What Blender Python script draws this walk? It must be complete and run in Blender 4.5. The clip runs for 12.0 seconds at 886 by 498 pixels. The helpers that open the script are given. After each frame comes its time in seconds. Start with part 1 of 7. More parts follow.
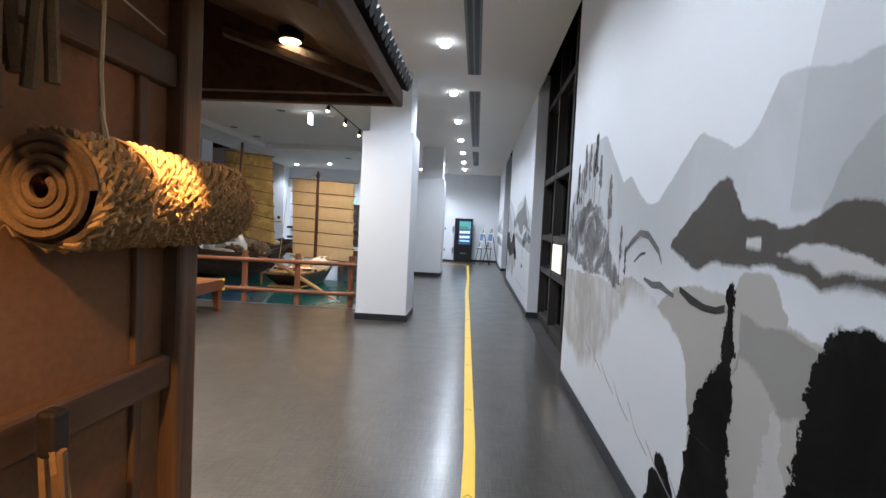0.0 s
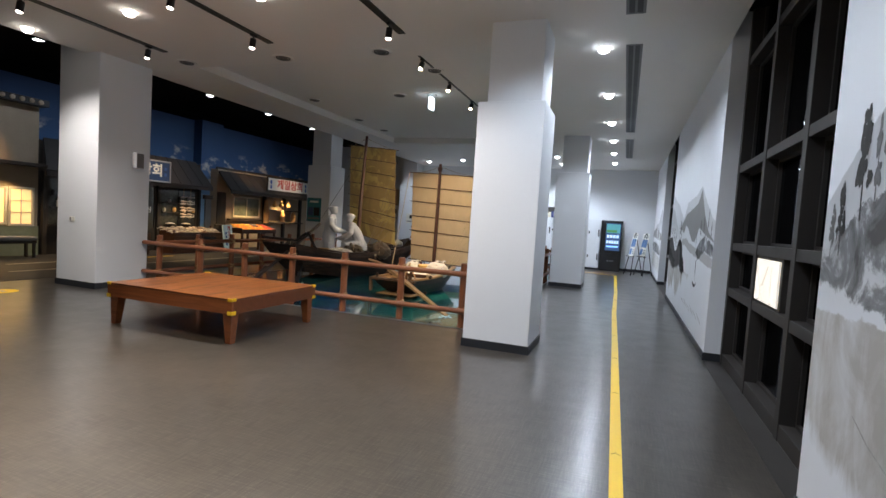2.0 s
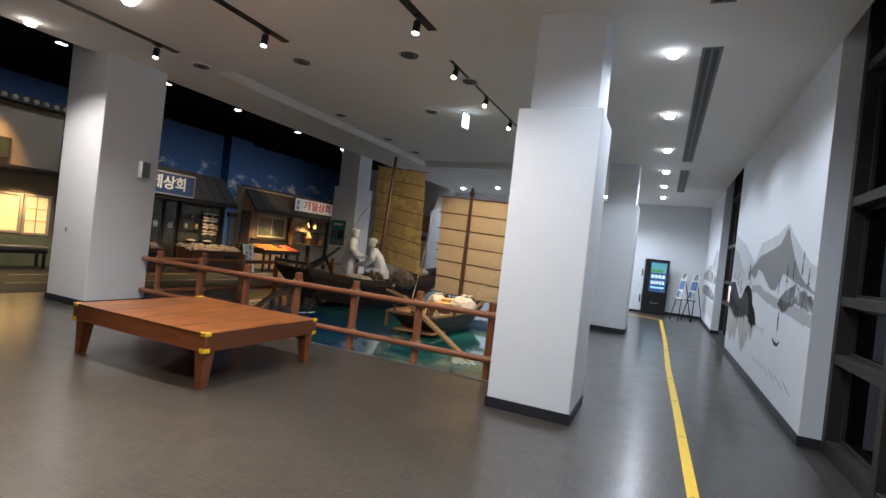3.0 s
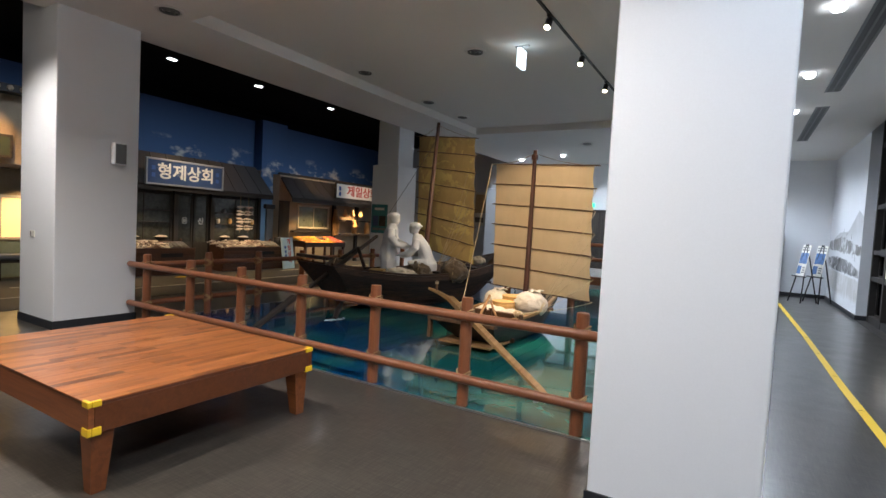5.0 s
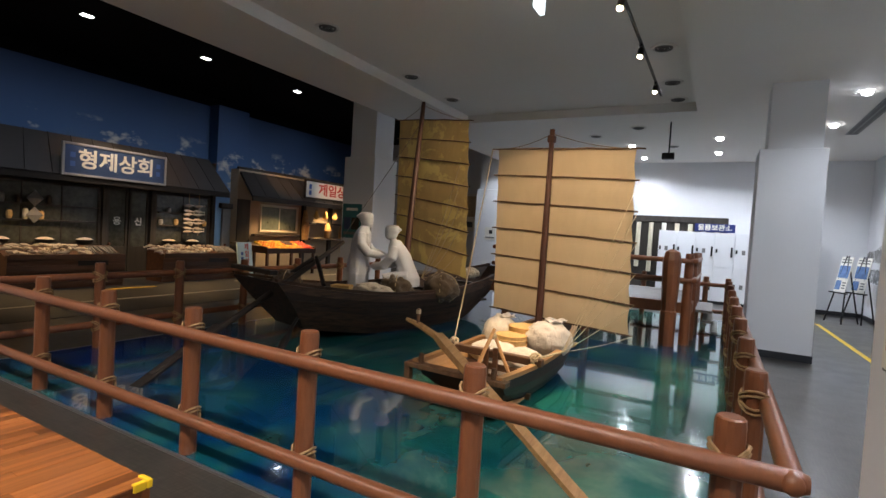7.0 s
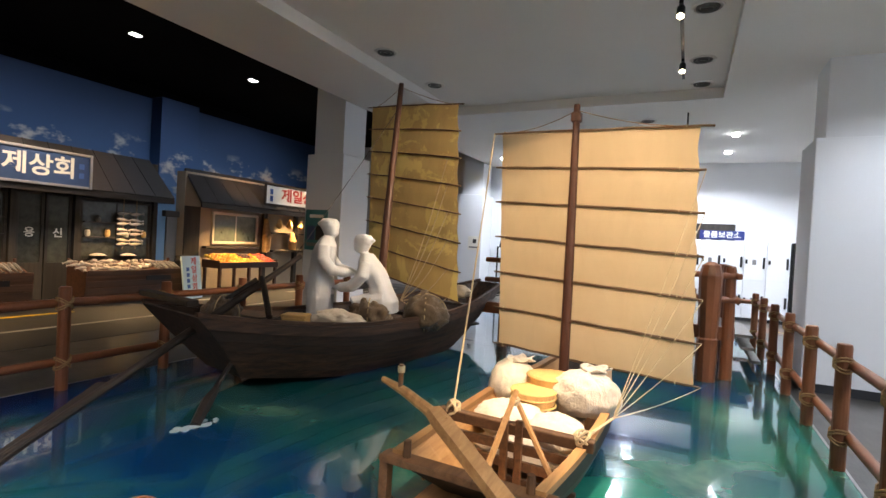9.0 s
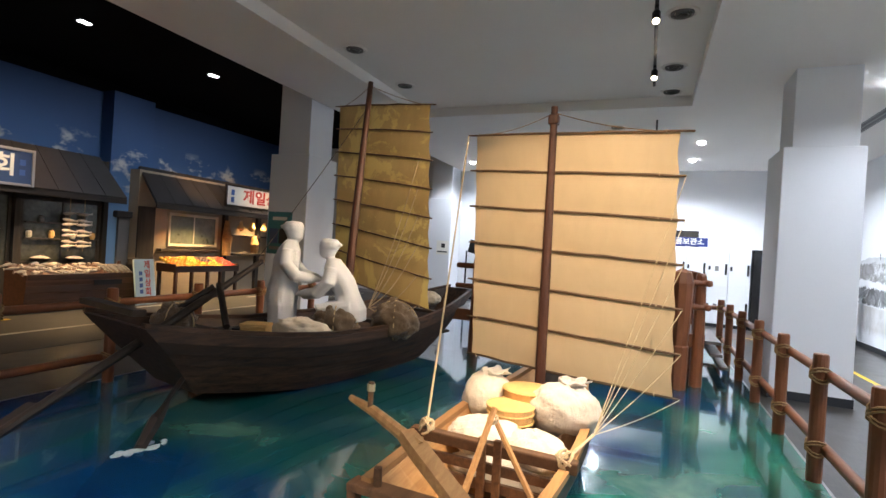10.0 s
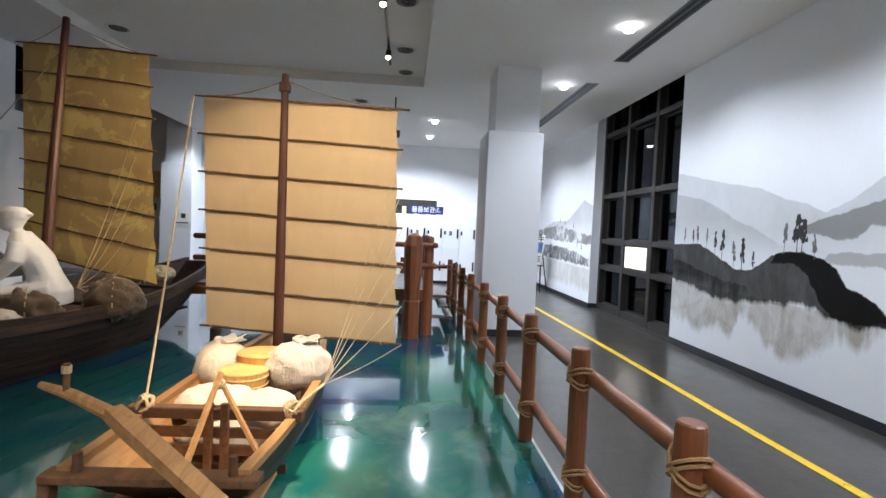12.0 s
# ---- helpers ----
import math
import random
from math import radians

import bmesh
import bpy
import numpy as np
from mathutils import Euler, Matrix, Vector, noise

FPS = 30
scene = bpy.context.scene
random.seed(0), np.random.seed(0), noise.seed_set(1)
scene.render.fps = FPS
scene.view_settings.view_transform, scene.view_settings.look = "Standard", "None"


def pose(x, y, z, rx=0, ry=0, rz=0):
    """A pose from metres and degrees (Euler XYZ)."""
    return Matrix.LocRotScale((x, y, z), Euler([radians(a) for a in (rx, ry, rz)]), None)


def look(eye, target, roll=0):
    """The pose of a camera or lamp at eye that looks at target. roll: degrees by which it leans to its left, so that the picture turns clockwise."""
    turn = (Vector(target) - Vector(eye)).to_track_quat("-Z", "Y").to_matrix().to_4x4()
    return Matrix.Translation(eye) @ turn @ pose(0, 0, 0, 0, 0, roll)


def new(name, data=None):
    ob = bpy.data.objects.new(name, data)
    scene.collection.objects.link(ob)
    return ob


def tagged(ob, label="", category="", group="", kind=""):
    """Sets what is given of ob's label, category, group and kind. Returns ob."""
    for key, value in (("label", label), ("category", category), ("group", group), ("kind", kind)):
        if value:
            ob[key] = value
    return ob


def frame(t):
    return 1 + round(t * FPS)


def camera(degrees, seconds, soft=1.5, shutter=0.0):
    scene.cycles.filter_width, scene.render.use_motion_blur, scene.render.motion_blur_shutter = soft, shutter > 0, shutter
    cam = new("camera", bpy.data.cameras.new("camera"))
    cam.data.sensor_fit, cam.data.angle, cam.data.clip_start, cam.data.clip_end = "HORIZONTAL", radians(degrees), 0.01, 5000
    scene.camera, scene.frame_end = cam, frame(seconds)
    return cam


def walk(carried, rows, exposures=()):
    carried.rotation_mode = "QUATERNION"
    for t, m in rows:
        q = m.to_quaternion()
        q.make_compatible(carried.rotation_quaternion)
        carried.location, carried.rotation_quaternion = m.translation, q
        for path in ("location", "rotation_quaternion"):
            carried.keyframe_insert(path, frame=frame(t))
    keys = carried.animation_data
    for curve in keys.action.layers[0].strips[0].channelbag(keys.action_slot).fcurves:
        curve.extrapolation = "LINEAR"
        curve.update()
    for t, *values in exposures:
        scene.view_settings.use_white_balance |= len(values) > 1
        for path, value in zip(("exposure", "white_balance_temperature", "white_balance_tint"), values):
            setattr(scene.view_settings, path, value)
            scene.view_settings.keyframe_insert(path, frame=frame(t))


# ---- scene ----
cam = camera(83.0, 12.0)
PATH = [
    (0, (1.463, -0.019, 1.514), (1.333, 1.975, 1.424), 2.76),
    (0.5, (1.444, 0.486, 1.511), (1.175, 2.466, 1.424), 1.96),
    (1, (1.455, 0.972, 1.491), (1.104, 2.941, 1.444), 2.02),
    (1.5, (1.487, 1.434, 1.487), (1.004, 3.374, 1.428), 0.65),
    (2, (1.390, 1.914, 1.499), (0.712, 3.792, 1.386), 3.67),
    (2.5, (1.191, 2.445, 1.495), (0.512, 4.324, 1.423), 3.79),
    (3, (1.070, 2.959, 1.497), (0.264, 4.790, 1.490), 6.37),
    (3.2, (1.003, 3.159, 1.493), (0.128, 4.957, 1.464), 5.70),
    (4.8, (0.344, 4.727, 1.542), (-0.646, 6.462, 1.430), 4.38),
    (5, (0.261, 4.932, 1.509), (-0.756, 6.651, 1.413), 3.03),
    (5.5, (0.010, 5.373, 1.534), (-1.044, 7.071, 1.470), 2.38),
    (6, (-0.254, 5.815, 1.514), (-1.219, 7.565, 1.448), 4.10),
    (6.5, (-0.480, 6.221, 1.501), (-1.522, 7.926, 1.414), 2.73),
    (7, (-0.767, 6.648, 1.484), (-1.731, 8.399, 1.413), 3.63),
    (7.5, (-0.998, 7.022, 1.486), (-1.921, 8.796, 1.458), 2.59),
    (9.3, (-1.687, 8.075, 1.502), (-2.536, 9.886, 1.470), 3.63),
    (9.5, (-1.713, 8.121, 1.508), (-2.514, 9.953, 1.480), 3.90),
    (10, (-1.754, 8.131, 1.510), (-2.513, 9.982, 1.503), 3.58),
    (10.5, (-1.654, 8.123, 1.510), (-2.288, 10.020, 1.462), 3.31),
    (11, (-1.642, 8.137, 1.506), (-2.123, 10.078, 1.453), 2.78),
    (11.5, (-1.640, 8.109, 1.494), (-1.867, 10.096, 1.459), 2.71),
    (12, (-1.501, 7.969, 1.488), (-1.343, 9.962, 1.413), 2.57),
]
walk(cam, [(t, look(eye, target, roll)) for t, eye, target, roll in PATH], [(0.0, 0.06, 6500, 13), (0.6, -0.02, 6500, 13), (1.5, -0.2, 6500, 13), (3.0, -0.2, 6500, 13), (4.9, -0.06, 6500, 13), (5.5, -0.3, 6400, 13), (6.6, -0.36, 6500, 14), (7.5, 0.08, 7400, 18), (9.5, 0.54, 6800, 15), (11.0, 0.46, 6750, 16), (12.0, 0.34, 6650, 14)])

# ---- light ----
world = bpy.data.worlds.new("night")
scene.world = world
world.use_nodes = True
world.node_tree.nodes["Background"].inputs[0].default_value = (0.02, 0.03, 0.06, 1)
world.node_tree.nodes["Background"].inputs[1].default_value = 0.05
COOL, NEUTRAL, WARM, AMBER = (0.77, 0.88, 1.0), (1.0, 0.90, 0.77), (1.0, 0.80, 0.54), (1.0, 0.58, 0.22)
CEIL, TRAY, BLACK = 3.86, 4.02, 4.62


def spot(place, target, watts, colour, degrees, blend=0.6, radius=0.05):
    data = bpy.data.lights.new("spot", "SPOT")
    data.energy, data.color = watts, colour
    data.spot_size, data.spot_blend, data.shadow_soft_size = radians(degrees), blend, radius
    ob = new("spot", data)
    ob.matrix_world = look(place, target)
    return ob


CORRIDOR = [(0.93, -2.9), (0.93, -0.55), (0.93, 1.8), (0.93, 4.15), (0.94, 6.47), (0.94, 8.8), (0.93, 11.15), (0.92, 13.5), (0.91, 15.8), (0.88, 18.0), (0.86, 20.25)]
LOBBY = [(-0.97, 6.45), (-2.6, 6.5), (-4.65, 6.55), (-6.85, 6.7)]
FAR = [(-0.93, 18.95), (-0.95, 20.8), (-2.8, 19.55), (-2.75, 21.4), (-4.64, 20.2), (-6.28, 20.9)]
for x, y in CORRIDOR:
    spot((x, y, CEIL - 0.07), (x, y, 0), 250, COOL, 150, 0.6, 0.08)
for x, y in LOBBY:
    spot((x, y, CEIL - 0.07), (x, y, 0), 430, (1.0, 0.95, 0.88), 128, 0.8, 0.08)
for x, y in ((-1.5, 4.3), (-1.5, 2.4), (-3.55, 4.3), (-3.55, 2.4)):
    spot((x, y, CEIL - 0.2), (x + 0.25, y - 0.2, 0), 2200, (1.0, 0.84, 0.64), 80, 0.9, 0.04)
for x, y in FAR:
    spot((x, y, CEIL - 0.07), (x, y, 0), 290, COOL, 150, 0.5, 0.08)
# ---- materials ----
class Nodes:
    """A small writer of shader nodes on one material."""

    def __init__(self, name):
        self.m = bpy.data.materials.new(name)
        self.m.use_nodes = True
        self.t = self.m.node_tree
        self.b = self.t.nodes["Principled BSDF"]
        self.v = self.t.nodes.new("ShaderNodeTexCoord").outputs["Object"]

    def put(self, kind, *ins, **props):
        n = self.t.nodes.new(kind)
        for k, v in props.items():
            if k == "operation":
                n.operation = v
            elif k == "blend_type":
                n.blend_type = v
        for i, v in enumerate(ins):
            if v is None:
                continue
            if hasattr(v, "is_output"):
                self.t.links.new(v, n.inputs[i])
            else:
                n.inputs[i].default_value = v
        return n

    def math(self, op, a, b=0.0, c=0.0):
        return self.put("ShaderNodeMath", a, b, c, operation=op).outputs[0]

    def clamp(self, a):
        n = self.put("ShaderNodeClamp", a)
        return n.outputs[0]

    def xyz(self, v=None):
        return self.put("ShaderNodeSeparateXYZ", v or self.v).outputs

    def scaled(self, sx, sy, sz):
        n = self.put("ShaderNodeVectorMath", self.v, (sx, sy, sz), operation="MULTIPLY")
        return n.outputs[0]

    def noise(self, scale, detail=4, rough=0.6, v=None, warp=0.0):
        n = self.put("ShaderNodeTexNoise", v or self.v)
        for k, x in (("Scale", scale), ("Detail", detail), ("Roughness", rough), ("Distortion", warp)):
            n.inputs[k].default_value = x
        return n.outputs["Fac"]

    def ramp(self, fac, *stops, ease="LINEAR"):
        n = self.put("ShaderNodeValToRGB", fac)
        n.color_ramp.interpolation = ease
        e = n.color_ramp.elements
        while len(e) > 1:
            e.remove(e[0])
        for i, (p, c) in enumerate(stops):
            x = e[0] if i == 0 else e.new(p)
            x.position = p
            x.color = (c, c, c, 1) if isinstance(c, (int, float)) else (*c, 1)
        return n.outputs[0]

    def mix(self, fac, a, b, blend="MIX"):
        n = self.t.nodes.new("ShaderNodeMix")
        n.data_type, n.blend_type = "RGBA", blend
        for i, v in ((0, fac), (6, a), (7, b)):
            if hasattr(v, "is_output"):
                self.t.links.new(v, n.inputs[i])
            else:
                n.inputs[i].default_value = (*v, 1) if isinstance(v, tuple) else v
        return n.outputs[2]

    def bump(self, height, strength, dist=0.01):
        n = self.put("ShaderNodeBump", strength, dist)
        self.t.links.new(height, n.inputs["Height"])
        self.t.links.new(n.outputs[0], self.b.inputs["Normal"])

    def set(self, **kw):
        for k, v in kw.items():
            s = self.b.inputs[k.replace("_", " ")]
            if hasattr(v, "is_output"):
                self.t.links.new(v, s)
            else:
                s.default_value = (*v, 1) if isinstance(v, tuple) else v
        return self


def surface(name, colour, rough=0.6, vary=0.15, fine=60.0, coarse=2.5, bump=0.15, metal=0.0, stretch=(1, 1, 1), second=None, spec=0.5):
    """A plain real surface: grain and broad blotches in the colour, gloss and relief."""
    n = Nodes(name)
    v = n.scaled(*stretch)
    a, b = n.noise(fine, 5, 0.65, v), n.noise(coarse, 4, 0.6, v)
    f = n.clamp(n.math("ADD", n.math("MULTIPLY", a, 0.6), n.math("MULTIPLY", b, 0.55)))
    lo = second or tuple(c * (1 - vary) for c in colour)
    hi = tuple(min(1, c * (1 + vary)) for c in colour)
    c = n.ramp(f, (0.32, lo), (0.78, hi))
    c = n.mix(n.math("MULTIPLY", n.put("ShaderNodeObjectInfo").outputs["Random"], 0.18), c, tuple(x * 0.55 for x in colour))
    r = n.math("ADD", rough - 0.08, n.math("MULTIPLY", b, 0.16))
    n.set(Base_Color=c, Roughness=r, Metallic=metal, Specular_IOR_Level=spec)
    if bump:
        n.bump(a, bump, 0.004)
    return n.m


def glow(name, colour, strength):
    n = Nodes(name)
    n.set(Base_Color=colour, Emission_Color=colour, Emission_Strength=strength)
    return n.m


WHITE = surface("white_wall_paint", (0.74, 0.76, 0.79), 0.7, 0.03, 90, 1.2, 0.06)
CEILING = surface("ceiling_paint", (0.80, 0.78, 0.75), 0.85, 0.03, 70, 0.8, 0.05)
BASE = surface("dark_baseboard", (0.018, 0.02, 0.025), 0.45, 0.2)
BLACKPAINT = surface("black_paint", (0.004, 0.004, 0.0045), 0.95, 0.3, spec=0.05)
MULLION = surface("grey_brown_aluminium", (0.024, 0.020, 0.017), 0.55, 0.12, 120, 2, 0.04)
DARKMETAL = surface("black_metal", (0.012, 0.012, 0.013), 0.4, 0.2, 100, 3, 0.03, 0.3)
GREYMETAL = surface("grey_slot_metal", (0.16, 0.16, 0.16), 0.5, 0.1)
STEEL = surface("brushed_steel", (0.45, 0.45, 0.45), 0.35, 0.1, 100, 3, 0.03, 0.9)
POST = surface("brown_painted_post", (0.21, 0.074, 0.032), 0.38, 0.22, 40, 3, 0.2, 0, (1, 1, 0.25))
ROPE = surface("tan_rope", (0.34, 0.21, 0.10), 0.9, 0.35, 220, 20, 0.6)
PALEROPE = surface("pale_rope", (0.52, 0.40, 0.24), 0.9, 0.3, 220, 20, 0.6)
YELLOW = surface("yellow_plastic", (0.80, 0.52, 0.02), 0.45, 0.08)
LENS_C = glow("cool_lens", (0.85, 0.93, 1.0), 28.0)
LENS_N = glow("neutral_lens", (1.0, 0.93, 0.83), 28.0)
LENS_W = glow("warm_lens", (1.0, 0.80, 0.5), 30.0)

# floor: grey-brown vinyl with a woven grain and wide joints
n = Nodes("vinyl_floor")
wx = n.noise(1.0, 5, 0.7, n.scaled(5, 75, 1))
wy = n.noise(1.0, 5, 0.7, n.scaled(75, 5, 1))
weave = n.math("ADD", n.math("MULTIPLY", wx, 0.5), n.math("MULTIPLY", wy, 0.5))
wear = n.noise(0.7, 5, 0.6)
blotch = n.noise(5.0, 5, 0.65, warp=0.5)
col = n.ramp(weave, (0.38, (0.018, 0.016, 0.014)), (0.5, (0.042, 0.037, 0.031)), (0.62, (0.090, 0.079, 0.067)))
col = n.mix(n.math("MULTIPLY", n.ramp(blotch, (0.42, 0.0), (0.68, 1.0)), 0.45), col, (0.074, 0.064, 0.053))
col = n.mix(n.math("MULTIPLY", wear, 0.35), col, (0.030, 0.027, 0.025))
n.set(Base_Color=col, Roughness=n.math("ADD", 0.24, n.math("MULTIPLY", n.noise(3, 4), 0.16)), Coat_Weight=0.5, Coat_Roughness=0.16)
n.bump(weave, 0.16, 0.002)
FLOOR = n.m

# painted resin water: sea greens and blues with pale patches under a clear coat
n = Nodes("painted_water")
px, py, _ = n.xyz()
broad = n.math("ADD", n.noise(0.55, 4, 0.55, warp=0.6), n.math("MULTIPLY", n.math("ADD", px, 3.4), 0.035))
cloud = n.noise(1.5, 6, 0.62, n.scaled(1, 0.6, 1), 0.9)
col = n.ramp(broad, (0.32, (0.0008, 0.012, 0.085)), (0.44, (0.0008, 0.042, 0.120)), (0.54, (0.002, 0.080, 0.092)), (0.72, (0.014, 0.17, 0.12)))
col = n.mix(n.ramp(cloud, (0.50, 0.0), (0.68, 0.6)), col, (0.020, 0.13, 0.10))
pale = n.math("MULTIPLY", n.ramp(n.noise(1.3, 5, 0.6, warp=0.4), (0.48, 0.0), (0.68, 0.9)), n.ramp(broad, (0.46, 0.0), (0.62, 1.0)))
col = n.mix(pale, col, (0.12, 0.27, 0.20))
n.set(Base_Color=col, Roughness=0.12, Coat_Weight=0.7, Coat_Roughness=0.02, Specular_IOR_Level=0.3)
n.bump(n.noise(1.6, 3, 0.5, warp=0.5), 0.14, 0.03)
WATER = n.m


def wood(name, dark, light, rough=0.4, along=0, scale=1.0, bump=0.2, coat=0.0, spread=0.85):
    """Wood with grain that runs along one axis (0 x, 1 y, 2 z)."""
    n = Nodes(name)
    s = [28.0 * scale] * 3
    s[along] = 1.6 * scale
    v = n.scaled(*s)
    g = n.noise(1.0, 7, 0.6, v, 0.7)
    f = n.noise(6.0, 4, 0.6, v)
    c = n.ramp(n.math("ADD", n.math("MULTIPLY", g, 0.8), n.math("MULTIPLY", f, 0.2)), (0.32, dark), (0.68, light))
    rnd = n.put("ShaderNodeObjectInfo").outputs["Random"]
    c = n.mix(n.ramp(rnd, (0.0, 0.0), (0.55, spread * 0.3), (1.0, spread)), c, tuple(x * 0.55 for x in dark))
    n.set(Base_Color=c, Roughness=rough, Coat_Weight=coat, Coat_Roughness=0.25)
    n.bump(g, bump, 0.004)
    return n.m


BENCH_Y = wood("bench_stave_wood", (0.20, 0.058, 0.014), (0.52, 0.185, 0.050), 0.3, 1, 0.8, 0.06, 0.5, 1.0)
BENCH_DARK = wood("bench_frame_wood", (0.13, 0.036, 0.011), (0.29, 0.092, 0.027), 0.38, 0, 0.8, 0.08, 0.2)
PALEWOOD = wood("pale_boat_wood", (0.33, 0.16, 0.058), (0.60, 0.34, 0.14), 0.6, 1, 0.8)
MIDWOOD = wood("brown_boat_wood", (0.095, 0.043, 0.019), (0.23, 0.112, 0.048), 0.6, 1, 0.8)
DARKWOOD = wood("dark_tarred_wood", (0.010, 0.007, 0.006), (0.040, 0.027, 0.020), 0.55, 1, 0.6, 0.4)
FARHULL = wood("dark_weathered_hull_wood", (0.003, 0.002, 0.0015), (0.125, 0.060, 0.031), 0.68, 1, 0.9, 0.9)
MASTWOOD = wood("red_brown_mast_wood", (0.055, 0.018, 0.010), (0.12, 0.042, 0.022), 0.5, 2, 0.8)
STICK = wood("brown_batten_wood", (0.11, 0.06, 0.03), (0.24, 0.14, 0.07), 0.6, 0, 1.0)

# night glass: clear pane that mirrors the lit room
n = Nodes("window_glass")
tr, gl = n.put("ShaderNodeBsdfTransparent", (0.22, 0.23, 0.26, 1)), n.put("ShaderNodeBsdfGlossy", (0.5, 0.52, 0.56, 1), 0.02)
fr = n.put("ShaderNodeFresnel", 1.5)
mx = n.put("ShaderNodeMixShader", fr.outputs[0], tr.outputs[0], gl.outputs[0])
n.t.links.new(mx.outputs[0], n.t.nodes["Material Output"].inputs[0])
GLASS = n.m


def mural(name, y0, y1, layers):
    """Ink-wash mountains on white plaster. Each layer: upper and lower outline as (y, z) stops, ink colour, strength,
    brush style, roughness of the outline. Styles: mist fades downwards, flat has two hard edges, holes leaves paper bare,
    streak runs in upright brush marks, drip does so with a ragged foot."""
    n = Nodes(name)
    _, y, z = n.xyz()
    f = n.math("DIVIDE", n.math("SUBTRACT", y, y0), y1 - y0)
    paper = n.noise(2.0, 5)
    c = n.mix(n.ramp(paper, (0.4, 0.0), (0.75, 0.12)), (0.74, 0.76, 0.79), (0.60, 0.60, 0.58))
    upright = n.noise(1.0, 5, 0.65, n.scaled(1, 4.2, 1.2), 0.7)
    blot = n.noise(2.8, 6, 0.65, warp=0.9)
    for i, (top, low, ink, strength, style, ragged) in enumerate(layers):
        side = n.math("MULTIPLY", n.math("SUBTRACT", n.noise(11.0, 6, 0.7, n.put("ShaderNodeVectorMath", n.v, (0, 1.9 * i, 2.7), operation="ADD").outputs[0]), 0.5), 1.9 * ragged / (y1 - y0))
        fj = n.math("ADD", f, side)
        up = n.ramp(fj, *sorted([((a - y0) / (y1 - y0), b / 4.0) for a, b in top]))
        dn = n.ramp(fj, *sorted([((a - y0) / (y1 - y0), b / 4.0) for a, b in low]))
        jag = n.math("MULTIPLY", n.math("SUBTRACT", n.noise(3.5 + 7.0 * ragged, 7, 0.72, n.put("ShaderNodeVectorMath", n.v, (0, 3.7 * i, 1.3 * i), operation="ADD").outputs[0]), 0.5), 0.07 + 0.6 * ragged)
        depth = n.math("ADD", n.math("SUBTRACT", n.math("MULTIPLY", up, 4.0), z), jag)
        foot = n.math("MULTIPLY", n.math("SUBTRACT", upright, 0.5), 0.38 if style == "drip" else 0.22) if style in ("drip", "streak") else jag
        under = n.math("ADD", n.math("SUBTRACT", z, n.math("MULTIPLY", dn, 4.0)), foot)
        m = n.math("MULTIPLY", n.clamp(n.math("DIVIDE", depth, 0.012)), n.clamp(n.math("DIVIDE", under, {"mist": 0.45, "drip": 0.12, "streak": 0.05}.get(style, 0.02))))
        if style == "mist":
            k = n.math("MULTIPLY", m, n.clamp(n.math("SUBTRACT", 1.05, n.math("DIVIDE", depth, 1.5))))
            k = n.math("MULTIPLY", k, n.ramp(n.noise(1.3, 6, 0.65, n.scaled(1, 1, 0.6), 1.0), (0.34, 0.75), (0.58, 1.0)))
        elif style == "holes":
            k = n.math("MULTIPLY", m, n.ramp(blot, (0.40, 0.12), (0.47, 0.75), (0.62, 1.0)))
        elif style == "streak":
            k = n.math("MULTIPLY", m, n.ramp(n.math("ADD", n.math("MULTIPLY", upright, 0.6), n.math("MULTIPLY", blot, 0.4)), (0.36, 0.95), (0.54, 1.0)))
        elif style == "drip":
            k = n.math("MULTIPLY", m, n.ramp(n.math("ADD", n.math("MULTIPLY", upright, 0.5), n.math("MULTIPLY", blot, 0.5)), (0.38, 0.35), (0.6, 1.0)))
        else:
            k = n.math("MULTIPLY", m, n.ramp(blot, (0.35, 0.985), (0.6, 1.0)))
        c = n.mix(n.math("MULTIPLY", k, strength), c, ink)
    strokes = n.ramp(n.noise(1.0, 5, 0.7, n.scaled(1, 1.2, 26)), (0.64, 0.0), (0.72, 0.5))
    low = n.clamp(n.math("SUBTRACT", 1.0, n.math("DIVIDE", z, 0.9)))
    c = n.mix(n.math("MULTIPLY", n.math("MULTIPLY", strokes, low), 0.55), c, (0.42, 0.40, 0.36))
    n.set(Base_Color=c, Roughness=0.85, Specular_IOR_Level=0.08)
    n.bump(n.noise(90, 4), 0.05, 0.003)
    return n.m


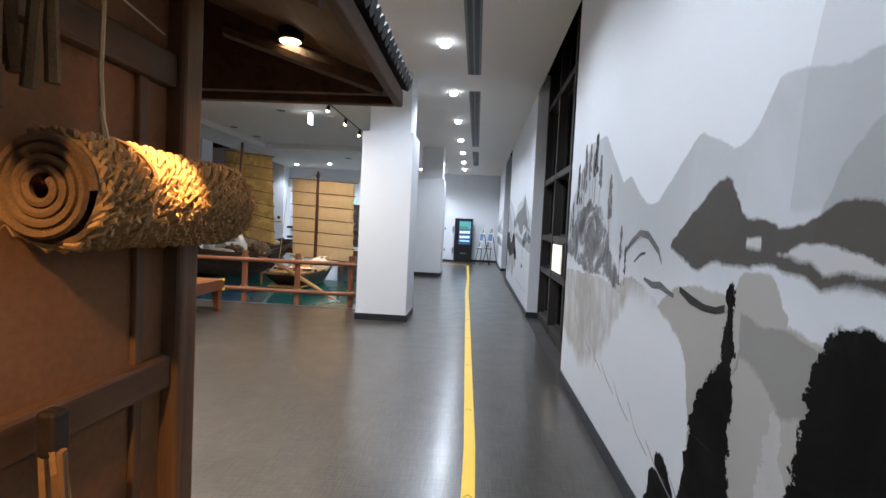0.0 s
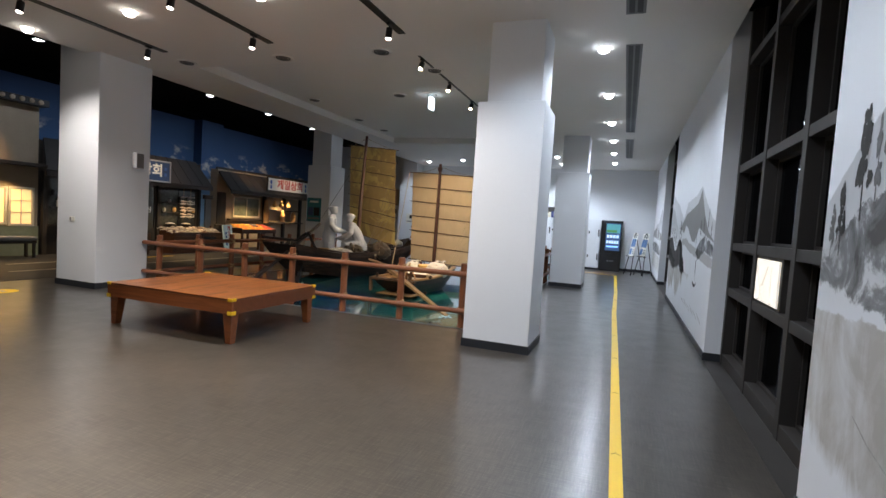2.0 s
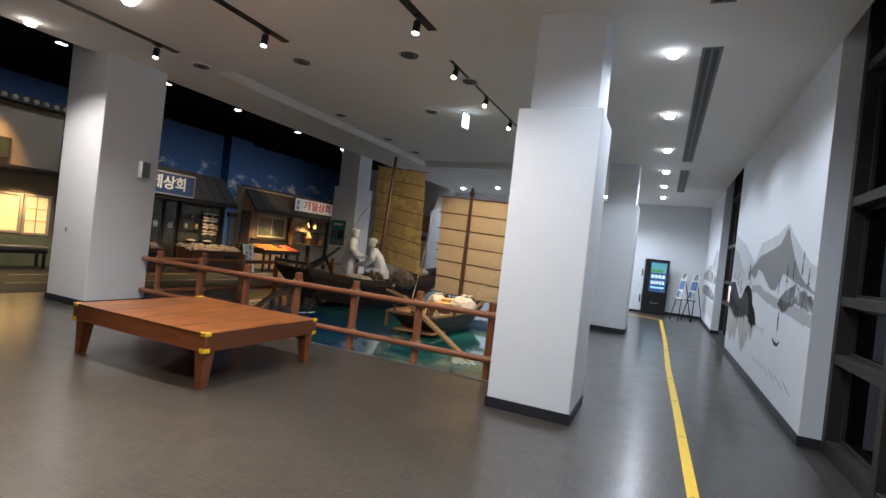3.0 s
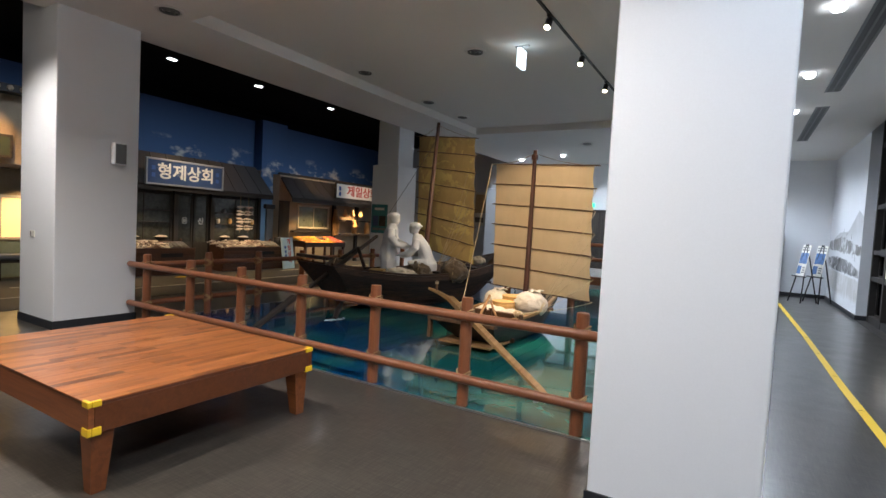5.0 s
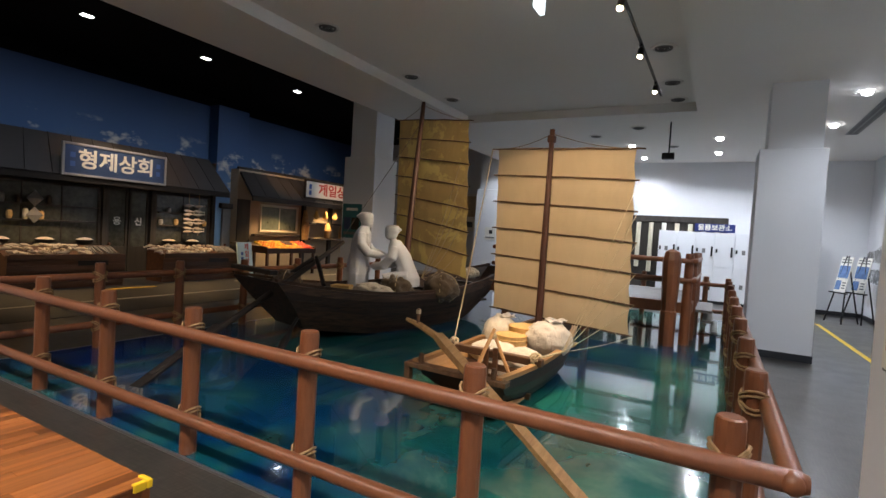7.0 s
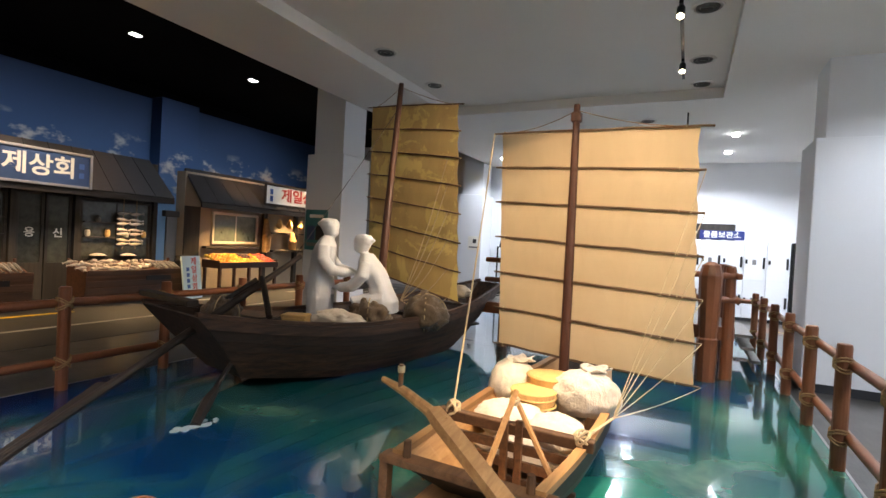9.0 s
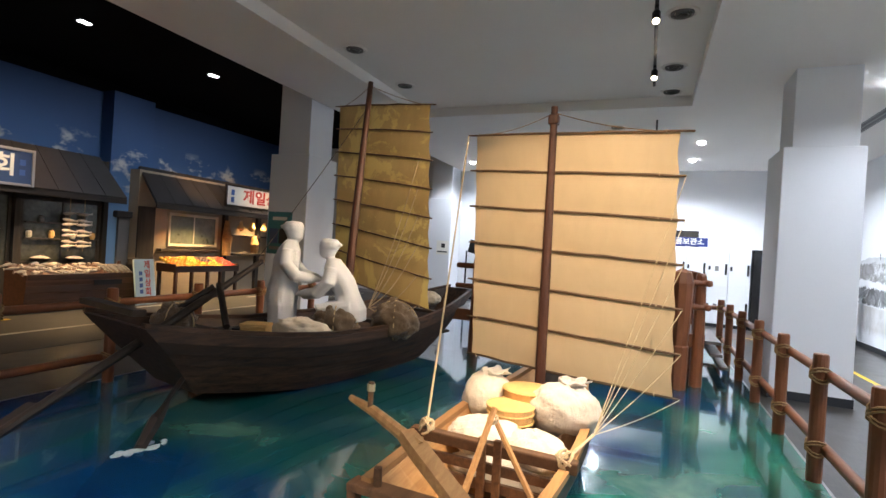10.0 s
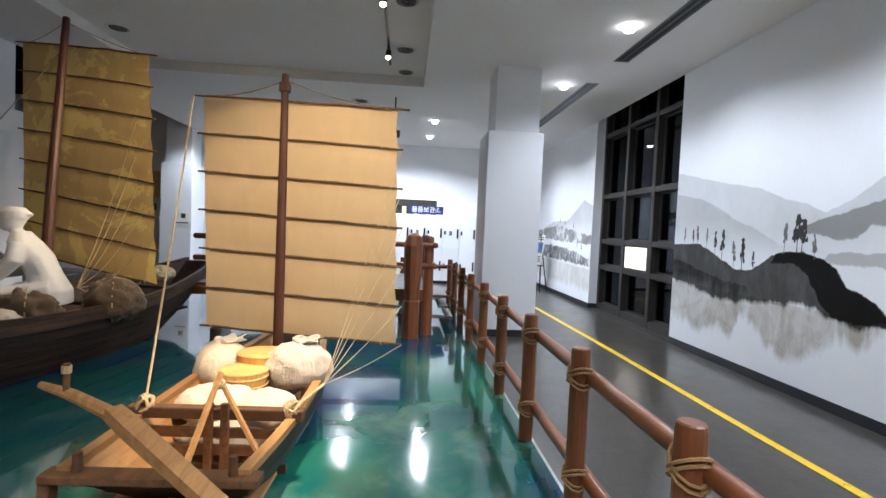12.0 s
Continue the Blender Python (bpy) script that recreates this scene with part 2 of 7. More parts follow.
PALE, BROWNINK, DARKINK, TAN, GREYINK, BARE = (0.36, 0.37, 0.38), (0.085, 0.076, 0.066), (0.006, 0.0055, 0.005), (0.36, 0.33, 0.285), (0.17, 0.163, 0.155), (0.66, 0.66, 0.66)
INK = surface("ink_black", (0.022, 0.021, 0.02), 0.7, 0.5, 30, 6, 0)
INKGREY = surface("ink_grey", (0.13, 0.13, 0.128), 0.7, 0.5, 30, 6, 0)
INKPALE = surface("ink_pale_wash", (0.33, 0.32, 0.30), 0.7, 0.3, 20, 5, 0)
MURAL_1 = mural("ink_mural_bridge", -6.0, 5.2, [
    ([(5.2, 1.2), (1.59, 1.2), (1.54, 1.95), (1.5, 2.10), (1.46, 2.25), (1.12, 2.6), (-2.0, 2.3), (-6.0, 2.5)], [(5.2, 1.6), (-6.0, 1.6)], (0.52, 0.53, 0.55), 0.6, "flat", 0.0),
    ([(5.2, 1.7), (4.69, 2.08), (4.3, 2.28), (3.82, 2.25), (3.32, 1.86), (3.17, 1.89), (2.96, 1.76), (2.82, 1.69), (2.67, 1.70), (2.21, 1.98), (2.05, 1.92), (1.91, 1.86), (1.86, 1.86), (1.78, 1.90), (1.65, 2.05), (1.53, 2.04), (1.36, 1.99), (1.02, 2.02), (-2.0, 1.9), (-6.0, 2.1)],
     [(5.2, 1.0), (-6.0, 1.0)], PALE, 0.72, "mist", 0.0),
    ([(5.2, 1.0), (1.48, 1.0), (1.44, 1.58), (1.34, 1.76), (1.02, 1.98), (-6.0, 1.8)], [(5.2, 1.4), (-6.0, 1.4)], (0.30, 0.30, 0.29), 0.6, "flat", 0.02),
    ([(5.2, 1.15), (4.0, 1.2), (3.36, 1.18), (3.04, 1.28), (2.58, 1.20), (2.46, 1.0), (2.42, 0.0), (-6.0, 0.0)], [(5.2, 0.5), (4.3, 0.35), (3.7, 0.55), (3.36, 0.85), (3.04, 1.16), (2.58, 1.12), (2.46, 1.2), (-6.0, 1.0)], TAN, 0.8, "drip", 0.12),
    ([(2.78, 0.9), (2.58, 1.18), (2.46, 1.26), (2.18, 1.33), (1.85, 1.30), (1.81, 1.41), (1.59, 1.41), (1.54, 1.27), (1.22, 1.25), (-6.0, 1.1)], [(2.78, 1.2), (2.58, 1.14), (2.42, 1.10), (2.24, 1.02), (2.16, 0.80), (2.1, 0.35), (2.02, 0.0), (-6.0, 0.1)], TAN, 0.8, "flat", 0.04),
    ([(1.87, 0.3), (1.81, 1.27), (1.62, 1.24), (1.52, 1.25), (1.22, 1.2), (-6.0, 1.0)], [(1.87, 0.6), (1.81, 1.10), (1.62, 1.06), (1.52, 0.97), (1.42, 1.02), (-6.0, 0.9)], GREYINK, 0.5, "flat", 0.05),
    ([(1.67, 0.3), (1.59, 1.0), (1.5, 0.98), (1.45, 0.2), (-6.0, 0.2)], [(1.67, 0.4), (1.59, 0.1), (1.45, 0.3), (-6.0, 0.4)], BARE, 0.55, "drip", 0.08),
    ([(5.2, 1.0), (2.52, 1.0), (2.48, 1.50), (2.38, 1.53), (2.21, 1.65), (2.14, 1.68), (2.02, 1.75), (1.93, 1.76), (1.84, 1.64), (1.82, 1.60), (1.71, 1.60), (1.6, 1.57), (1.46, 1.58), (1.41, 1.61), (1.33, 1.64), (0.404, 1.55), (-1.0, 1.6), (-6.0, 1.4)],
     [(5.2, 1.4), (2.47, 1.45), (2.33, 1.42), (2.15, 1.36), (2.02, 1.42), (1.86, 1.41), (1.65, 1.43), (1.55, 1.41), (1.46, 1.41), (1.4, 1.38), (1.3, 1.40), (0.404, 1.3), (-6.0, 1.2)], BROWNINK, 0.97, "flat", 0.03),
    ([(5.2, 1.0), (1.8, 1.0), (1.79, 1.525), (1.67, 1.53), (1.66, 1.0), (-6.0, 1.0)], [(5.2, 1.485), (-6.0, 1.485)], BARE, 0.8, "flat", 0.01),
    ([(5.2, 1.0), (1.66, 1.0), (1.64, 1.485), (1.56, 1.50), (1.47, 1.525), (1.4, 1.525), (1.31, 1.50), (0.92, 1.45), (-6.0, 1.3)], [(5.2, 1.47), (1.64, 1.47), (1.55, 1.45), (1.45, 1.46), (1.4, 1.42), (1.3, 1.44), (0.92, 1.4), (-6.0, 1.4)], BARE, 0.75, "flat", 0.03),
    ([(5.2, 1.45), (4.7, 1.7), (4.33, 1.8), (3.87, 1.72), (3.47, 1.37), (3.28, 1.22), (3.2, 0.5), (-6.0, 0.3)], [(5.2, 1.3), (4.25, 1.18), (3.7, 1.20), (3.28, 1.14), (3.2, 1.0), (-6.0, 1.0)], (0.06, 0.058, 0.055), 0.92, "holes", 0.22),
    ([(2.67, 0.0), (2.56, 0.22), (2.51, 0.41), (2.42, 0.48), (2.32, 0.46), (2.26, 0.36), (2.22, 0.34), (2.17, 0.45), (2.13, 0.80), (2, 1.01), (1.92, 1.05), (1.9, 1.25), (1.87, 1.39), (1.84, 1.40), (1.79, 1.12), (1.79, 0.5), (1.77, 0.0), (1.56, 0.0), (1.52, 0.5), (1.47, 0.84), (1.43, 1.01), (1.42, 1.16), (1.39, 1.23), (1.34, 1.29), (1.22, 1.33), (0.92, 1.3), (0.62, 0.9), (0.404, 0.0), (-6.0, 0.0)], [(5.2, 0.0), (-6.0, 0.0)], DARKINK, 1.0, "flat", 0.10),
])
MURAL_2 = mural("ink_mural_lake", 8.6, 15.0, [
    ([(15.0, 2.47), (14.87, 2.45), (14.38, 2.34), (13.78, 2.21), (13.24, 2.12), (12.86, 1.98), (12.56, 1.91), (12.36, 1.82), (12.07, 1.93), (11.79, 2.10), (10.7, 2.15), (10.12, 2.25), (9.6, 2.0), (8.95, 1.75), (8.6, 1.7)], [(15.0, 1.2), (8.6, 1.2)], PALE, 0.55, "mist", 0.0),
    ([(15.0, 2.16), (14.84, 2.14), (14.35, 2.06), (13.98, 1.94), (13.64, 1.78), (13.34, 1.69), (12.9, 1.5), (8.6, 1.2)], [(15.0, 1.3), (8.6, 1.5)], (0.30, 0.305, 0.31), 0.6, "mist", 0.03),
    ([(12.75, 1.4), (12.61, 1.69), (12.42, 1.75), (12.12, 1.81), (11.77, 1.91), (11.2, 1.95), (10.5, 2.0), (10.1, 2.2), (9.7, 1.85), (9.27, 1.6), (8.6, 1.45)], [(12.75, 1.7), (12.61, 1.62), (12.42, 1.60), (12.21, 1.54), (12.04, 1.57), (11.87, 1.68), (11.6, 1.66), (10.9, 1.42), (10.5, 1.40), (10.1, 1.62), (8.6, 1.4)], GREYINK, 0.78, "flat", 0.06),
    ([(12.42, 1.2), (12.3, 1.44), (11.7, 1.47), (11.0, 1.38), (8.6, 1.25)], [(12.42, 1.35), (12.2, 1.33), (11.7, 1.32), (11.0, 1.22), (8.6, 1.1)], (0.22, 0.20, 0.185), 0.55, "flat", 0.06),
    ([(15.0, 0.92), (8.6, 0.85)], [(15.0, 0.42), (14.7, 0.36), (14.16, 0.30), (13.85, 0.42), (13.59, 0.30), (13.45, 0.60), (13.23, 0.56), (13.03, 0.38), (12.74, 0.26), (12.43, 0.38), (12.3, 0.43), (12.08, 0.63), (11.91, 0.60), (11.76, 0.69), (11.5, 0.8), (11.0, 0.8), (10.7, 0.95), (8.6, 0.9)], TAN, 0.95, "drip", 0.06),
    ([(15.0, 1.44), (14.35, 1.46), (14.03, 1.37), (13.79, 1.27), (13.58, 1.19), (13.29, 1.20), (12.96, 1.39), (12.77, 1.44), (12.59, 1.44), (12.32, 1.37), (12.19, 1.30), (12.06, 1.14), (11.89, 1.09), (11.76, 1.01), (11.6, 0.88), (11.45, 0.6), (8.6, 0.5)], [(15.0, 0.92), (14.77, 0.90), (14.41, 0.86), (14.09, 0.79), (13.64, 0.78), (13.34, 0.79), (12.91, 0.86), (12.4, 0.88), (12.27, 0.80), (11.92, 0.79), (11.69, 0.82), (11.5, 0.9), (8.6, 1.0)], (0.034, 0.032, 0.029), 0.96, "streak", 0.06),
    ([(15.0, 1.25), (14.5, 1.18), (14.1, 1.08), (13.6, 1.02), (13.35, 1.0), (13.25, 0.5), (8.6, 0.5)], [(15.0, 1.0), (14.3, 0.92), (13.6, 0.84), (13.3, 0.85), (8.6, 0.9)], DARKINK, 0.75, "drip", 0.12),
    ([(13.15, 1.0), (12.96, 1.39), (12.77, 1.44), (12.59, 1.44), (12.32, 1.37), (12.19, 1.30), (12.06, 1.14), (11.89, 1.09), (11.76, 1.01), (11.6, 0.88), (11.45, 0.6), (8.6, 0.5)], [(13.15, 1.3), (12.96, 1.28), (12.7, 1.30), (12.5, 1.20), (12.35, 0.95), (12.2, 0.84), (11.92, 0.82), (11.69, 0.84), (11.5, 0.9), (8.6, 1.0)], DARKINK, 0.95, "flat", 0.06),
    ([(10.4, 1.2), (10.1, 1.40), (9.5, 1.52), (9.0, 1.45), (8.6, 1.36)], [(10.4, 1.3), (10.0, 1.16), (9.4, 1.30), (8.6, 1.25)], (0.05, 0.05, 0.048), 0.9, "holes", 0.14),
])
MURAL_3 = mural("ink_mural_peak", 18.0, 22.5, [
    ([(22.5, 1.5), (20.85, 1.85), (19.74, 1.85), (18.66, 2.29), (18.0, 2.1)], [(22.5, 1.3), (18.0, 1.4)], PALE, 0.7, "mist", 0.05),
    ([(22.5, 1.6), (20.5, 1.75), (19.2, 1.6), (18.0, 1.5)], [(22.5, 1.4), (18.0, 1.3)], GREYINK, 0.9, "holes", 0.3),
    ([(22.5, 1.2), (20.5, 1.25), (19.2, 1.15), (18.0, 1.0)], [(22.5, 0.9), (18.0, 0.85)], (0.05, 0.05, 0.05), 0.9, "holes", 0.3),
    ([(22.5, 0.9), (18.0, 0.8)], [(22.5, 0.3), (18.0, 0.3)], TAN, 0.55, "drip", 0.1),
])
# ---- building helpers ----
def box(bm, a, b, m=None):
    """Adds a cuboid from corner a to corner b."""
    vs = [bm.verts.new((x, y, z)) for x in (a[0], b[0]) for y in (a[1], b[1]) for z in (a[2], b[2])]
    for f in ((0, 1, 3, 2), (4, 6, 7, 5), (0, 4, 5, 1), (2, 3, 7, 6), (0, 2, 6, 4), (1, 5, 7, 3)):
        bm.faces.new([vs[i] for i in f])
    if m is not None:
        bmesh.ops.transform(bm, matrix=m, verts=vs)
    return vs


def boxes(*pairs, bevel=0.0, m=None):
    bm = bmesh.new()
    for a, b in pairs:
        box(bm, a, b, m)
    bmesh.ops.recalc_face_normals(bm, faces=bm.faces)
    if bevel:
        bmesh.ops.bevel(bm, geom=bm.edges[:], offset=bevel, segments=2, affect="EDGES", profile=0.5)
    return bm


def tube(bm, points, radius, sides=10, cap=True):
    """A round bar through the points; radius is a number or one per point."""
    pts = [Vector(p) for p in points]
    rad = radius if isinstance(radius, (list, tuple)) else [radius] * len(pts)
    rings = []
    side = None
    for i, p in enumerate(pts):
        d = (pts[min(i + 1, len(pts) - 1)] - pts[max(i - 1, 0)]).normalized()
        if side is None:
            side = d.orthogonal().normalized()
        side = (side - d * side.dot(d)).normalized()
        up = d.cross(side)
        rings.append([bm.verts.new(p + rad[i] * (math.cos(a) * side + math.sin(a) * up)) for a in [math.tau * k / sides for k in range(sides)]])
    for r, s in zip(rings, rings[1:]):
        for k in range(sides):
            bm.faces.new((r[k], r[(k + 1) % sides], s[(k + 1) % sides], s[k]))
    if cap:
        bm.faces.new(rings[0][::-1])
        bm.faces.new(rings[-1])
    return bm


def bar(points, radius, sides=10):
    return tube(bmesh.new(), points, radius, sides)


def lathe(profile, sides=20, at=(0, 0, 0)):
    """A turned body from (radius, z) pairs."""
    bm = bmesh.new()
    rings = [[bm.verts.new((at[0] + r * math.cos(math.tau * k / sides), at[1] + r * math.sin(math.tau * k / sides), at[2] + z)) for k in range(sides)] for r, z in profile]
    for r, s in zip(rings, rings[1:]):
        for k in range(sides):
            bm.faces.new((r[k], r[(k + 1) % sides], s[(k + 1) % sides], s[k]))
    bm.faces.new(rings[0][::-1])
    bm.faces.new(rings[-1])
    return bm


def part(name, bm, material, parent=None, label="", smooth=False):
    """One bmesh as one mesh object, under a thing or a part."""
    me = bpy.data.meshes.new(name)
    bmesh.ops.recalc_face_normals(bm, faces=bm.faces)
    bm.to_mesh(me)
    bm.free()
    me.materials.append(material)
    if smooth:
        me.shade_smooth()
    ob = new(name, me)
    ob.parent = parent
    if label:
        tagged(ob, label)
    return ob


def setting(name, bm, material, label, category):
    return tagged(part(name, bm, material), label, category, kind="structure")


def thing(name, label, category, group="", at=None):
    ob = new(name)
    if at is not None:
        ob.matrix_basis = at
    return tagged(ob, label, category, group)


def text(name, body, size, material, m, parent=None, depth=0.002, align="CENTER", width=None):
    """Lettering in the built-in font, turned into a mesh; m places its baseline centre."""
    cu = bpy.data.curves.new(name, "FONT")
    cu.body, cu.size, cu.extrude, cu.align_x, cu.align_y = body, size, depth, align, "CENTER"
    cu.offset = 0.022 * size
    tmp = bpy.data.objects.new(name, cu)
    me = bpy.data.meshes.new_from_object(tmp)
    bpy.data.objects.remove(tmp)
    me.name = name
    me.materials.clear()
    me.materials.append(material)
    if width and me.vertices:
        xs = [v.co.x for v in me.vertices]
        k = width / max(1e-6, max(xs) - min(xs))
        m = m @ Matrix.Diagonal((k, 1, 1, 1))
    me.transform(m)
    ob = new(name, me)
    ob.parent = parent
    return ob


FACE_EAST = Matrix(((0, 0, 1, 0), (1, 0, 0, 0), (0, 1, 0, 0), (0, 0, 0, 1)))      # letters read from +x
FACE_WEST = Matrix(((0, 0, -1, 0), (-1, 0, 0, 0), (0, 1, 0, 0), (0, 0, 0, 1)))    # letters read from -x
FACE_SOUTH = Matrix(((1, 0, 0, 0), (0, 0, -1, 0), (0, 1, 0, 0), (0, 0, 0, 1)))    # letters read from -y


def on(x, y, z, face):
    return Matrix.Translation((x, y, z)) @ face


# ---- the hall ----
WX, END, SOUTH, SHOPX = 2.40, 22.40, -4.5, -12.75
setting("floor", boxes(((SHOPX - 0.3, SOUTH - 0.2, -0.25), (3.2, END + 0.3, 0))), FLOOR, "grey-brown vinyl floor with a woven grain", "floor")

# right-hand wall: three mural panels with two window bays between them
PIERS = [(SOUTH, 5.17, MURAL_1, "wall_east_1"), (8.72, 14.92, MURAL_2, "wall_east_2"), (18.15, END, MURAL_3, "wall_east_3")]
for y0, y1, m, name in PIERS:
    setting(name, boxes(((WX, y0, 0.0), (3.0, y1, CEIL + 0.5))), m, "white wall painted with an ink-wash landscape", "wall")
    setting("baseboard", boxes(((WX - 0.012, y0, 0.0), (WX - 0.0005, y1, 0.10)), bevel=0.003), BASE, "dark skirting along the painted wall", "baseboard")
    if y0 > 0:
        setting("trim", boxes(((WX + 0.001, y0 - 0.004, 0.0), (2.58, y0 - 0.0005, CEIL + 0.3))), WHITE, "plain white end of the painted wall", "wall end")
        setting("baseboard", boxes(((WX - 0.012, y0 - 0.016, 0.0), (2.58, y0 - 0.005, 0.10)), bevel=0.003), BASE, "dark skirting round the wall end", "baseboard")

setting("wall_north", boxes(((SHOPX, END, 0), (3.0, END + 0.25, BLACK))), WHITE, "plain white end wall", "wall")
setting("wall_south", boxes(((SHOPX, SOUTH - 0.2, 0), (3.0, SOUTH, BLACK))), WHITE, "plain white wall behind the start", "wall")
setting("baseboard", boxes(((-7.0, END - 0.012, 0), (WX, END - 0.001, 0.10)), bevel=0.003), BASE, "dark skirting along the end wall", "baseboard")

# ceilings: low band, raised tray, black ceiling over the shops
TX0, TX1, TY0, TY1, BX = -5.75, -1.28, 8.7, 16.45, -7.12
setting("ceiling_1", boxes(((TX1, SOUTH, CEIL), (WX + 0.001, END, CEIL + 0.3)), ((BX, SOUTH, CEIL), (TX1, TY0, CEIL + 0.3)),
                           ((BX, TY1, CEIL), (TX1, END, CEIL + 0.3)), ((BX, TY0, CEIL), (TX0, TY1, CEIL + 0.3))), CEILING, "flat off-white painted ceiling", "ceiling")
setting("ceiling_2", boxes(((TX0, TY0, TRAY), (TX1, TY1, TRAY + 0.2))), CEILING, "raised off-white ceiling tray over the pool", "ceiling")
setting("ceiling_3", boxes(((SHOPX, SOUTH, BLACK), (BX, END, BLACK + 0.2))), BLACKPAINT, "black painted ceiling above the shop fronts", "ceiling")
setting("ceiling_4", boxes(((BX - 0.01, SOUTH, CEIL + 0.002), (BX, END, BLACK))), BLACKPAINT, "black upstand at the ceiling's edge", "ceiling")


def window_bay(name, y0, y1, mull):
    """A dark window bay: deep mullions and transoms, panes between them, and a black blind pocket above."""
    w = tagged(new(name), "dark grey aluminium window wall, black night outside", "window", kind="structure")
    x0, x1 = 2.58, 2.86
    ys = [y0] + mull + [y1]
    zs = [0.0, 0.88, 1.41, 2.32, 3.56, CEIL + 0.45]
    for i, y in enumerate(ys):
        a, b = (y, y + 0.09) if i == 0 else (y - 0.09, y) if i == len(ys) - 1 else (y - 0.05, y + 0.05)
        part("mullion", boxes(((x0, a, 0), (x1, b, zs[-1])), bevel=0.004), MULLION, w)
    for j, z in enumerate(zs[:-1]):
        for a, b in zip(ys, ys[1:]):
            lo = 0.0 if j == 0 else z - 0.045
            a2, b2 = a + (0.09 if a == y0 else 0.05), b - (0.09 if b == y1 else 0.05)
            part("transom", boxes(((x0 + 0.006, a2, lo), (x1 - 0.01, b2, z + (0.13 if j == 0 else 0.045))), bevel=0.004), MULLION, w)
    for a, b in zip(ys, ys[1:]):
        for lo, hi in zip(zs, zs[1:]):
            a2, b2 = a + (0.09 if a == y0 else 0.05), b - (0.09 if b == y1 else 0.05)
            z0 = lo + (0.13 if lo == 0 else 0.045)
            z1 = hi - (0.045 if hi < 3.9 else 0)
            part("pane", boxes(((2.72, a2, z0), (2.732, b2, z1))), GLASS, w)
            f = part("casement_frame", boxes(((2.69, a2, z0), (2.72, a2 + 0.03, z1)), ((2.69, b2 - 0.03, z0), (2.72, b2, z1)), ((2.69, a2 + 0.03, z0), (2.72, b2 - 0.03, z0 + 0.03)), ((2.69, a2 + 0.03, z1 - 0.03), (2.72, b2 - 0.03, z1))), MULLION, w)
    setting("blind_pocket", boxes(((WX + 0.001, y0, CEIL + 0.3), (2.9, y1, CEIL + 0.5))), BLACKPAINT, "black blind pocket above the window", "window head")
    setting("trim", boxes(((WX - 0.005, y0, 0.0), (2.58, y1, 0.004))), MULLION, "dark metal sill strip on the floor", "sill")
    return w


window_bay("window_1", 5.17, 8.72, [6.33, 7.50])
window_bay("window_2", 14.92, 18.15, [16.0, 17.05])
setting("backdrop", boxes(((5.5, SOUTH - 5, -0.5), (5.7, END + 5, 7))), surface("night_dark", (0.002, 0.0025, 0.004), 0.95, spec=0.0), "black night outside the windows", "night")


def lightbox(y0, y1):
    """The bright pane in the middle of a window bay, with pale grey shapes on it."""
    t = thing("light_box", "glowing white light box set in the dark window frame", "light box", "window light boxes")
    part("case", boxes(((2.60, y0, 0.925), (2.685, y1, 1.365)), bevel=0.006), MULLION, t)
    part("screen", boxes(((2.585, y0 + 0.05, 0.955), (2.599, y1 - 0.05, 1.335))), glow("light_box_glow", (1.0, 0.93, 0.80), 0.62), t, "glowing white panel")
    c = (y0 + y1) / 2
    shade = bpy.data.materials.get("light_box_shade") or glow("light_box_shade", (0.85, 0.78, 0.66), 0.5)
    for a, b, k in ((-0.22, 0.10, 0.09), (0.05, -0.16, 0.07), (0.20, 0.12, 0.06)):
        bm = bmesh.new()
        tube(bm, [(2.582, c + a, 0.97), (2.582, c + a + 0.05, 1.10), (2.582, c + a + b * 0.6, 1.28)], [0.02, 0.012, 0.004], 6)
        part("stroke", bm, shade, t)
    return t


lightbox(6.62, 7.44)
lightbox(16.08, 16.98)


def column(x0, y0, wide=0.80, group="white columns", stepped=True):
    """A square white column, wider up to about three metres, with a dark skirting."""
    t = tagged(new("column"), "square white painted column with a wider lower casing", "column", group, kind="structure")
    x1, y1 = x0 + wide, y0 + wide
    part("casing", boxes(((x0, y0, 0), (x1, y1, 2.93 if stepped else BLACK)), bevel=0.012), WHITE, t)
    if stepped:
        part("upper_shaft", boxes(((x0 + 0.10, y0 + 0.06, 2.93), (x1 - 0.06, y1 - 0.1, BLACK)), bevel=0.006), WHITE, t)
    s = 0.012
    part("skirting", boxes(((x0 - s, y0 - s, 0), (x1 + s, y0, 0.10)), ((x0 - s, y1, 0), (x1 + s, y1 + s, 0.10)), ((x0 - s, y0, 0), (x0, y1, 0.10)), ((x1, y0, 0), (x1 + s, y1, 0.10))), BASE, t, "dark skirting")
    return t


column(-0.37, 7.68)
column(-0.37, 15.03)
column(-7.72, 7.70, wide=0.95, stepped=False)
column(-7.87, 14.98)
column(-7.87, 21.59)

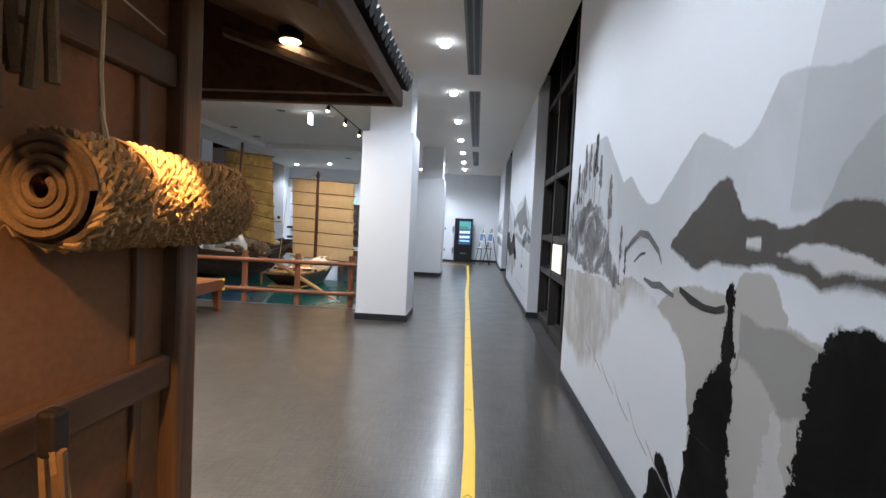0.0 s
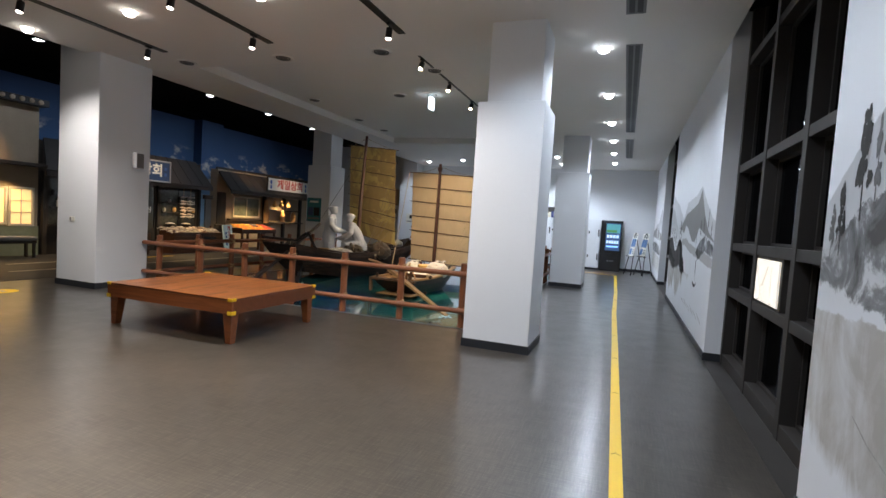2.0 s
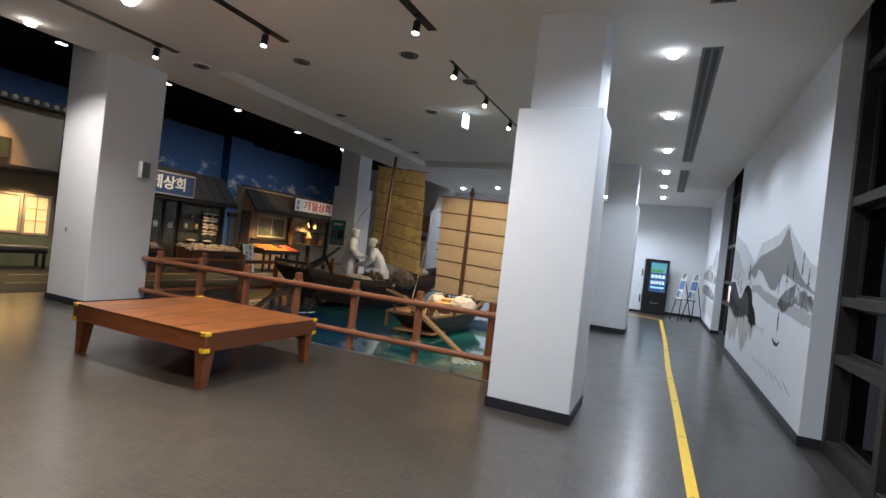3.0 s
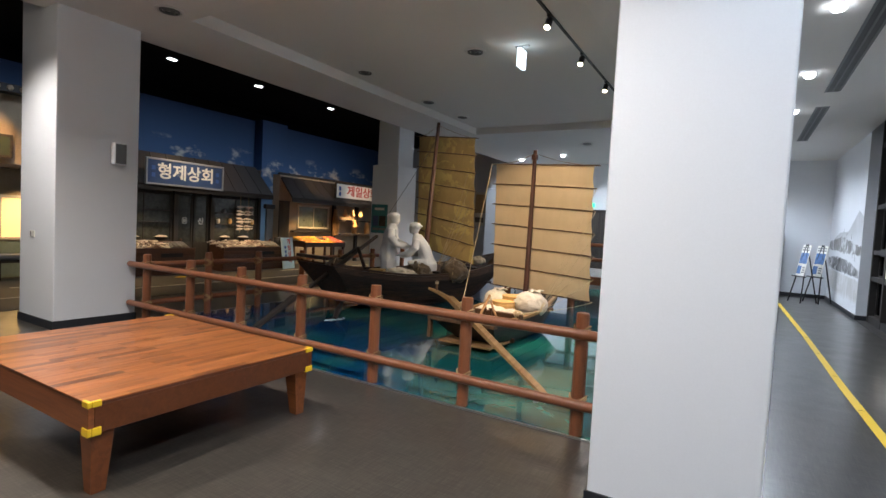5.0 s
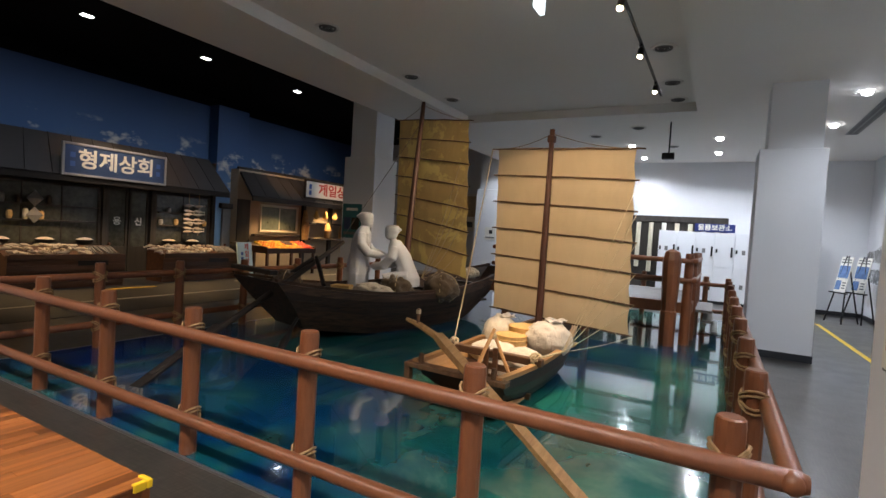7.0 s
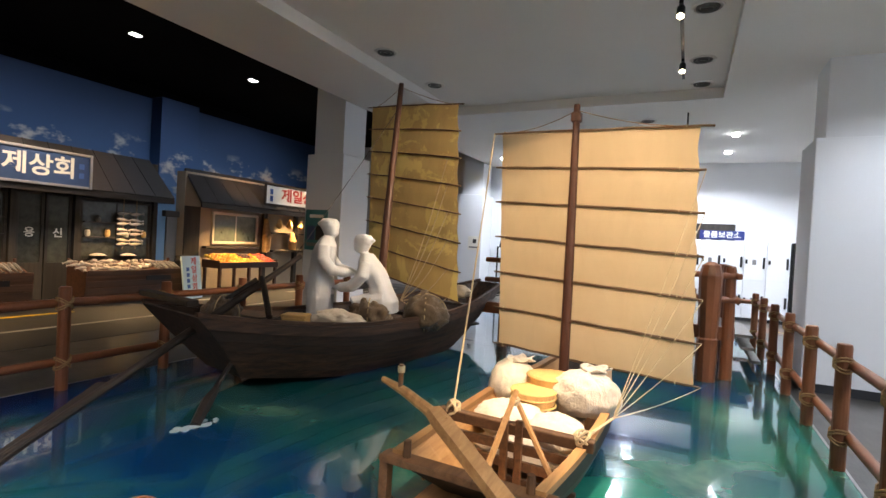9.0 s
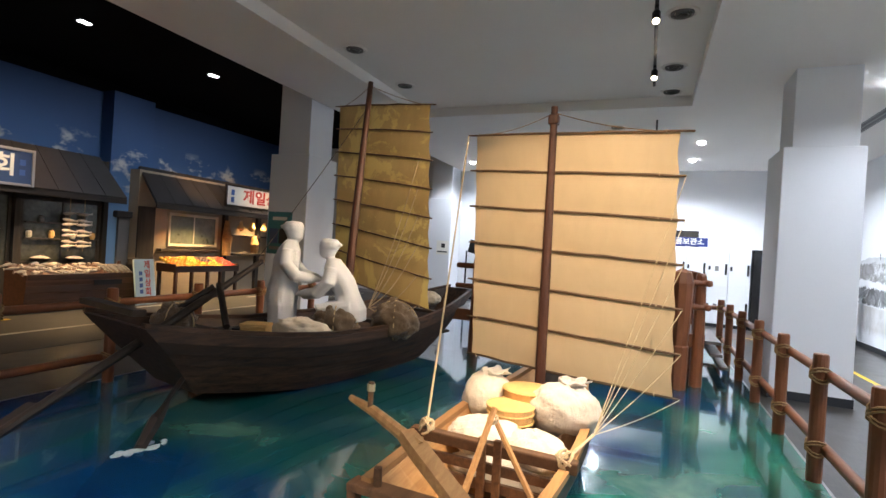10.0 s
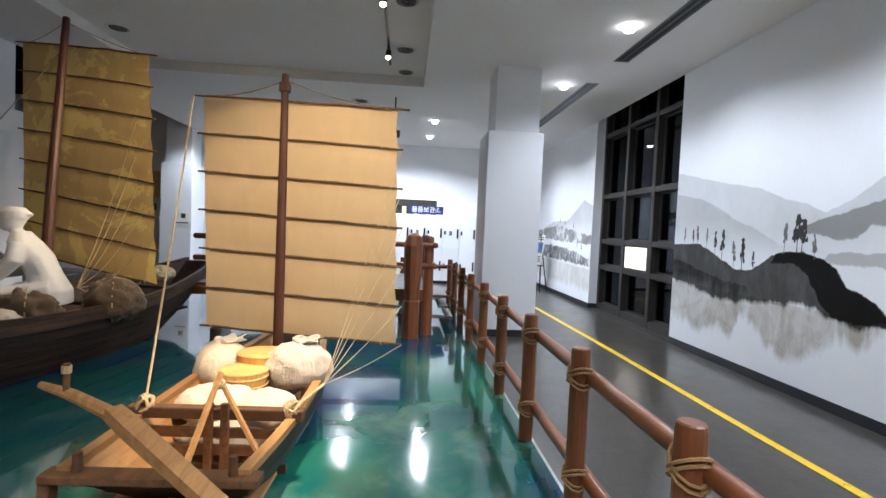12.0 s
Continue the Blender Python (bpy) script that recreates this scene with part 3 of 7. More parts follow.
# yellow line on the floor, slightly askew, turning off near the end
bm = bmesh.new()
pts = [(1.49, -4.2), (1.49, 3.4), (1.44, 5.7), (1.37, 9.1), (1.31, 11.6), (1.28, 15.0), (1.18, 19.95)]
for (xa, ya), (xb, yb) in zip(pts, pts[1:]):
    v = [bm.verts.new((xa - 0.04, ya, 0.003)), bm.verts.new((xa + 0.04, ya, 0.003)), bm.verts.new((xb + 0.04, yb, 0.003)), bm.verts.new((xb - 0.04, yb, 0.003))]
    bm.faces.new(v)
v = [bm.verts.new(p) for p in ((1.14, 19.87, 0.0031), (1.22, 19.95, 0.0031), (0.1, 20.35, 0.0031), (0.1, 20.27, 0.0031))]
bm.faces.new(v)
tape = tagged(part("floor_tape", bm, YELLOW), "yellow guide line taped along the floor", "floor line", kind="structure")
for i in range(11):
    y = 1.4 + i * 1.35
    x = np.interp(y, [p[1] for p in pts], [p[0] for p in pts])
    bm = bmesh.new()
    for s in (-1, 1):
        tube(bm, [(x + s * 0.025, y - 0.02, 0.0035), (x, y + 0.01, 0.0035)], 0.003, 4)
    part("arrow_mark", bm, surface("tape_mark", (0.35, 0.22, 0.02), 0.5) if i == 0 else bpy.data.materials["tape_mark"], tape)


# ---- ceiling fittings ----
def downlight(x, y, lens, z=CEIL):
    t = thing("downlight", "round recessed ceiling downlight, switched on", "downlight", "ceiling downlights", pose(x, y, z))
    part("trim_ring", lathe([(0.085, 0), (0.085, -0.005), (0.072, -0.008), (0.072, 0)], 24), CEILING, t)
    part("lens", lathe([(0.070, 0), (0.070, -0.018), (0.064, -0.040), (0.046, -0.058), (0.015, -0.066)], 24), lens, t, "bright frosted lens")


for x, y in CORRIDOR + FAR:
    downlight(x, y, LENS_C)
for x, y in LOBBY:
    downlight(x, y, LENS_N)


def slot(x, y0, y1):
    t = thing("linear_vent", "long dark slot diffuser in the ceiling", "air vent", "ceiling slots", pose(x, (y0 + y1) / 2, CEIL))
    h = (y1 - y0) / 2
    part("frame", boxes(((-0.10, -h, -0.006), (-0.07, h, 0)), ((0.07, -h, -0.006), (0.10, h, 0)), ((-0.07, -h, -0.006), (0.07, -h + 0.03, 0)), ((-0.07, h - 0.03, -0.006), (0.07, h, 0))), GREYMETAL, t)
    part("backing", boxes(((-0.07, -h + 0.03, -0.002), (0.07, h - 0.03, 0))), DARKMETAL, t)
    part("blade", boxes(((-0.012, -h + 0.03, -0.007), (0.012, h - 0.03, -0.002))), GREYMETAL, t)


slot(1.31, 3.2, 7.78)
slot(1.31, 8.72, 14.6)
slot(1.31, -2.5, 2.3)
slot(1.31, 15.6, 19.0)


def round_vent(x, y, z, r=0.16):
    t = thing("ceiling_vent", "round grey metal ceiling air vent", "air vent", "round ceiling vents", pose(x, y, z))
    for i in range(3):
        q = r * (1 - 0.3 * i)
        part("ring", lathe([(q, 0), (q * 0.97, -0.014 - 0.006 * i), (q * 0.82, -0.016 - 0.006 * i), (q * 0.8, 0)], 24), CEILING if i == 0 else GREYMETAL, t)


for x, y, z in ((-2.1, 8.45, CEIL), (-3.8, 8.45, CEIL), (-5.7, 8.4, CEIL), (-1.85, 9.9, TRAY), (-3.2, 11.4, TRAY), (-5.4, 11.6, TRAY), (-1.58, 13.67, TRAY), (-1.59, 15.19, TRAY), (-1.58, 16.2, TRAY), (-5.45, 13.69, TRAY), (-5.45, 15.15, TRAY),
                (0.1, 5.4, CEIL), (-2.4, 17.6, CEIL), (-3.4, 18.3, CEIL), (-1.9, 19.8, CEIL)):
    round_vent(x, y, z)


def spot_head(x, y, z, lens, tilt=20, turn=0):
    t = thing("track_spotlight", "small black cylindrical track spotlight, lit", "spotlight", "track spotlights", pose(x, y, z))
    part("adapter", boxes(((-0.02, -0.05, -0.03), (0.02, 0.05, 0)), bevel=0.003), DARKMETAL, t)
    part("stem", bar([(0, 0, -0.03), (0, 0, -0.075)], 0.008, 8), DARKMETAL, t)
    bm = lathe([(0.036, 0.0), (0.04, -0.005), (0.04, -0.125), (0.036, -0.13)], 18)
    m = pose(0, 0, -0.06, tilt, 0, turn)
    bmesh.ops.transform(bm, matrix=m, verts=bm.verts)
    can = part("can", bm, DARKMETAL, t)
    bm = lathe([(0.034, -0.1305), (0.030, -0.136)], 18)
    bmesh.ops.transform(bm, matrix=m, verts=bm.verts)
    part("lens", bm, lens, can, "bright lens")


def track(x, y0, y1, z, heads, lens, tilt=-8, wide=0.05):
    t = thing("light_track", "recessed black ceiling light track", "light track", "ceiling light tracks")
    part("channel", boxes(((x - wide, y0, z - 0.012), (x + wide, y1, z))), DARKMETAL, t)
    for y in heads:
        spot_head(x, y, z - 0.012, lens, tilt)


track(-5.6, 1.5, 7.9, CEIL, (2.4, 4.0, 5.9, 7.6), LENS_N)
track(-3.55, 1.5, 7.85, CEIL, (2.4, 4.3, 6.2, 7.5), LENS_N)
track(-1.5, 1.5, 7.85, CEIL, (2.4, 4.3, 6.0, 7.5), LENS_N)
track(-1.82, 8.75, 15.9, TRAY, (9.3, 10.6, 12.0, 13.45, 15.1), LENS_W, -32, 0.018)

t = thing("exit_sign", "hanging lit emergency exit sign box", "exit sign", at=pose(-2.5, 11.45, TRAY))
part("rod", bar([(0, 0, 0), (0, 0, -0.05)], 0.008, 8), STEEL, t)
part("canopy_plate", boxes(((-0.10, -0.03, -0.012), (0.10, 0.03, 0)), bevel=0.003), STEEL, t)
part("light_panel", boxes(((-0.025, -0.11, -0.30), (0.025, 0.11, -0.05)), bevel=0.006), glow("exit_white", (0.75, 0.92, 1.0), 3.5), t)
# ---- pool, rail and bench ----
PX0, PX1, PY0, PY1 = -6.62, -0.53, 8.56, 18.4
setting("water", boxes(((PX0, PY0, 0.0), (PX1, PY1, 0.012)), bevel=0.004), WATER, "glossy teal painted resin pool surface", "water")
setting("trim", boxes(((PX0 - 0.02, PY0 - 0.02, 0.0), (PX1 + 0.02, PY0 - 0.0005, 0.014)), ((PX1 + 0.0005, PY0, 0.0), (PX1 + 0.02, PY1, 0.014)), ((PX0 - 0.02, PY0, 0.0), (PX0 - 0.0005, PY1, 0.014))), STEEL, "thin metal edging round the pool", "edging")


def lashing(bm, x, y, z, r, along):
    """Crossed turns of rope where a rail meets a post."""
    d = Vector((1, 0, 0)) if along == "x" else Vector((0, 1, 0))
    s = Vector((0, 1, 0)) if along == "x" else Vector((1, 0, 0))
    for sign in (1, -1):
        for off in (-0.011, 0.011):
            pts = []
            for k in range(13):
                a = math.tau * k / 12
                pts.append(Vector((x, y, z)) + s * (math.sin(a) * (r + 0.012)) + d * (math.cos(a) * (r + 0.012)) + Vector((0, 0, sign * 0.045 * math.cos(a) + off)))
            tube(bm, pts, 0.007, 5, False)


def rail_post(x, y, along, group):
    p = thing("rail_post", "brown painted round wooden railing post with rope lashings", "railing post", group, pose(x, y, 0.012))
    part("shaft", lathe([(0.050, 0.0), (0.050, 0.88), (0.047, 0.902), (0.040, 0.908)], 14), POST, p, smooth=False)
    for z in (0.24, 0.76):
        bm = bmesh.new()
        lashing(bm, 0, 0, z, 0.05, along)
        part("rope_lashing", bm, ROPE, p, "tan rope binding")
    return p


def rail_bar(a, b, group):
    r = thing("rail_bar", "round brown wooden rail bar tied between the posts", "rail", group)
    d = (Vector(b) - Vector(a))
    pts = [Vector(a) + d * t for t in (0, 0.004, 0.25, 0.5, 0.75, 0.996, 1)]
    rad = [0.028, 0.038, 0.039, 0.037, 0.039, 0.038, 0.028]
    part("pole", bar(pts, rad, 12), POST, r, smooth=True)


FRONT = [-0.69, -1.65, -2.61, -3.57, -4.52, -5.47, -6.42]
for x in FRONT:
    rail_post(x, 8.61, "x", "front railing posts")
RIGHT = [9.46, 10.45, 11.46, 12.48, 13.54, 14.63, 15.7, 16.75, 17.75]
for y in RIGHT:
    rail_post(-0.57, y, "y", "side railing posts")
LEFT = [9.55, 10.45, 11.4, 12.4, 13.4, 14.5]
for y in LEFT:
    rail_post(-6.5, y, "y", "rear railing posts")
for z in (0.25, 0.77):
    rail_bar((-6.75, 8.55, z), (-0.47, 8.55, z), "railing bars")
    rail_bar((-0.515, 8.50, z), (-0.515, 17.85, z), "railing bars")
    rail_bar((-6.56, 8.65, z), (-6.56, 14.7, z), "railing bars")

b = thing("platform_bench", "low wide reddish-brown wooden platform bench with yellow corner guards", "bench", at=pose(-3.475, 6.965, 0))
HX, HY, TOP = 0.945, 0.775, 0.505
for p0, p1 in (((-HX, -HY, 0.335), (HX, -HY + 0.03, TOP - 0.022)), ((-HX, HY - 0.03, 0.335), (HX, HY, TOP - 0.022)), ((-HX, -HY + 0.03, 0.335), (-HX + 0.03, HY - 0.03, TOP - 0.022)), ((HX - 0.03, -HY + 0.03, 0.335), (HX, HY - 0.03, TOP - 0.022))):
    part("apron_board", boxes((p0, p1), bevel=0.004), BENCH_DARK, b, "dark stained apron board")
top = part("tabletop", boxes(((-HX, -HY, TOP - 0.022), (HX, HY, TOP - 0.006)), bevel=0.003), BENCH_DARK, b)
for sx in (-1, 1):
    for sy in (-1, 1):
        bm = bmesh.new()
        x, y = sx * (HX - 0.07), sy * (HY - 0.07)
        lo, hi = 0.036, 0.058
        vs = []
        for z, w, o in ((0.0, lo, 0.0), (0.335, hi, -0.012)):
            vs.append([bm.verts.new((x + sx * o + dx * w, y + sy * o + dy * w, z)) for dx, dy in ((-1, -1), (1, -1), (1, 1), (-1, 1))])
        for k in range(4):
            bm.faces.new((vs[0][k], vs[0][(k + 1) % 4], vs[1][(k + 1) % 4], vs[1][k]))
        bm.faces.new(vs[0][::-1])
        bm.faces.new(vs[1])
        part("leg", bm, BENCH_DARK, b)
        for z, hgt in ((TOP - 0.028, 0.034), (0.325, 0.045)):
            xx, yy = sx * (HX + 0.006), sy * (HY + 0.006)
            part("corner_guard", boxes(((min(xx, xx - sx * 0.065), min(yy, yy - sy * 0.022), z), (max(xx, xx - sx * 0.065), max(yy, yy - sy * 0.022), z + hgt)),
                                       ((min(xx, xx - sx * 0.022), min(yy - sy * 0.0225, yy - sy * 0.07), z), (max(xx, xx - sx * 0.022), max(yy - sy * 0.0225, yy - sy * 0.07), z + hgt)), bevel=0.006), YELLOW, b, "yellow plastic corner guard")
rng = random.Random(4)
staves = {}
for row in range(34):
    x0 = -HX + row * (2 * HX / 34)
    y = -HY
    while y < HY - 0.01:
        ln = rng.choice((0.22, 0.30, 0.38, 0.46, 0.54))
        if y == -HY:
            ln *= rng.choice((0.4, 0.7, 1.0))
        y1 = min(HY, y + ln)
        bm = boxes(((x0 + 0.0004, y + 0.0004, TOP - 0.006), (x0 + 2 * HX / 34 - 0.0004, y1 - 0.0004, TOP + rng.uniform(-0.0006, 0.0))))
        part("stave", bm, BENCH_Y, top)
        y = y1
# ---- the thatched hut by the start ----
CLAY = surface("tan_clay_plaster", (0.20, 0.088, 0.036), 0.85, 0.25, 45, 2.2, 0.3)
HUTWOOD_Z = wood("weathered_post_wood", (0.07, 0.033, 0.015), (0.20, 0.10, 0.045), 0.65, 2, 0.7, 0.4)
HUTWOOD_Y = wood("weathered_beam_wood", (0.05, 0.024, 0.012), (0.15, 0.075, 0.035), 0.65, 1, 0.7, 0.4)
STRAW = surface("straw", (0.34, 0.19, 0.075), 0.8, 0.5, 160, 12, 0.5, 0, (1, 0.2, 1))
STRAWDARK = surface("dark_straw", (0.13, 0.07, 0.03), 0.9, 0.5, 160, 12, 0.5)
TILE = surface("black_roof_tile", (0.018, 0.018, 0.019), 0.55, 0.35, 60, 4, 0.3)
HUTX, HUTN = 0.44, 1.50
hut = thing("hut", "small clay-walled wooden hut with overhanging dark eaves", "hut", at=pose(0.09, 0, 0))
part("wall", boxes(((HUTX - 0.08, -3.6, 0), (HUTX, HUTN - 0.05, 2.25)), ((-2.2, HUTN - 0.13, 0), (HUTX - 0.08, HUTN - 0.05, 2.25)), bevel=0.004), CLAY, hut, "tan clay plaster wall")
for y in (HUTN - 0.03, 0.55, -0.7, -2.0):
    part("post", boxes(((HUTX - 0.05, y - 0.05, 0), (HUTX + 0.055, y + 0.05, 2.25)), bevel=0.012), HUTWOOD_Z, hut)
for z in (0.25, 1.04, 1.93):
    for a, b in ((0.60, HUTN - 0.08), (-0.65, 0.5), (-1.95, -0.75)):
        part("beam", boxes(((HUTX - 0.02, a, z - 0.05), (HUTX + 0.035, b, z + 0.05)), bevel=0.012), HUTWOOD_Y, hut)
for y0, y1 in ((1.28, 1.42),):
    part("batten", boxes(((HUTX, y0, 0.30), (HUTX + 0.018, y0 + 0.035, 0.99)), ((HUTX, y0, 1.09), (HUTX + 0.018, y0 + 0.035, 1.88)), bevel=0.004), HUTWOOD_Z, hut)
bm = bmesh.new()
v = [[bm.verts.new((x, y, z)) for y in (-3.6, 2.18)] for x, z in ((1.0, 2.09), (-0.6, 2.75), (-2.2, 2.09))]
for k in range(2):
    bm.faces.new((v[k][0], v[k][1], v[k + 1][1], v[k + 1][0]))
ext = bmesh.ops.extrude_face_region(bm, geom=bm.faces[:])
bmesh.ops.translate(bm, vec=(0, 0, 0.06), verts=[g for g in ext["geom"] if isinstance(g, bmesh.types.BMVert)])
roof = part("roof", bm, surface("eave_board", (0.16, 0.095, 0.05), 0.8, 0.3, 30, 2, 0.3, 0, (1, 0.2, 1)), hut, "dark boarded eaves")
bm = bmesh.new()
g = [[bm.verts.new((x, y, z)) for x, z in ((-2.19, 2.06), (0.98, 2.06), (0.98, 2.11), (-0.6, 2.745), (-2.19, 2.11))] for y in (2.10, 2.14)]
bm.faces.new(g[0])
bm.faces.new(g[1][::-1])
for k in range(5):
    bm.faces.new((g[0][k], g[0][(k + 1) % 5], g[1][(k + 1) % 5], g[1][k]))
part("gable_board", bm, HUTWOOD_Y, hut, "dark boarded gable end")
for y in (-2.6, -1.6, -0.6, 0.4, 1.15, 1.95):
    part("rafter", bar([(HUTX - 0.1, y, 2.26), (0.99, y, 2.045)], 0.035, 8), HUTWOOD_Y, hut)
part("fascia", boxes(((0.985, -3.6, 2.03), (1.02, 2.20, 2.10)), ((-2.2, 2.16, 2.03), (0.985, 2.20, 2.10)), bevel=0.006), HUTWOOD_Y, hut, "dark fascia board")
for i in range(96):
    y = 2.19 - i * 0.06
    part("roof_tile", bar([(0.80, y, 2.215), (1.05, y, 2.125)], 0.03, 6), TILE, roof)
for i in range(28):
    x = 0.98 - i * 0.06
    z = 2.16 + (1.0 - x) * 0.41 if x > -0.6 else 2.8
    part("roof_tile", bar([(x, 2.00, z), (x, 2.235, z - 0.05)], 0.03, 6), TILE, roof)

# straw mat roll hung on the wall
rr = random.Random(11)
R0, RX, RZ, RY0, RY1 = 0.108, 0.56, 1.52, 0.80, 1.46
roll = thing("straw_mat_roll", "rolled woven straw mat hung by a rope on the hut wall", "straw mat", at=pose(0.075, 0.09, 0.03))
bm = bmesh.new()
rings = []
for i in range(61):
    y = RY0 + (RY1 - RY0) * i / 60
    rings.append([bm.verts.new((RX + (R0 + 0.006 * math.sin(i * math.pi) + rr.uniform(-0.004, 0.004) + 0.005 * (i % 2)) * math.cos(a), y, RZ + (R0 + rr.uniform(-0.004, 0.004) + 0.005 * (i % 2)) * math.sin(a))) for a in [math.tau * k / 40 for k in range(40)]])
for r, s in zip(rings, rings[1:]):
    for k in range(40):
        bm.faces.new((r[k], r[(k + 1) % 40], s[(k + 1) % 40], s[k]))
bm.faces.new(rings[-1])
part("mat", bm, STRAW, roll)
bm = bmesh.new()
for i in range(30):
    for k in range(34):
        a = math.tau * (k + 0.5 * (i % 2)) / 34 + rr.uniform(-0.05, 0.05)
        y = RY0 + 0.012 + (RY1 - RY0 - 0.02) * i / 30 + rr.uniform(-0.006, 0.006)
        q, a2, y2 = R0 + rr.uniform(0.0, 0.006), a + rr.uniform(0.22, 0.34), y + rr.uniform(0.012, 0.034)
        w = rr.uniform(0.0055, 0.009)
        tube(bm, [(RX + q * math.cos(a), y, RZ + q * math.sin(a)), (RX + (q + 0.008) * math.cos((a + a2) / 2), (y + y2) / 2, RZ + (q + 0.008) * math.sin((a + a2) / 2)), (RX + (q - 0.002) * math.cos(a2), y2, RZ + (q - 0.002) * math.sin(a2))], [w * 0.5, w, w * 0.4], 5, False)
for k in range(160):
    a, y = rr.uniform(0, math.tau), rr.uniform(RY0, RY1)
    q = R0 + 0.006
    tube(bm, [(RX + q * math.cos(a), y, RZ + q * math.sin(a)), (RX + (q + rr.uniform(0.008, 0.03)) * math.cos(a + 0.15), y + rr.uniform(-0.03, 0.03), RZ + (q + 0.012) * math.sin(a + 0.15))], [0.002, 0.001], 4, False)
tagged(part("straw_braid", bm, STRAW, roll, "plaited straw ends"), kind="stuff")
bm = bmesh.new()
pts = []
for k in range(150):
    a = k * 0.21
    q = R0 - 0.004 - 0.0032 * a
    if q < 0.02:
        break
    pts.append((RX + q * math.cos(a), RY0 - 0.004, RZ + q * math.sin(a)))
tube(bm, pts, 0.0095, 6)
part("coiled_edge", bm, STRAWDARK, roll, "dark coiled edge of the mat")
for y in (0.95, 1.40):
    part("rope_band", bar([(RX + (R0 + 0.014) * math.cos(a), y + 0.012 * math.sin(3 * a), RZ + (R0 + 0.014) * math.sin(a)) for a in [math.tau * k / 24 for k in range(25)]], 0.006, 6), ROPE, roll)
bm = bar([(RX, 0.95, RZ + R0 + 0.01), (RX - 0.01, 0.95, RZ + 0.26), (RX - 0.02, 0.97, 1.985)], 0.0055, 6)
tube(bm, [(RX - 0.02, 0.97, 1.985), (RX - 0.03, 1.2, 1.96)], 0.003, 5)
tube(bm, [(RX - 0.04, 1.0, RZ + R0), (RX - 0.01, 0.95, RZ + 0.19), (RX + 0.05, 0.90, RZ + R0 - 0.01)], 0.005, 5)
part("hanging_rope", bm, PALEROPE, roll)

bundle = thing("straw_bundle", "hanging bundle of dark twisted straw rope", "straw rope", at=pose(0.09, 0.15, 0))
for k in range(22):
    x, y = 0.56 + rr.uniform(-0.05, 0.05), 0.62 + rr.uniform(-0.07, 0.07)
    part("strand", bar([(0.55, 0.62, 2.1), (x, y, 1.9), (x + rr.uniform(-0.02, 0.02), y, 1.72 + rr.uniform(-0.05, 0.05))], 0.012, 6), STRAWDARK, bundle)
sticks = thing("stick_bundle", "bundle of thin wooden sticks hung from the hut beam", "stick bundle", at=pose(0.09, 0.12, 0))
part("strap", boxes(((0.50, 0.80, 1.00), (0.545, 0.845, 1.10)), bevel=0.01), DARKWOOD, sticks)
for k in range(9):
    x, y = 0.53 + rr.uniform(-0.03, 0.03), 0.82 + rr.uniform(-0.03, 0.03)
    part("stick", bar([(x, y, 1.02), (x + rr.uniform(-0.01, 0.02), y + rr.uniform(0.0, 0.09), 0.45)], 0.007, 6), PALEWOOD, sticks)
m = thing("wooden_measure", "open pale wooden box hung on the hut wall", "wooden box", at=pose(0.09, 0, 0))
part("side", boxes(((0.462, 1.02, 0.36), (0.475, 1.26, 0.52)), ((0.60, 1.02, 0.36), (0.613, 1.26, 0.52)), ((0.475, 1.02, 0.36), (0.60, 1.033, 0.52)), ((0.475, 1.247, 0.36), (0.60, 1.26, 0.52)), ((0.475, 1.033, 0.36), (0.60, 1.247, 0.37))), PALEWOOD, m)

# the last fixture is unseen, added to light the clay wall low down
for x, y in ((0.71, 1.90), (0.89, 1.12), (0.79, 0.0)):
    z = 2.75 - (x + 0.51) * 0.4125 - 0.005
    lamp_t = thing("eave_spotlight", "small warm recessed spotlight under the hut eave", "spotlight", "eave spotlights", pose(x, y, z - 0.03))
    part("ring", lathe([(0.05, 0.03), (0.05, -0.012), (0.042, -0.014)], 18), DARKMETAL, lamp_t)
    part("lens", lathe([(0.040, -0.0145), (0.030, -0.020)], 18), LENS_W, lamp_t, "warm lit lens")
spot((0.89, 1.12, 2.09), (0.66, 1.16, 1.5), 320, AMBER, 30, 0.9, 0.03)
spot((0.71, 1.90, 2.12), (0.62, 1.6, 0.0), 24, AMBER, 110, 0.9, 0.03)
# lamp of the added unseen fixture, aimed at the lower wall
spot((0.79, 0.0, 2.09), (0.55, 1.15, 0.6), 95, AMBER, 60, 0.9, 0.03)
# ---- the boats ----
def cloth(name, colour, dark, patch=0.0, crease=0.0):
    n = Nodes(name)
    weave = n.noise(1.0, 4, 0.6, n.scaled(140, 140, 140))
    fold = n.noise(2.2, 5, 0.6, n.scaled(2.0, 1, 0.7), 0.8)
    c = n.mix(n.ramp(fold, (0.35, 0.0), (0.75, 0.6)), colour, dark)
    if patch:
        c = n.mix(n.ramp(n.noise(1.9, 5, 0.7, warp=0.6), (0.50, 0.0), (0.54, patch)), c, (0.74, 0.60, 0.20))
    n.set(Base_Color=c, Roughness=0.85, Sheen_Weight=0.2)
    rel = n.math("ADD", n.math("MULTIPLY", weave, 0.3), fold)
    if crease:
        rel = n.math("ADD", rel, n.math("MULTIPLY", n.noise(7.0, 3, 0.5, n.scaled(1, 1, 0.45), 1.8), crease))
    n.bump(rel, 0.25 + 0.45 * crease, 0.01 + 0.02 * crease)
    return n.m


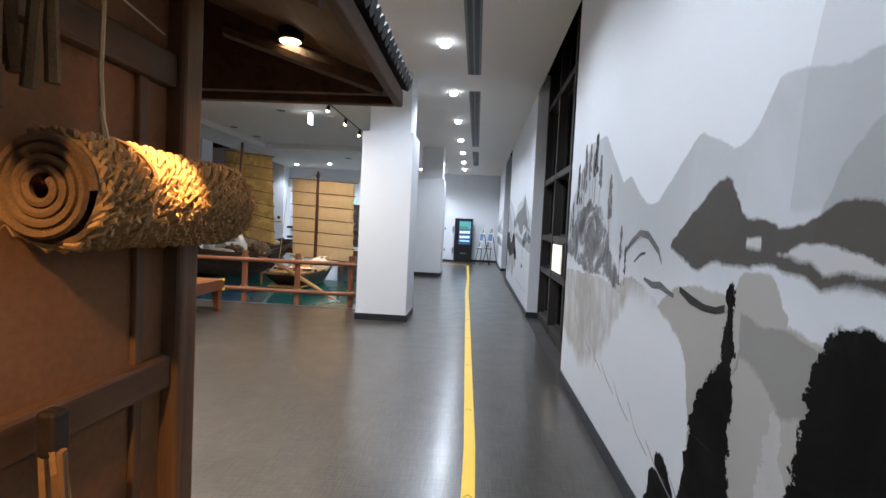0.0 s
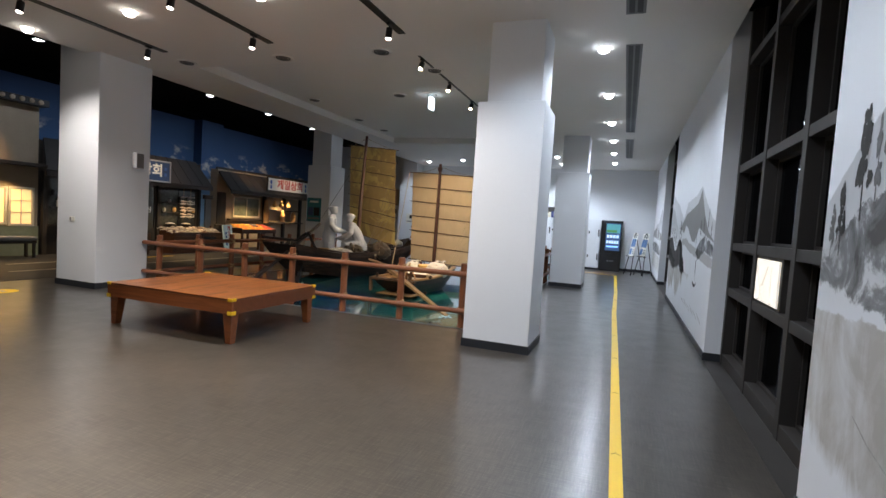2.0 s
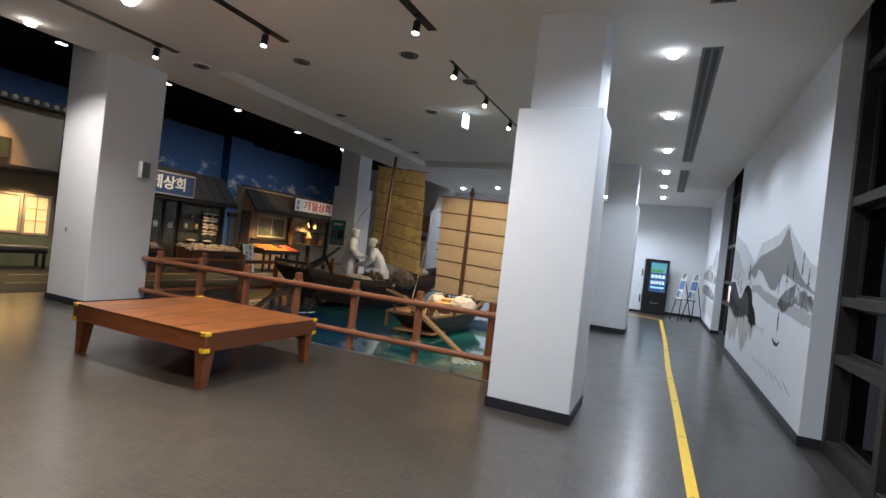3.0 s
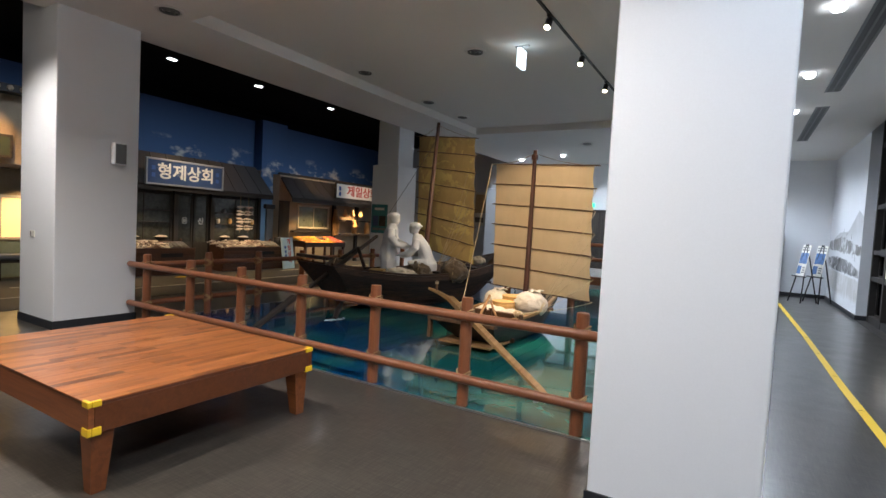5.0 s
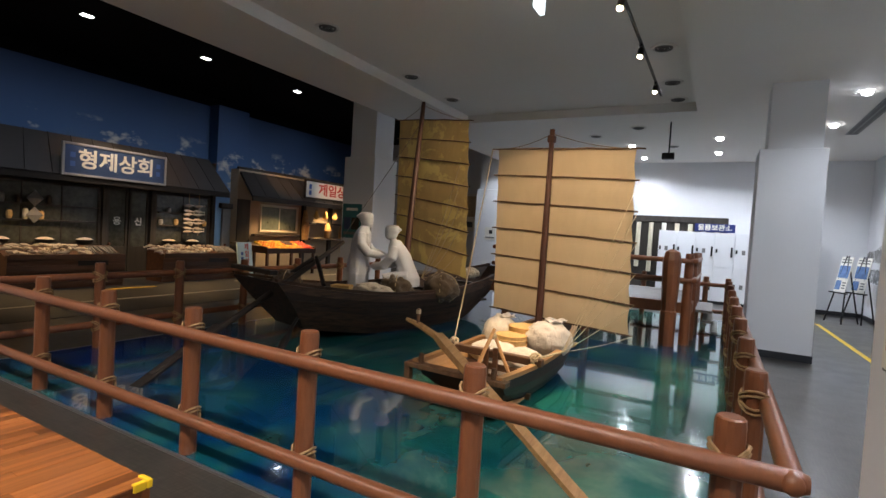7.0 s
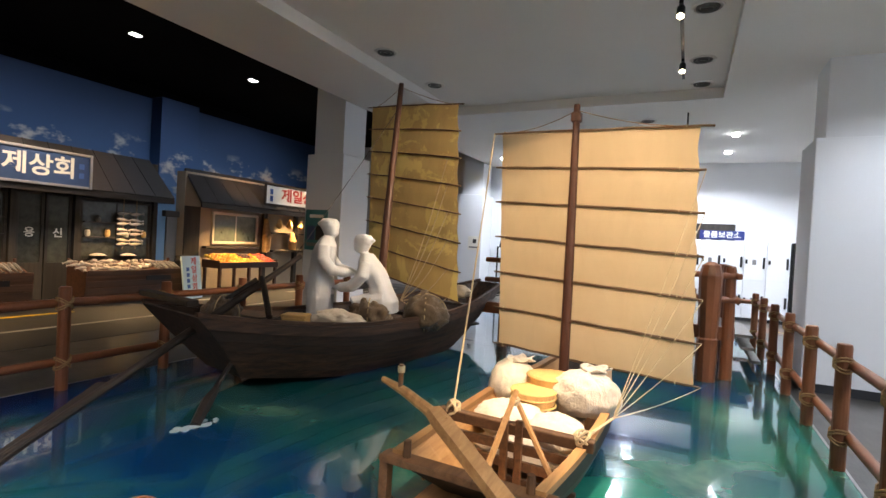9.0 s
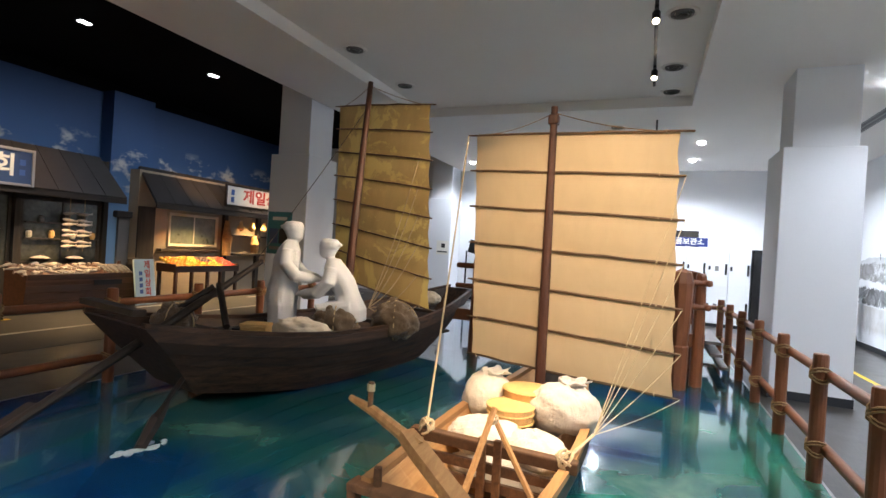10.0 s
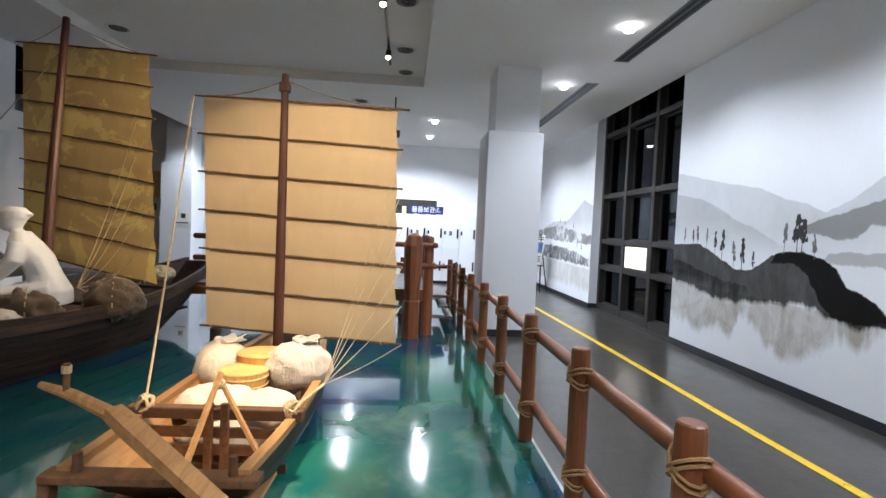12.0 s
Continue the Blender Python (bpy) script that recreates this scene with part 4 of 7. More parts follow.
SAIL_NEAR = cloth("tan_sailcloth", (0.66, 0.51, 0.32), (0.57, 0.43, 0.26))
SAIL_FAR = cloth("ochre_patched_sailcloth", (0.58, 0.41, 0.15), (0.42, 0.28, 0.10), 0.8)
SACK = cloth("white_sackcloth", (0.72, 0.64, 0.52), (0.58, 0.51, 0.41), 0.0, 1.0)
SACKGREY = cloth("grey_sackcloth", (0.55, 0.50, 0.44), (0.44, 0.40, 0.35), 0.0, 1.0)
BURLAP = cloth("brown_burlap", (0.13, 0.09, 0.055), (0.08, 0.052, 0.03), 0.0, 1.0)
BASKET = surface("woven_cane", (0.62, 0.38, 0.14), 0.7, 0.3, 120, 8, 0.6)
PLASTER = surface("white_plaster_figure", (0.72, 0.74, 0.78), 0.75, 0.05, 40, 4, 0.1)


def hull(t, length, half, top, low, outer, inner, strakes=4, thick=0.03, rake=0.12):
    """Clinker sides with overlapping strakes, an inner lining, a flat bottom and a transom. Local y runs from stern to bow.
    half, top and low give half-beam, gunwale height and bottom height along 0..1."""
    N = 18

    def place(s, side, u, off):
        w = half(s) * (1 - 0.42 * u * u) + off
        y = length * s + (1 - s) ** 3 * rake * length * u - s ** 3 * 0.16 * length * u
        return Vector((side * max(0.01, w), y, top(s) + (low(s) - top(s)) * u))

    for side in (-1, 1):
        for j in range(strakes):
            bm = bmesh.new()
            rows = []
            for u, off in ((j / strakes, 0.0), ((j + 1) / strakes, 0.018)):
                rows.append([bm.verts.new(place(i / N, side, u, off)) for i in range(N + 1)])
                rows.append([bm.verts.new(place(i / N, side, u, off - thick * 0.7)) for i in range(N + 1)])
            for a, b in ((0, 2), (2, 3), (3, 1), (1, 0)):
                for i in range(N):
                    bm.faces.new((rows[a][i], rows[a][i + 1], rows[b][i + 1], rows[b][i]))
            for i in (0, N):
                bm.faces.new((rows[0][i], rows[2][i], rows[3][i], rows[1][i]))
            part("strake", bm, outer, t)
        bm = bmesh.new()
        a = [bm.verts.new(place(i / N, side, 0, -thick)) for i in range(N + 1)]
        b = [bm.verts.new(place(i / N, side, 0.9, -thick)) for i in range(N + 1)]
        c = [bm.verts.new(place(i / N, side, 0.9, -thick - 0.012)) for i in range(N + 1)]
        d = [bm.verts.new(place(i / N, side, 0, -thick - 0.012)) for i in range(N + 1)]
        for i in range(N):
            for p, q in ((a, b), (b, c), (c, d), (d, a)):
                bm.faces.new((p[i], p[i + 1], q[i + 1], q[i]))
        part("lining", bm, inner, t, "inner side boards")
        bm = bmesh.new()
        pts = [place(i / N, side, 0, -thick * 0.5) for i in range(N + 1)]
        up = [[bm.verts.new(p + Vector((side * dx, 0, dz))) for p in pts] for dx, dz in ((-0.03, 0.004), (0.025, 0.004), (0.025, 0.04), (-0.03, 0.04))]
        for k in range(4):
            for i in range(N):
                bm.faces.new((up[k][i], up[k][i + 1], up[(k + 1) % 4][i + 1], up[(k + 1) % 4][i]))
        for i in (0, N):
            bm.faces.new([up[k][i] for k in range(4)])
        part("gunwale", bm, inner, t)
    bm = bmesh.new()
    for u, dz in ((1.0, 0.0), (0.9, 0.0)):
        r = [[bm.verts.new(place(i / N, side, u, -0.01)) for i in range(N + 1)] for side in (-1, 1)]
        for i in range(N):
            bm.faces.new((r[0][i], r[0][i + 1], r[1][i + 1], r[1][i]))
    part("bottom", bm, inner, t)
    for s, nm in ((0.0, "transom"), (1.0, "stem_board")):
        bm = bmesh.new()
        rows = [[bm.verts.new(place(s, side, u, -0.005) + Vector((0, dy, 0))) for u in (0, 0.33, 0.66, 1.0)] for dy in ((0.0, 0.04) if s == 0 else (-0.04, 0.0)) for side in (-1, 1)]
        for a, b in ((0, 1), (2, 3), (0, 2), (1, 3)):
            for i in range(3):
                bm.faces.new((rows[a][i], rows[a][i + 1], rows[b][i + 1], rows[b][i]))
        for i in (0, 3):
            bm.faces.new((rows[0][i], rows[1][i], rows[3][i], rows[2][i]))
        part(nm, bm, outer, t)


def sail_on(t, tl, tr, br, bl, cloth_m, battens, belly, skew=0.0):
    """A battened square sail between four corners, with round battens that stick out at both sides."""
    tl, tr, br, bl = map(Vector, (tl, tr, br, bl))
    face = (tr - tl).cross(bl - tl).normalized()
    U, V = 28, 44
    r2 = random.Random(3)

    def at(u, v):
        p = tl.lerp(tr, u).lerp(bl.lerp(br, u), v)
        wave = 0.012 * math.sin(math.pi * ((v * (battens + 1)) % 1.0)) + 0.006 * noise.noise((u * 5, v * 9, 1.7))
        edge = 0.012 * math.sin(v * (battens + 1) * math.pi) ** 2 * (-1 if u < 0.5 else 1) * (1 if u in (0, 1) else 0)
        return p - face * (belly * math.sin(math.pi * u) * 0.6 + wave) - (tr - tl).normalized() * edge

    bm = bmesh.new()
    g = [[bm.verts.new(at(i / U, j / V)) for i in range(U + 1)] for j in range(V + 1)]
    h = [[bm.verts.new(at(i / U, j / V) - face * 0.004) for i in range(U + 1)] for j in range(V + 1)]
    for j in range(V):
        for i in range(U):
            bm.faces.new((g[j][i], g[j][i + 1], g[j + 1][i + 1], g[j + 1][i]))
            bm.faces.new((h[j][i], h[j + 1][i], h[j + 1][i + 1], h[j][i + 1]))
    part("sailcloth", bm, cloth_m, t, smooth=True)
    ends = []
    for k in range(battens + 2):
        v = k / (battens + 1)
        off = face * (0.020 if face.y < 0 else -0.020)
        d = (at(1, v) - at(0, v)).normalized()
        a, b = at(0, v) + off - d * (0.08 if k == 0 else 0.05), at(1, v) + off + d * (0.10 if k == 0 else 0.05)
        run = [a] + [at(u / 10, v) + off + Vector((0, 0, r2.uniform(-0.004, 0.004))) for u in range(0, 11)] + [b]
        part("batten", bar(run, [0.007] + [0.009 + 0.002 * (q % 2) for q in range(11)] + [0.009], 8), STICK, t)
        for u in (0.06, 0.3, 0.62, 0.9):
            bm = bmesh.new()
            p = a.lerp(b, u)
            tube(bm, [p + Vector((0, 0, 0.016 * math.cos(q))) + face * 0.016 * math.sin(q) for q in [math.tau * e / 8 for e in range(9)]], 0.004, 4, False)
            part("lacing", bm, PALEROPE, t)
        ends.append((a, b))
    return ends


def line(t, a, b, r=0.005, sag=0.0, m=None):
    a, b = Vector(a), Vector(b)
    part("rope", bar([a.lerp(b, k / 8) - Vector((0, 0, sag * math.sin(math.pi * k / 8))) for k in range(9)], r, 5), m or PALEROPE, t)


def knot(t, p, r=0.035, m=None):
    bm = bmesh.new()
    q = random.Random(int(abs(p[0]) * 1000))
    for k in range(5):
        ax = Vector((q.uniform(-1, 1), q.uniform(-1, 1), q.uniform(-1, 1))).normalized()
        u = ax.orthogonal().normalized()
        w = ax.cross(u)
        tube(bm, [Vector(p) + (u * math.cos(a) + w * math.sin(a)) * r for a in [math.tau * e / 12 for e in range(13)]], 0.009, 5, False)
    part("rope_knot", bm, m or PALEROPE, t)


def blob(at, size, seed, lumps=0.12, cut=-1.0, rings=26, sides=38, tie=0.0):
    """A stuffed, creased sack shape; tie pulls its top into a neck."""
    bm = bmesh.new()
    rows = []
    for j in range(rings + 1):
        th = math.pi * j / rings
        row = []
        for k in range(sides):
            a = math.tau * k / sides
            d = Vector((math.sin(th) * math.cos(a), math.sin(th) * math.sin(a), math.cos(th)))
            f = 1 + lumps * noise.noise(d * 2.2 + Vector((seed, 0, 0))) + 0.5 * lumps * noise.noise(d * 6 + Vector((0, seed, 0)))
            f += lumps * 0.35 * abs(noise.noise(Vector((d.x * 4, d.y * 4, d.z * 9 + seed)))) + lumps * 0.06 * noise.noise(d * 11)
            g = abs(noise.noise(Vector((d.x * 2.6, d.y * 2.6, d.z * 3.4)) + Vector((seed, seed, 0))))
            g2 = abs(noise.noise(Vector((d.x * 5.0, d.y * 5.0, d.z * 3.0)) + Vector((0, seed, seed))))
            f -= lumps * (0.55 * max(0.0, 1 - g * 7) + 0.30 * max(0.0, 1 - g2 * 6))
            p = Vector((d.x * size[0], d.y * size[1], max(cut, d.z) * size[2])) * f
            if tie and d.z > 0.9:
                p.x *= 0.8
                p.y *= 0.8
                p.z += tie * (d.z - 0.9) * 6
            row.append(bm.verts.new(p + Vector(at)))
        rows.append(row)
    for r, s in zip(rows, rows[1:]):
        for k in range(sides):
            bm.faces.new((r[k], r[(k + 1) % sides], s[(k + 1) % sides], s[k]))
    bmesh.ops.remove_doubles(bm, verts=bm.verts, dist=0.0005)
    return bm


# near boat
near = thing("cargo_boat", "small wooden sailing boat with a dark hull and pale fittings", "boat", at=pose(-2.54, 10.19, -0.035, 0, 0, -2))
hull(near, 2.75, lambda s: 0.40 + 0.05 * math.sin(math.pi * min(1, s * 1.3)) - 0.26 * max(0, s - 0.55) ** 1.3 * 2.0, lambda s: 0.37 + 0.22 * (s - 0.35) ** 2 + 0.04 * s,
     lambda s: 0.02 + 0.18 * max(0, 0.18 - s) * 3 + 0.25 * max(0, s - 0.72) ** 1.2 * 3, DARKWOOD, PALEWOOD)
part("stern_cap", boxes(((-0.46, -0.05, 0.375), (0.46, 0.05, 0.415)), bevel=0.006), MIDWOOD, near)
for x in (-0.32, 0.34):
    part("stern_peg", bar([(x, 0.0, 0.36), (x, 0.0, 0.50)], [0.024, 0.020], 8), MIDWOOD, near)
part("stern_knee", boxes(((-0.47, -0.03, 0.15), (-0.42, 0.03, 0.375)), bevel=0.006), MIDWOOD, near)
part("cross_beam", boxes(((-0.49, 0.64, 0.40), (0.49, 0.71, 0.465)), bevel=0.008), MIDWOOD, near)
for z in (0.12, 0.22, 0.32):
    part("slat", boxes(((-0.40, 0.655, z - 0.028), (0.40, 0.685, z + 0.028)), bevel=0.004), MIDWOOD, near)
for x in (-0.03, 0.06):
    part("upright", boxes(((x - 0.022, 0.62, 0.06), (x + 0.022, 0.654, 0.50)), bevel=0.004), MIDWOOD, near)
part("deck_board", boxes(((-0.36, 0.06, 0.10), (0.36, 0.64, 0.12)), bevel=0.003), PALEWOOD, near)
part("prop", bar([(-0.06, 0.30, 0.13), (0.015, 0.68, 0.66)], [0.022, 0.018], 6), PALEWOOD, near)
part("prop", bar([(0.02, 0.70, 0.58), (0.37, 0.28, 0.36)], [0.016, 0.016], 6), PALEWOOD, near)
knot(near, (0.01, 0.67, 0.60), 0.026)
knot(near, (-0.40, 0.68, 0.47), 0.05)
knot(near, (0.42, 0.68, 0.46), 0.05)
part("thwart", boxes(((-0.42, 1.80, 0.36), (0.42, 1.98, 0.40)), bevel=0.006), MIDWOOD, near)
inv = near.matrix_basis.inverted()
L = lambda p: inv @ Vector(p)
part("mast", bar([L((-2.475, 12.06, 0.08)), L((-2.51, 12.19, 1.4)), L((-2.545, 12.31, 2.73))], [0.042, 0.038, 0.028], 12), MASTWOOD, near)
part("mast_cap", boxes(((-0.045, -0.04, 2.58), (0.04, 0.04, 2.66)), bevel=0.01, m=inv @ pose(-2.54, 12.30, 0)), MASTWOOD, near)
ends = sail_on(near, L((-3.27, 12.49, 2.55)), L((-1.59, 12.16, 2.46)), L((-1.53, 12.15, 0.52)), L((-3.14, 12.34, 0.59)), SAIL_NEAR, 5, 0.03)
anchor = L((-2.00, 11.37, 0.41))
for k, (a, b) in enumerate(ends[1:]):
    line(near, b, anchor, 0.0035, 0.02)
line(near, anchor, (0.42, 0.68, 0.46), 0.010)
line(near, ends[0][0], (-0.40, 0.68, 0.48), 0.007, 0.04)
for e in (0, 1):
    line(near, ends[0][e].lerp(ends[0][1 - e], 0.1), L((-2.54, 12.30, 2.68)), 0.004, 0.03, ROPE)
sc = thing("scull_oar", "long pale wooden sculling oar lashed over the boat's stern", "oar")
part("handle", bar([(-3.190, 10.460, 0.670), (-3.010, 10.390, 0.650), (-2.670, 10.240, 0.580)], [0.018, 0.028, 0.034], 8), PALEWOOD, sc)
bm = bmesh.new()
a, b = Vector((-2.770, 10.290, 0.610)), Vector((-1.12, 9.22, 0.03))
d = (b - a).normalized()
w = d.cross(Vector((0, 0, 1))).normalized()
u = w.cross(d)
rows = []
for f, hw, ht in ((0, 0.036, 0.028), (0.06, 0.042, 0.030), (0.5, 0.038, 0.022), (0.92, 0.038, 0.014), (1.0, 0.03, 0.008)):
    p = a.lerp(b, f)
    rows.append([bm.verts.new(p + w * hw * sx + u * ht * sy) for sx, sy in ((-1, -1), (1, -1), (1, 1), (-1, 1))])
for r, s in zip(rows, rows[1:]):
    for k in range(4):
        bm.faces.new((r[k], r[(k + 1) % 4], s[(k + 1) % 4], s[k]))
bm.faces.new(rows[0][::-1])
bm.faces.new(rows[-1])
part("blade", bm, PALEWOOD, sc)
part("peg", bar([(-3.030, 10.390, 0.650), (-3.030, 10.390, 0.795)], [0.014, 0.016], 8), MIDWOOD, sc)
part("peg_binding", bar([(-3.030, 10.390, 0.750), (-3.030, 10.390, 0.785)], 0.022, 8), PALEROPE, sc)

for nm, at, size, seed, m, lab, tie in (
        ("cargo_sack", (-2.220, 11.640, 0.455), (0.245, 0.21, 0.185), 1.0, SACKGREY, "bulging tied pale grey cloth sack", 0.05),
        ("cargo_sack", (-2.810, 11.770, 0.415), (0.185, 0.22, 0.185), 2.3, SACK, "bulging tied off-white cloth sack", 0.05),
        ("cargo_sack", (-2.650, 11.240, 0.315), (0.26, 0.22, 0.12), 3.1, SACK, "flat soft off-white cloth bag", 0.0),
        ("cargo_sack", (-2.320, 11.180, 0.305), (0.20, 0.19, 0.12), 4.7, SACK, "flat creased off-white cloth bag", 0.0),
        ("cargo_sack", (-2.490, 11.080, 0.175), (0.34, 0.12, 0.12), 5.2, SACKGREY, "grey cloth bag under the slats", 0.0),
        ("cargo_sack", (-2.540, 11.970, 0.255), (0.30, 0.12, 0.16), 6.2, SACKGREY, "grey cloth bag behind the baskets", 0.0)):
    t = thing(nm, lab, "sack", "boat cargo sacks")
    part("cloth", blob(at, size, seed, 0.09, -0.7, 30, 48, tie=tie * 0.3), m, t, smooth=True)
    if tie:
        bm = bmesh.new()
        rows = []
        for j in range(6):
            u = j / 5
            rows.append([bm.verts.new((at[0] + (0.04 + 0.060 * u ** 0.8 * (1 + 0.35 * math.sin(7 * a + seed))) * math.cos(a) + 0.05 * u, at[1] + (0.035 + 0.06 * u ** 0.8 * (1 + 0.35 * math.cos(6 * a + seed))) * math.sin(a) + 0.04 * u,
                                       at[2] + size[2] * 0.86 + 0.035 * u * (1 + 0.4 * math.sin(5 * a + 2 * seed)))) for a in [math.tau * k / 36 for k in range(36)]])
        for r, s in zip(rows, rows[1:]):
            for k in range(36):
                bm.faces.new((r[k], r[(k + 1) % 36], s[(k + 1) % 36], s[k]))
        bm.faces.new(rows[0][::-1])
        frill = part("ruffle", bm, m, t, "gathered cloth neck", smooth=True)
        md = frill.modifiers.new("thickness", "SOLIDIFY")
        md.thickness = 0.006
        part("tie", bar([(at[0] + 0.045 * math.cos(a), at[1] + 0.045 * math.sin(a), at[2] + size[2] * 0.90) for a in [math.tau * k / 10 for k in range(11)]], 0.006, 5), PALEROPE, t)


def basket(x, y, z, r, h, lab):
    t = thing("lidded_basket", lab, "basket", "lidded baskets", pose(x, y, z))
    part("body", lathe([(r * 0.9, 0), (r, h * 0.15), (r, h * 0.62), (r * 0.98, h * 0.64)], 28), BASKET, t)
    part("lid", lathe([(r * 1.04, h * 0.60), (r * 1.05, h * 0.95), (r * 0.97, h), (r * 0.5, h * 1.05), (0.01, h * 1.07)], 28), BASKET, t)
    for zz in (0.1, 0.6, 0.95):
        part("cane_hoop", bar([(r * 1.055 * math.cos(a), r * 1.055 * math.sin(a), h * zz) for a in [math.tau * k / 28 for k in range(29)]], 0.007, 5), BASKET, t)


basket(-2.55, 11.44, 0.375, 0.15, 0.11, "round lidded woven cane basket on the sacks")
basket(-2.49, 11.70, 0.355, 0.17, 0.19, "taller round lidded woven cane basket")

# far boat
far = thing("fishing_boat", "large dark weathered wooden sailing boat with an ochre patched sail", "boat", at=pose(-5.55, 10.75, 0.012, 0, 0, -11))
hull(far, 5.2, lambda s: 0.38 + 0.34 * math.sin(math.pi * min(1, 0.12 + s * 0.80)) - 0.36 * max(0, s - 0.62) ** 1.2 * 1.9, lambda s: 0.56 + 0.30 * max(0, 0.35 - s) ** 1.5 * 3.5 + 0.40 * max(0, s - 0.5) ** 1.6 * 2.2,
     lambda s: 0.0 + 0.26 * max(0, 0.28 - s) ** 1.1 * 2.6 + 0.40 * max(0, s - 0.76) ** 1.1 * 2.6, FARHULL, FARHULL, 6, 0.04, 0.10)
part("stern_cap", boxes(((-0.44, -0.06, 0.86), (0.44, 0.04, 0.91)), bevel=0.008), DARKWOOD, far)
for y, z in ((0.9, 0.60), (1.9, 0.555), (2.9, 0.55), (3.9, 0.62)):
    part("thwart", boxes(((-0.58, y - 0.06, z - 0.04), (0.58, y + 0.06, z)), bevel=0.006), DARKWOOD, far)
part("deck_board", boxes(((-0.45, 0.9, 0.30), (0.45, 4.2, 0.33))), DARKWOOD, far)
part("stern_gallows", bar([(-0.3, 0.55, 0.7), (-0.1, 0.9, 1.0)], 0.03, 8), DARKWOOD, far)
part("stern_gallows", bar([(0.35, 0.75, 0.7), (-0.1, 0.95, 1.02)], 0.03, 8), DARKWOOD, far)
invf = far.matrix_basis.inverted()
F = lambda p: invf @ Vector(p)
part("mast", bar([F((-4.97, 13.06, 0.05)), F((-5.09, 13.38, 1.8)), F((-5.22, 13.76, 3.59))], [0.055, 0.05, 0.034], 12), MASTWOOD, far)
ends = sail_on(far, F((-5.90, 14.10, 3.40)), F((-4.30, 13.66, 3.22)), F((-4.00, 13.30, 0.80)), F((-5.55, 13.68, 1.06)), SAIL_FAR, 6, 0.06)
for k, (a, b) in enumerate(ends[2:]):
    line(far, b.lerp(a, 0.12), F((-4.75, 13.25, 0.75)), 0.005, 0.12)
line(far, F((-5.20, 13.70, 3.25)), F((-5.66, 12.40, 1.27)), 0.0045, 0.02, DARKWOOD)
for e in (0, 1):
    line(far, ends[0][e].lerp(ends[0][1 - e], 0.1), F((-5.21, 13.74, 3.54)), 0.004, 0.02, ROPE)
long_oar = thing("steering_oar", "long dark wooden steering oar resting on the boat's stern", "oar")
part("shaft", bar([(-5.66, 12.45, 1.23), (-5.42, 11.2, 0.76), (-5.03, 9.25, 0.06)], [0.03, 0.038, 0.028], 8), DARKWOOD, long_oar)
part("blade", boxes(((-0.055, -0.75, -0.012), (0.055, 0.35, 0.012)), bevel=0.004, m=look((-5.17, 9.77, 0.25), (-5.03, 9.25, 0.06)) @ pose(0, 0, 0, 90, 0, 0)), DARKWOOD, long_oar)
paddle = thing("paddle", "dark wooden paddle dipping into the painted water", "paddle")
part("shaft", bar([(-5.25, 11.35, 0.50), (-5.0, 10.8, 0.20)], 0.02, 8), DARKWOOD, paddle)
part("blade", bar([(-5.02, 10.85, 0.22), (-4.95, 10.7, 0.14), (-4.86, 10.52, 0.02)], [0.02, 0.05, 0.04], 6), DARKWOOD, paddle)
FOAM = surface("white_foam_paint", (0.42, 0.52, 0.54), 0.5, 0.15, 40, 8, 0.4)
for (x, y, ry) in ((-4.86, 10.50, 0.22), (-1.12, 9.22, 0.17)):
    t = thing("splash", "white painted foam where the oar meets the water", "foam", "painted splashes")
    bm = bmesh.new()
    q = random.Random(int(abs(x) * 100))
    for k in range(14):
        a, d = q.uniform(0, math.tau), q.uniform(0, ry) ** 1.0
        bb = blob((x + d * math.cos(a) * 0.6, y + d * math.sin(a), 0.014), (q.uniform(0.01, 0.04), q.uniform(0.02, 0.06), q.uniform(0.004, 0.012)), k, 0.3, -0.2, 5, 8)
        me = bpy.data.meshes.new("tmp")
        bb.to_mesh(me)
        bb.free()
        bm.from_mesh(me)
        bpy.data.meshes.remove(me)
    part("foam", bm, FOAM, t)


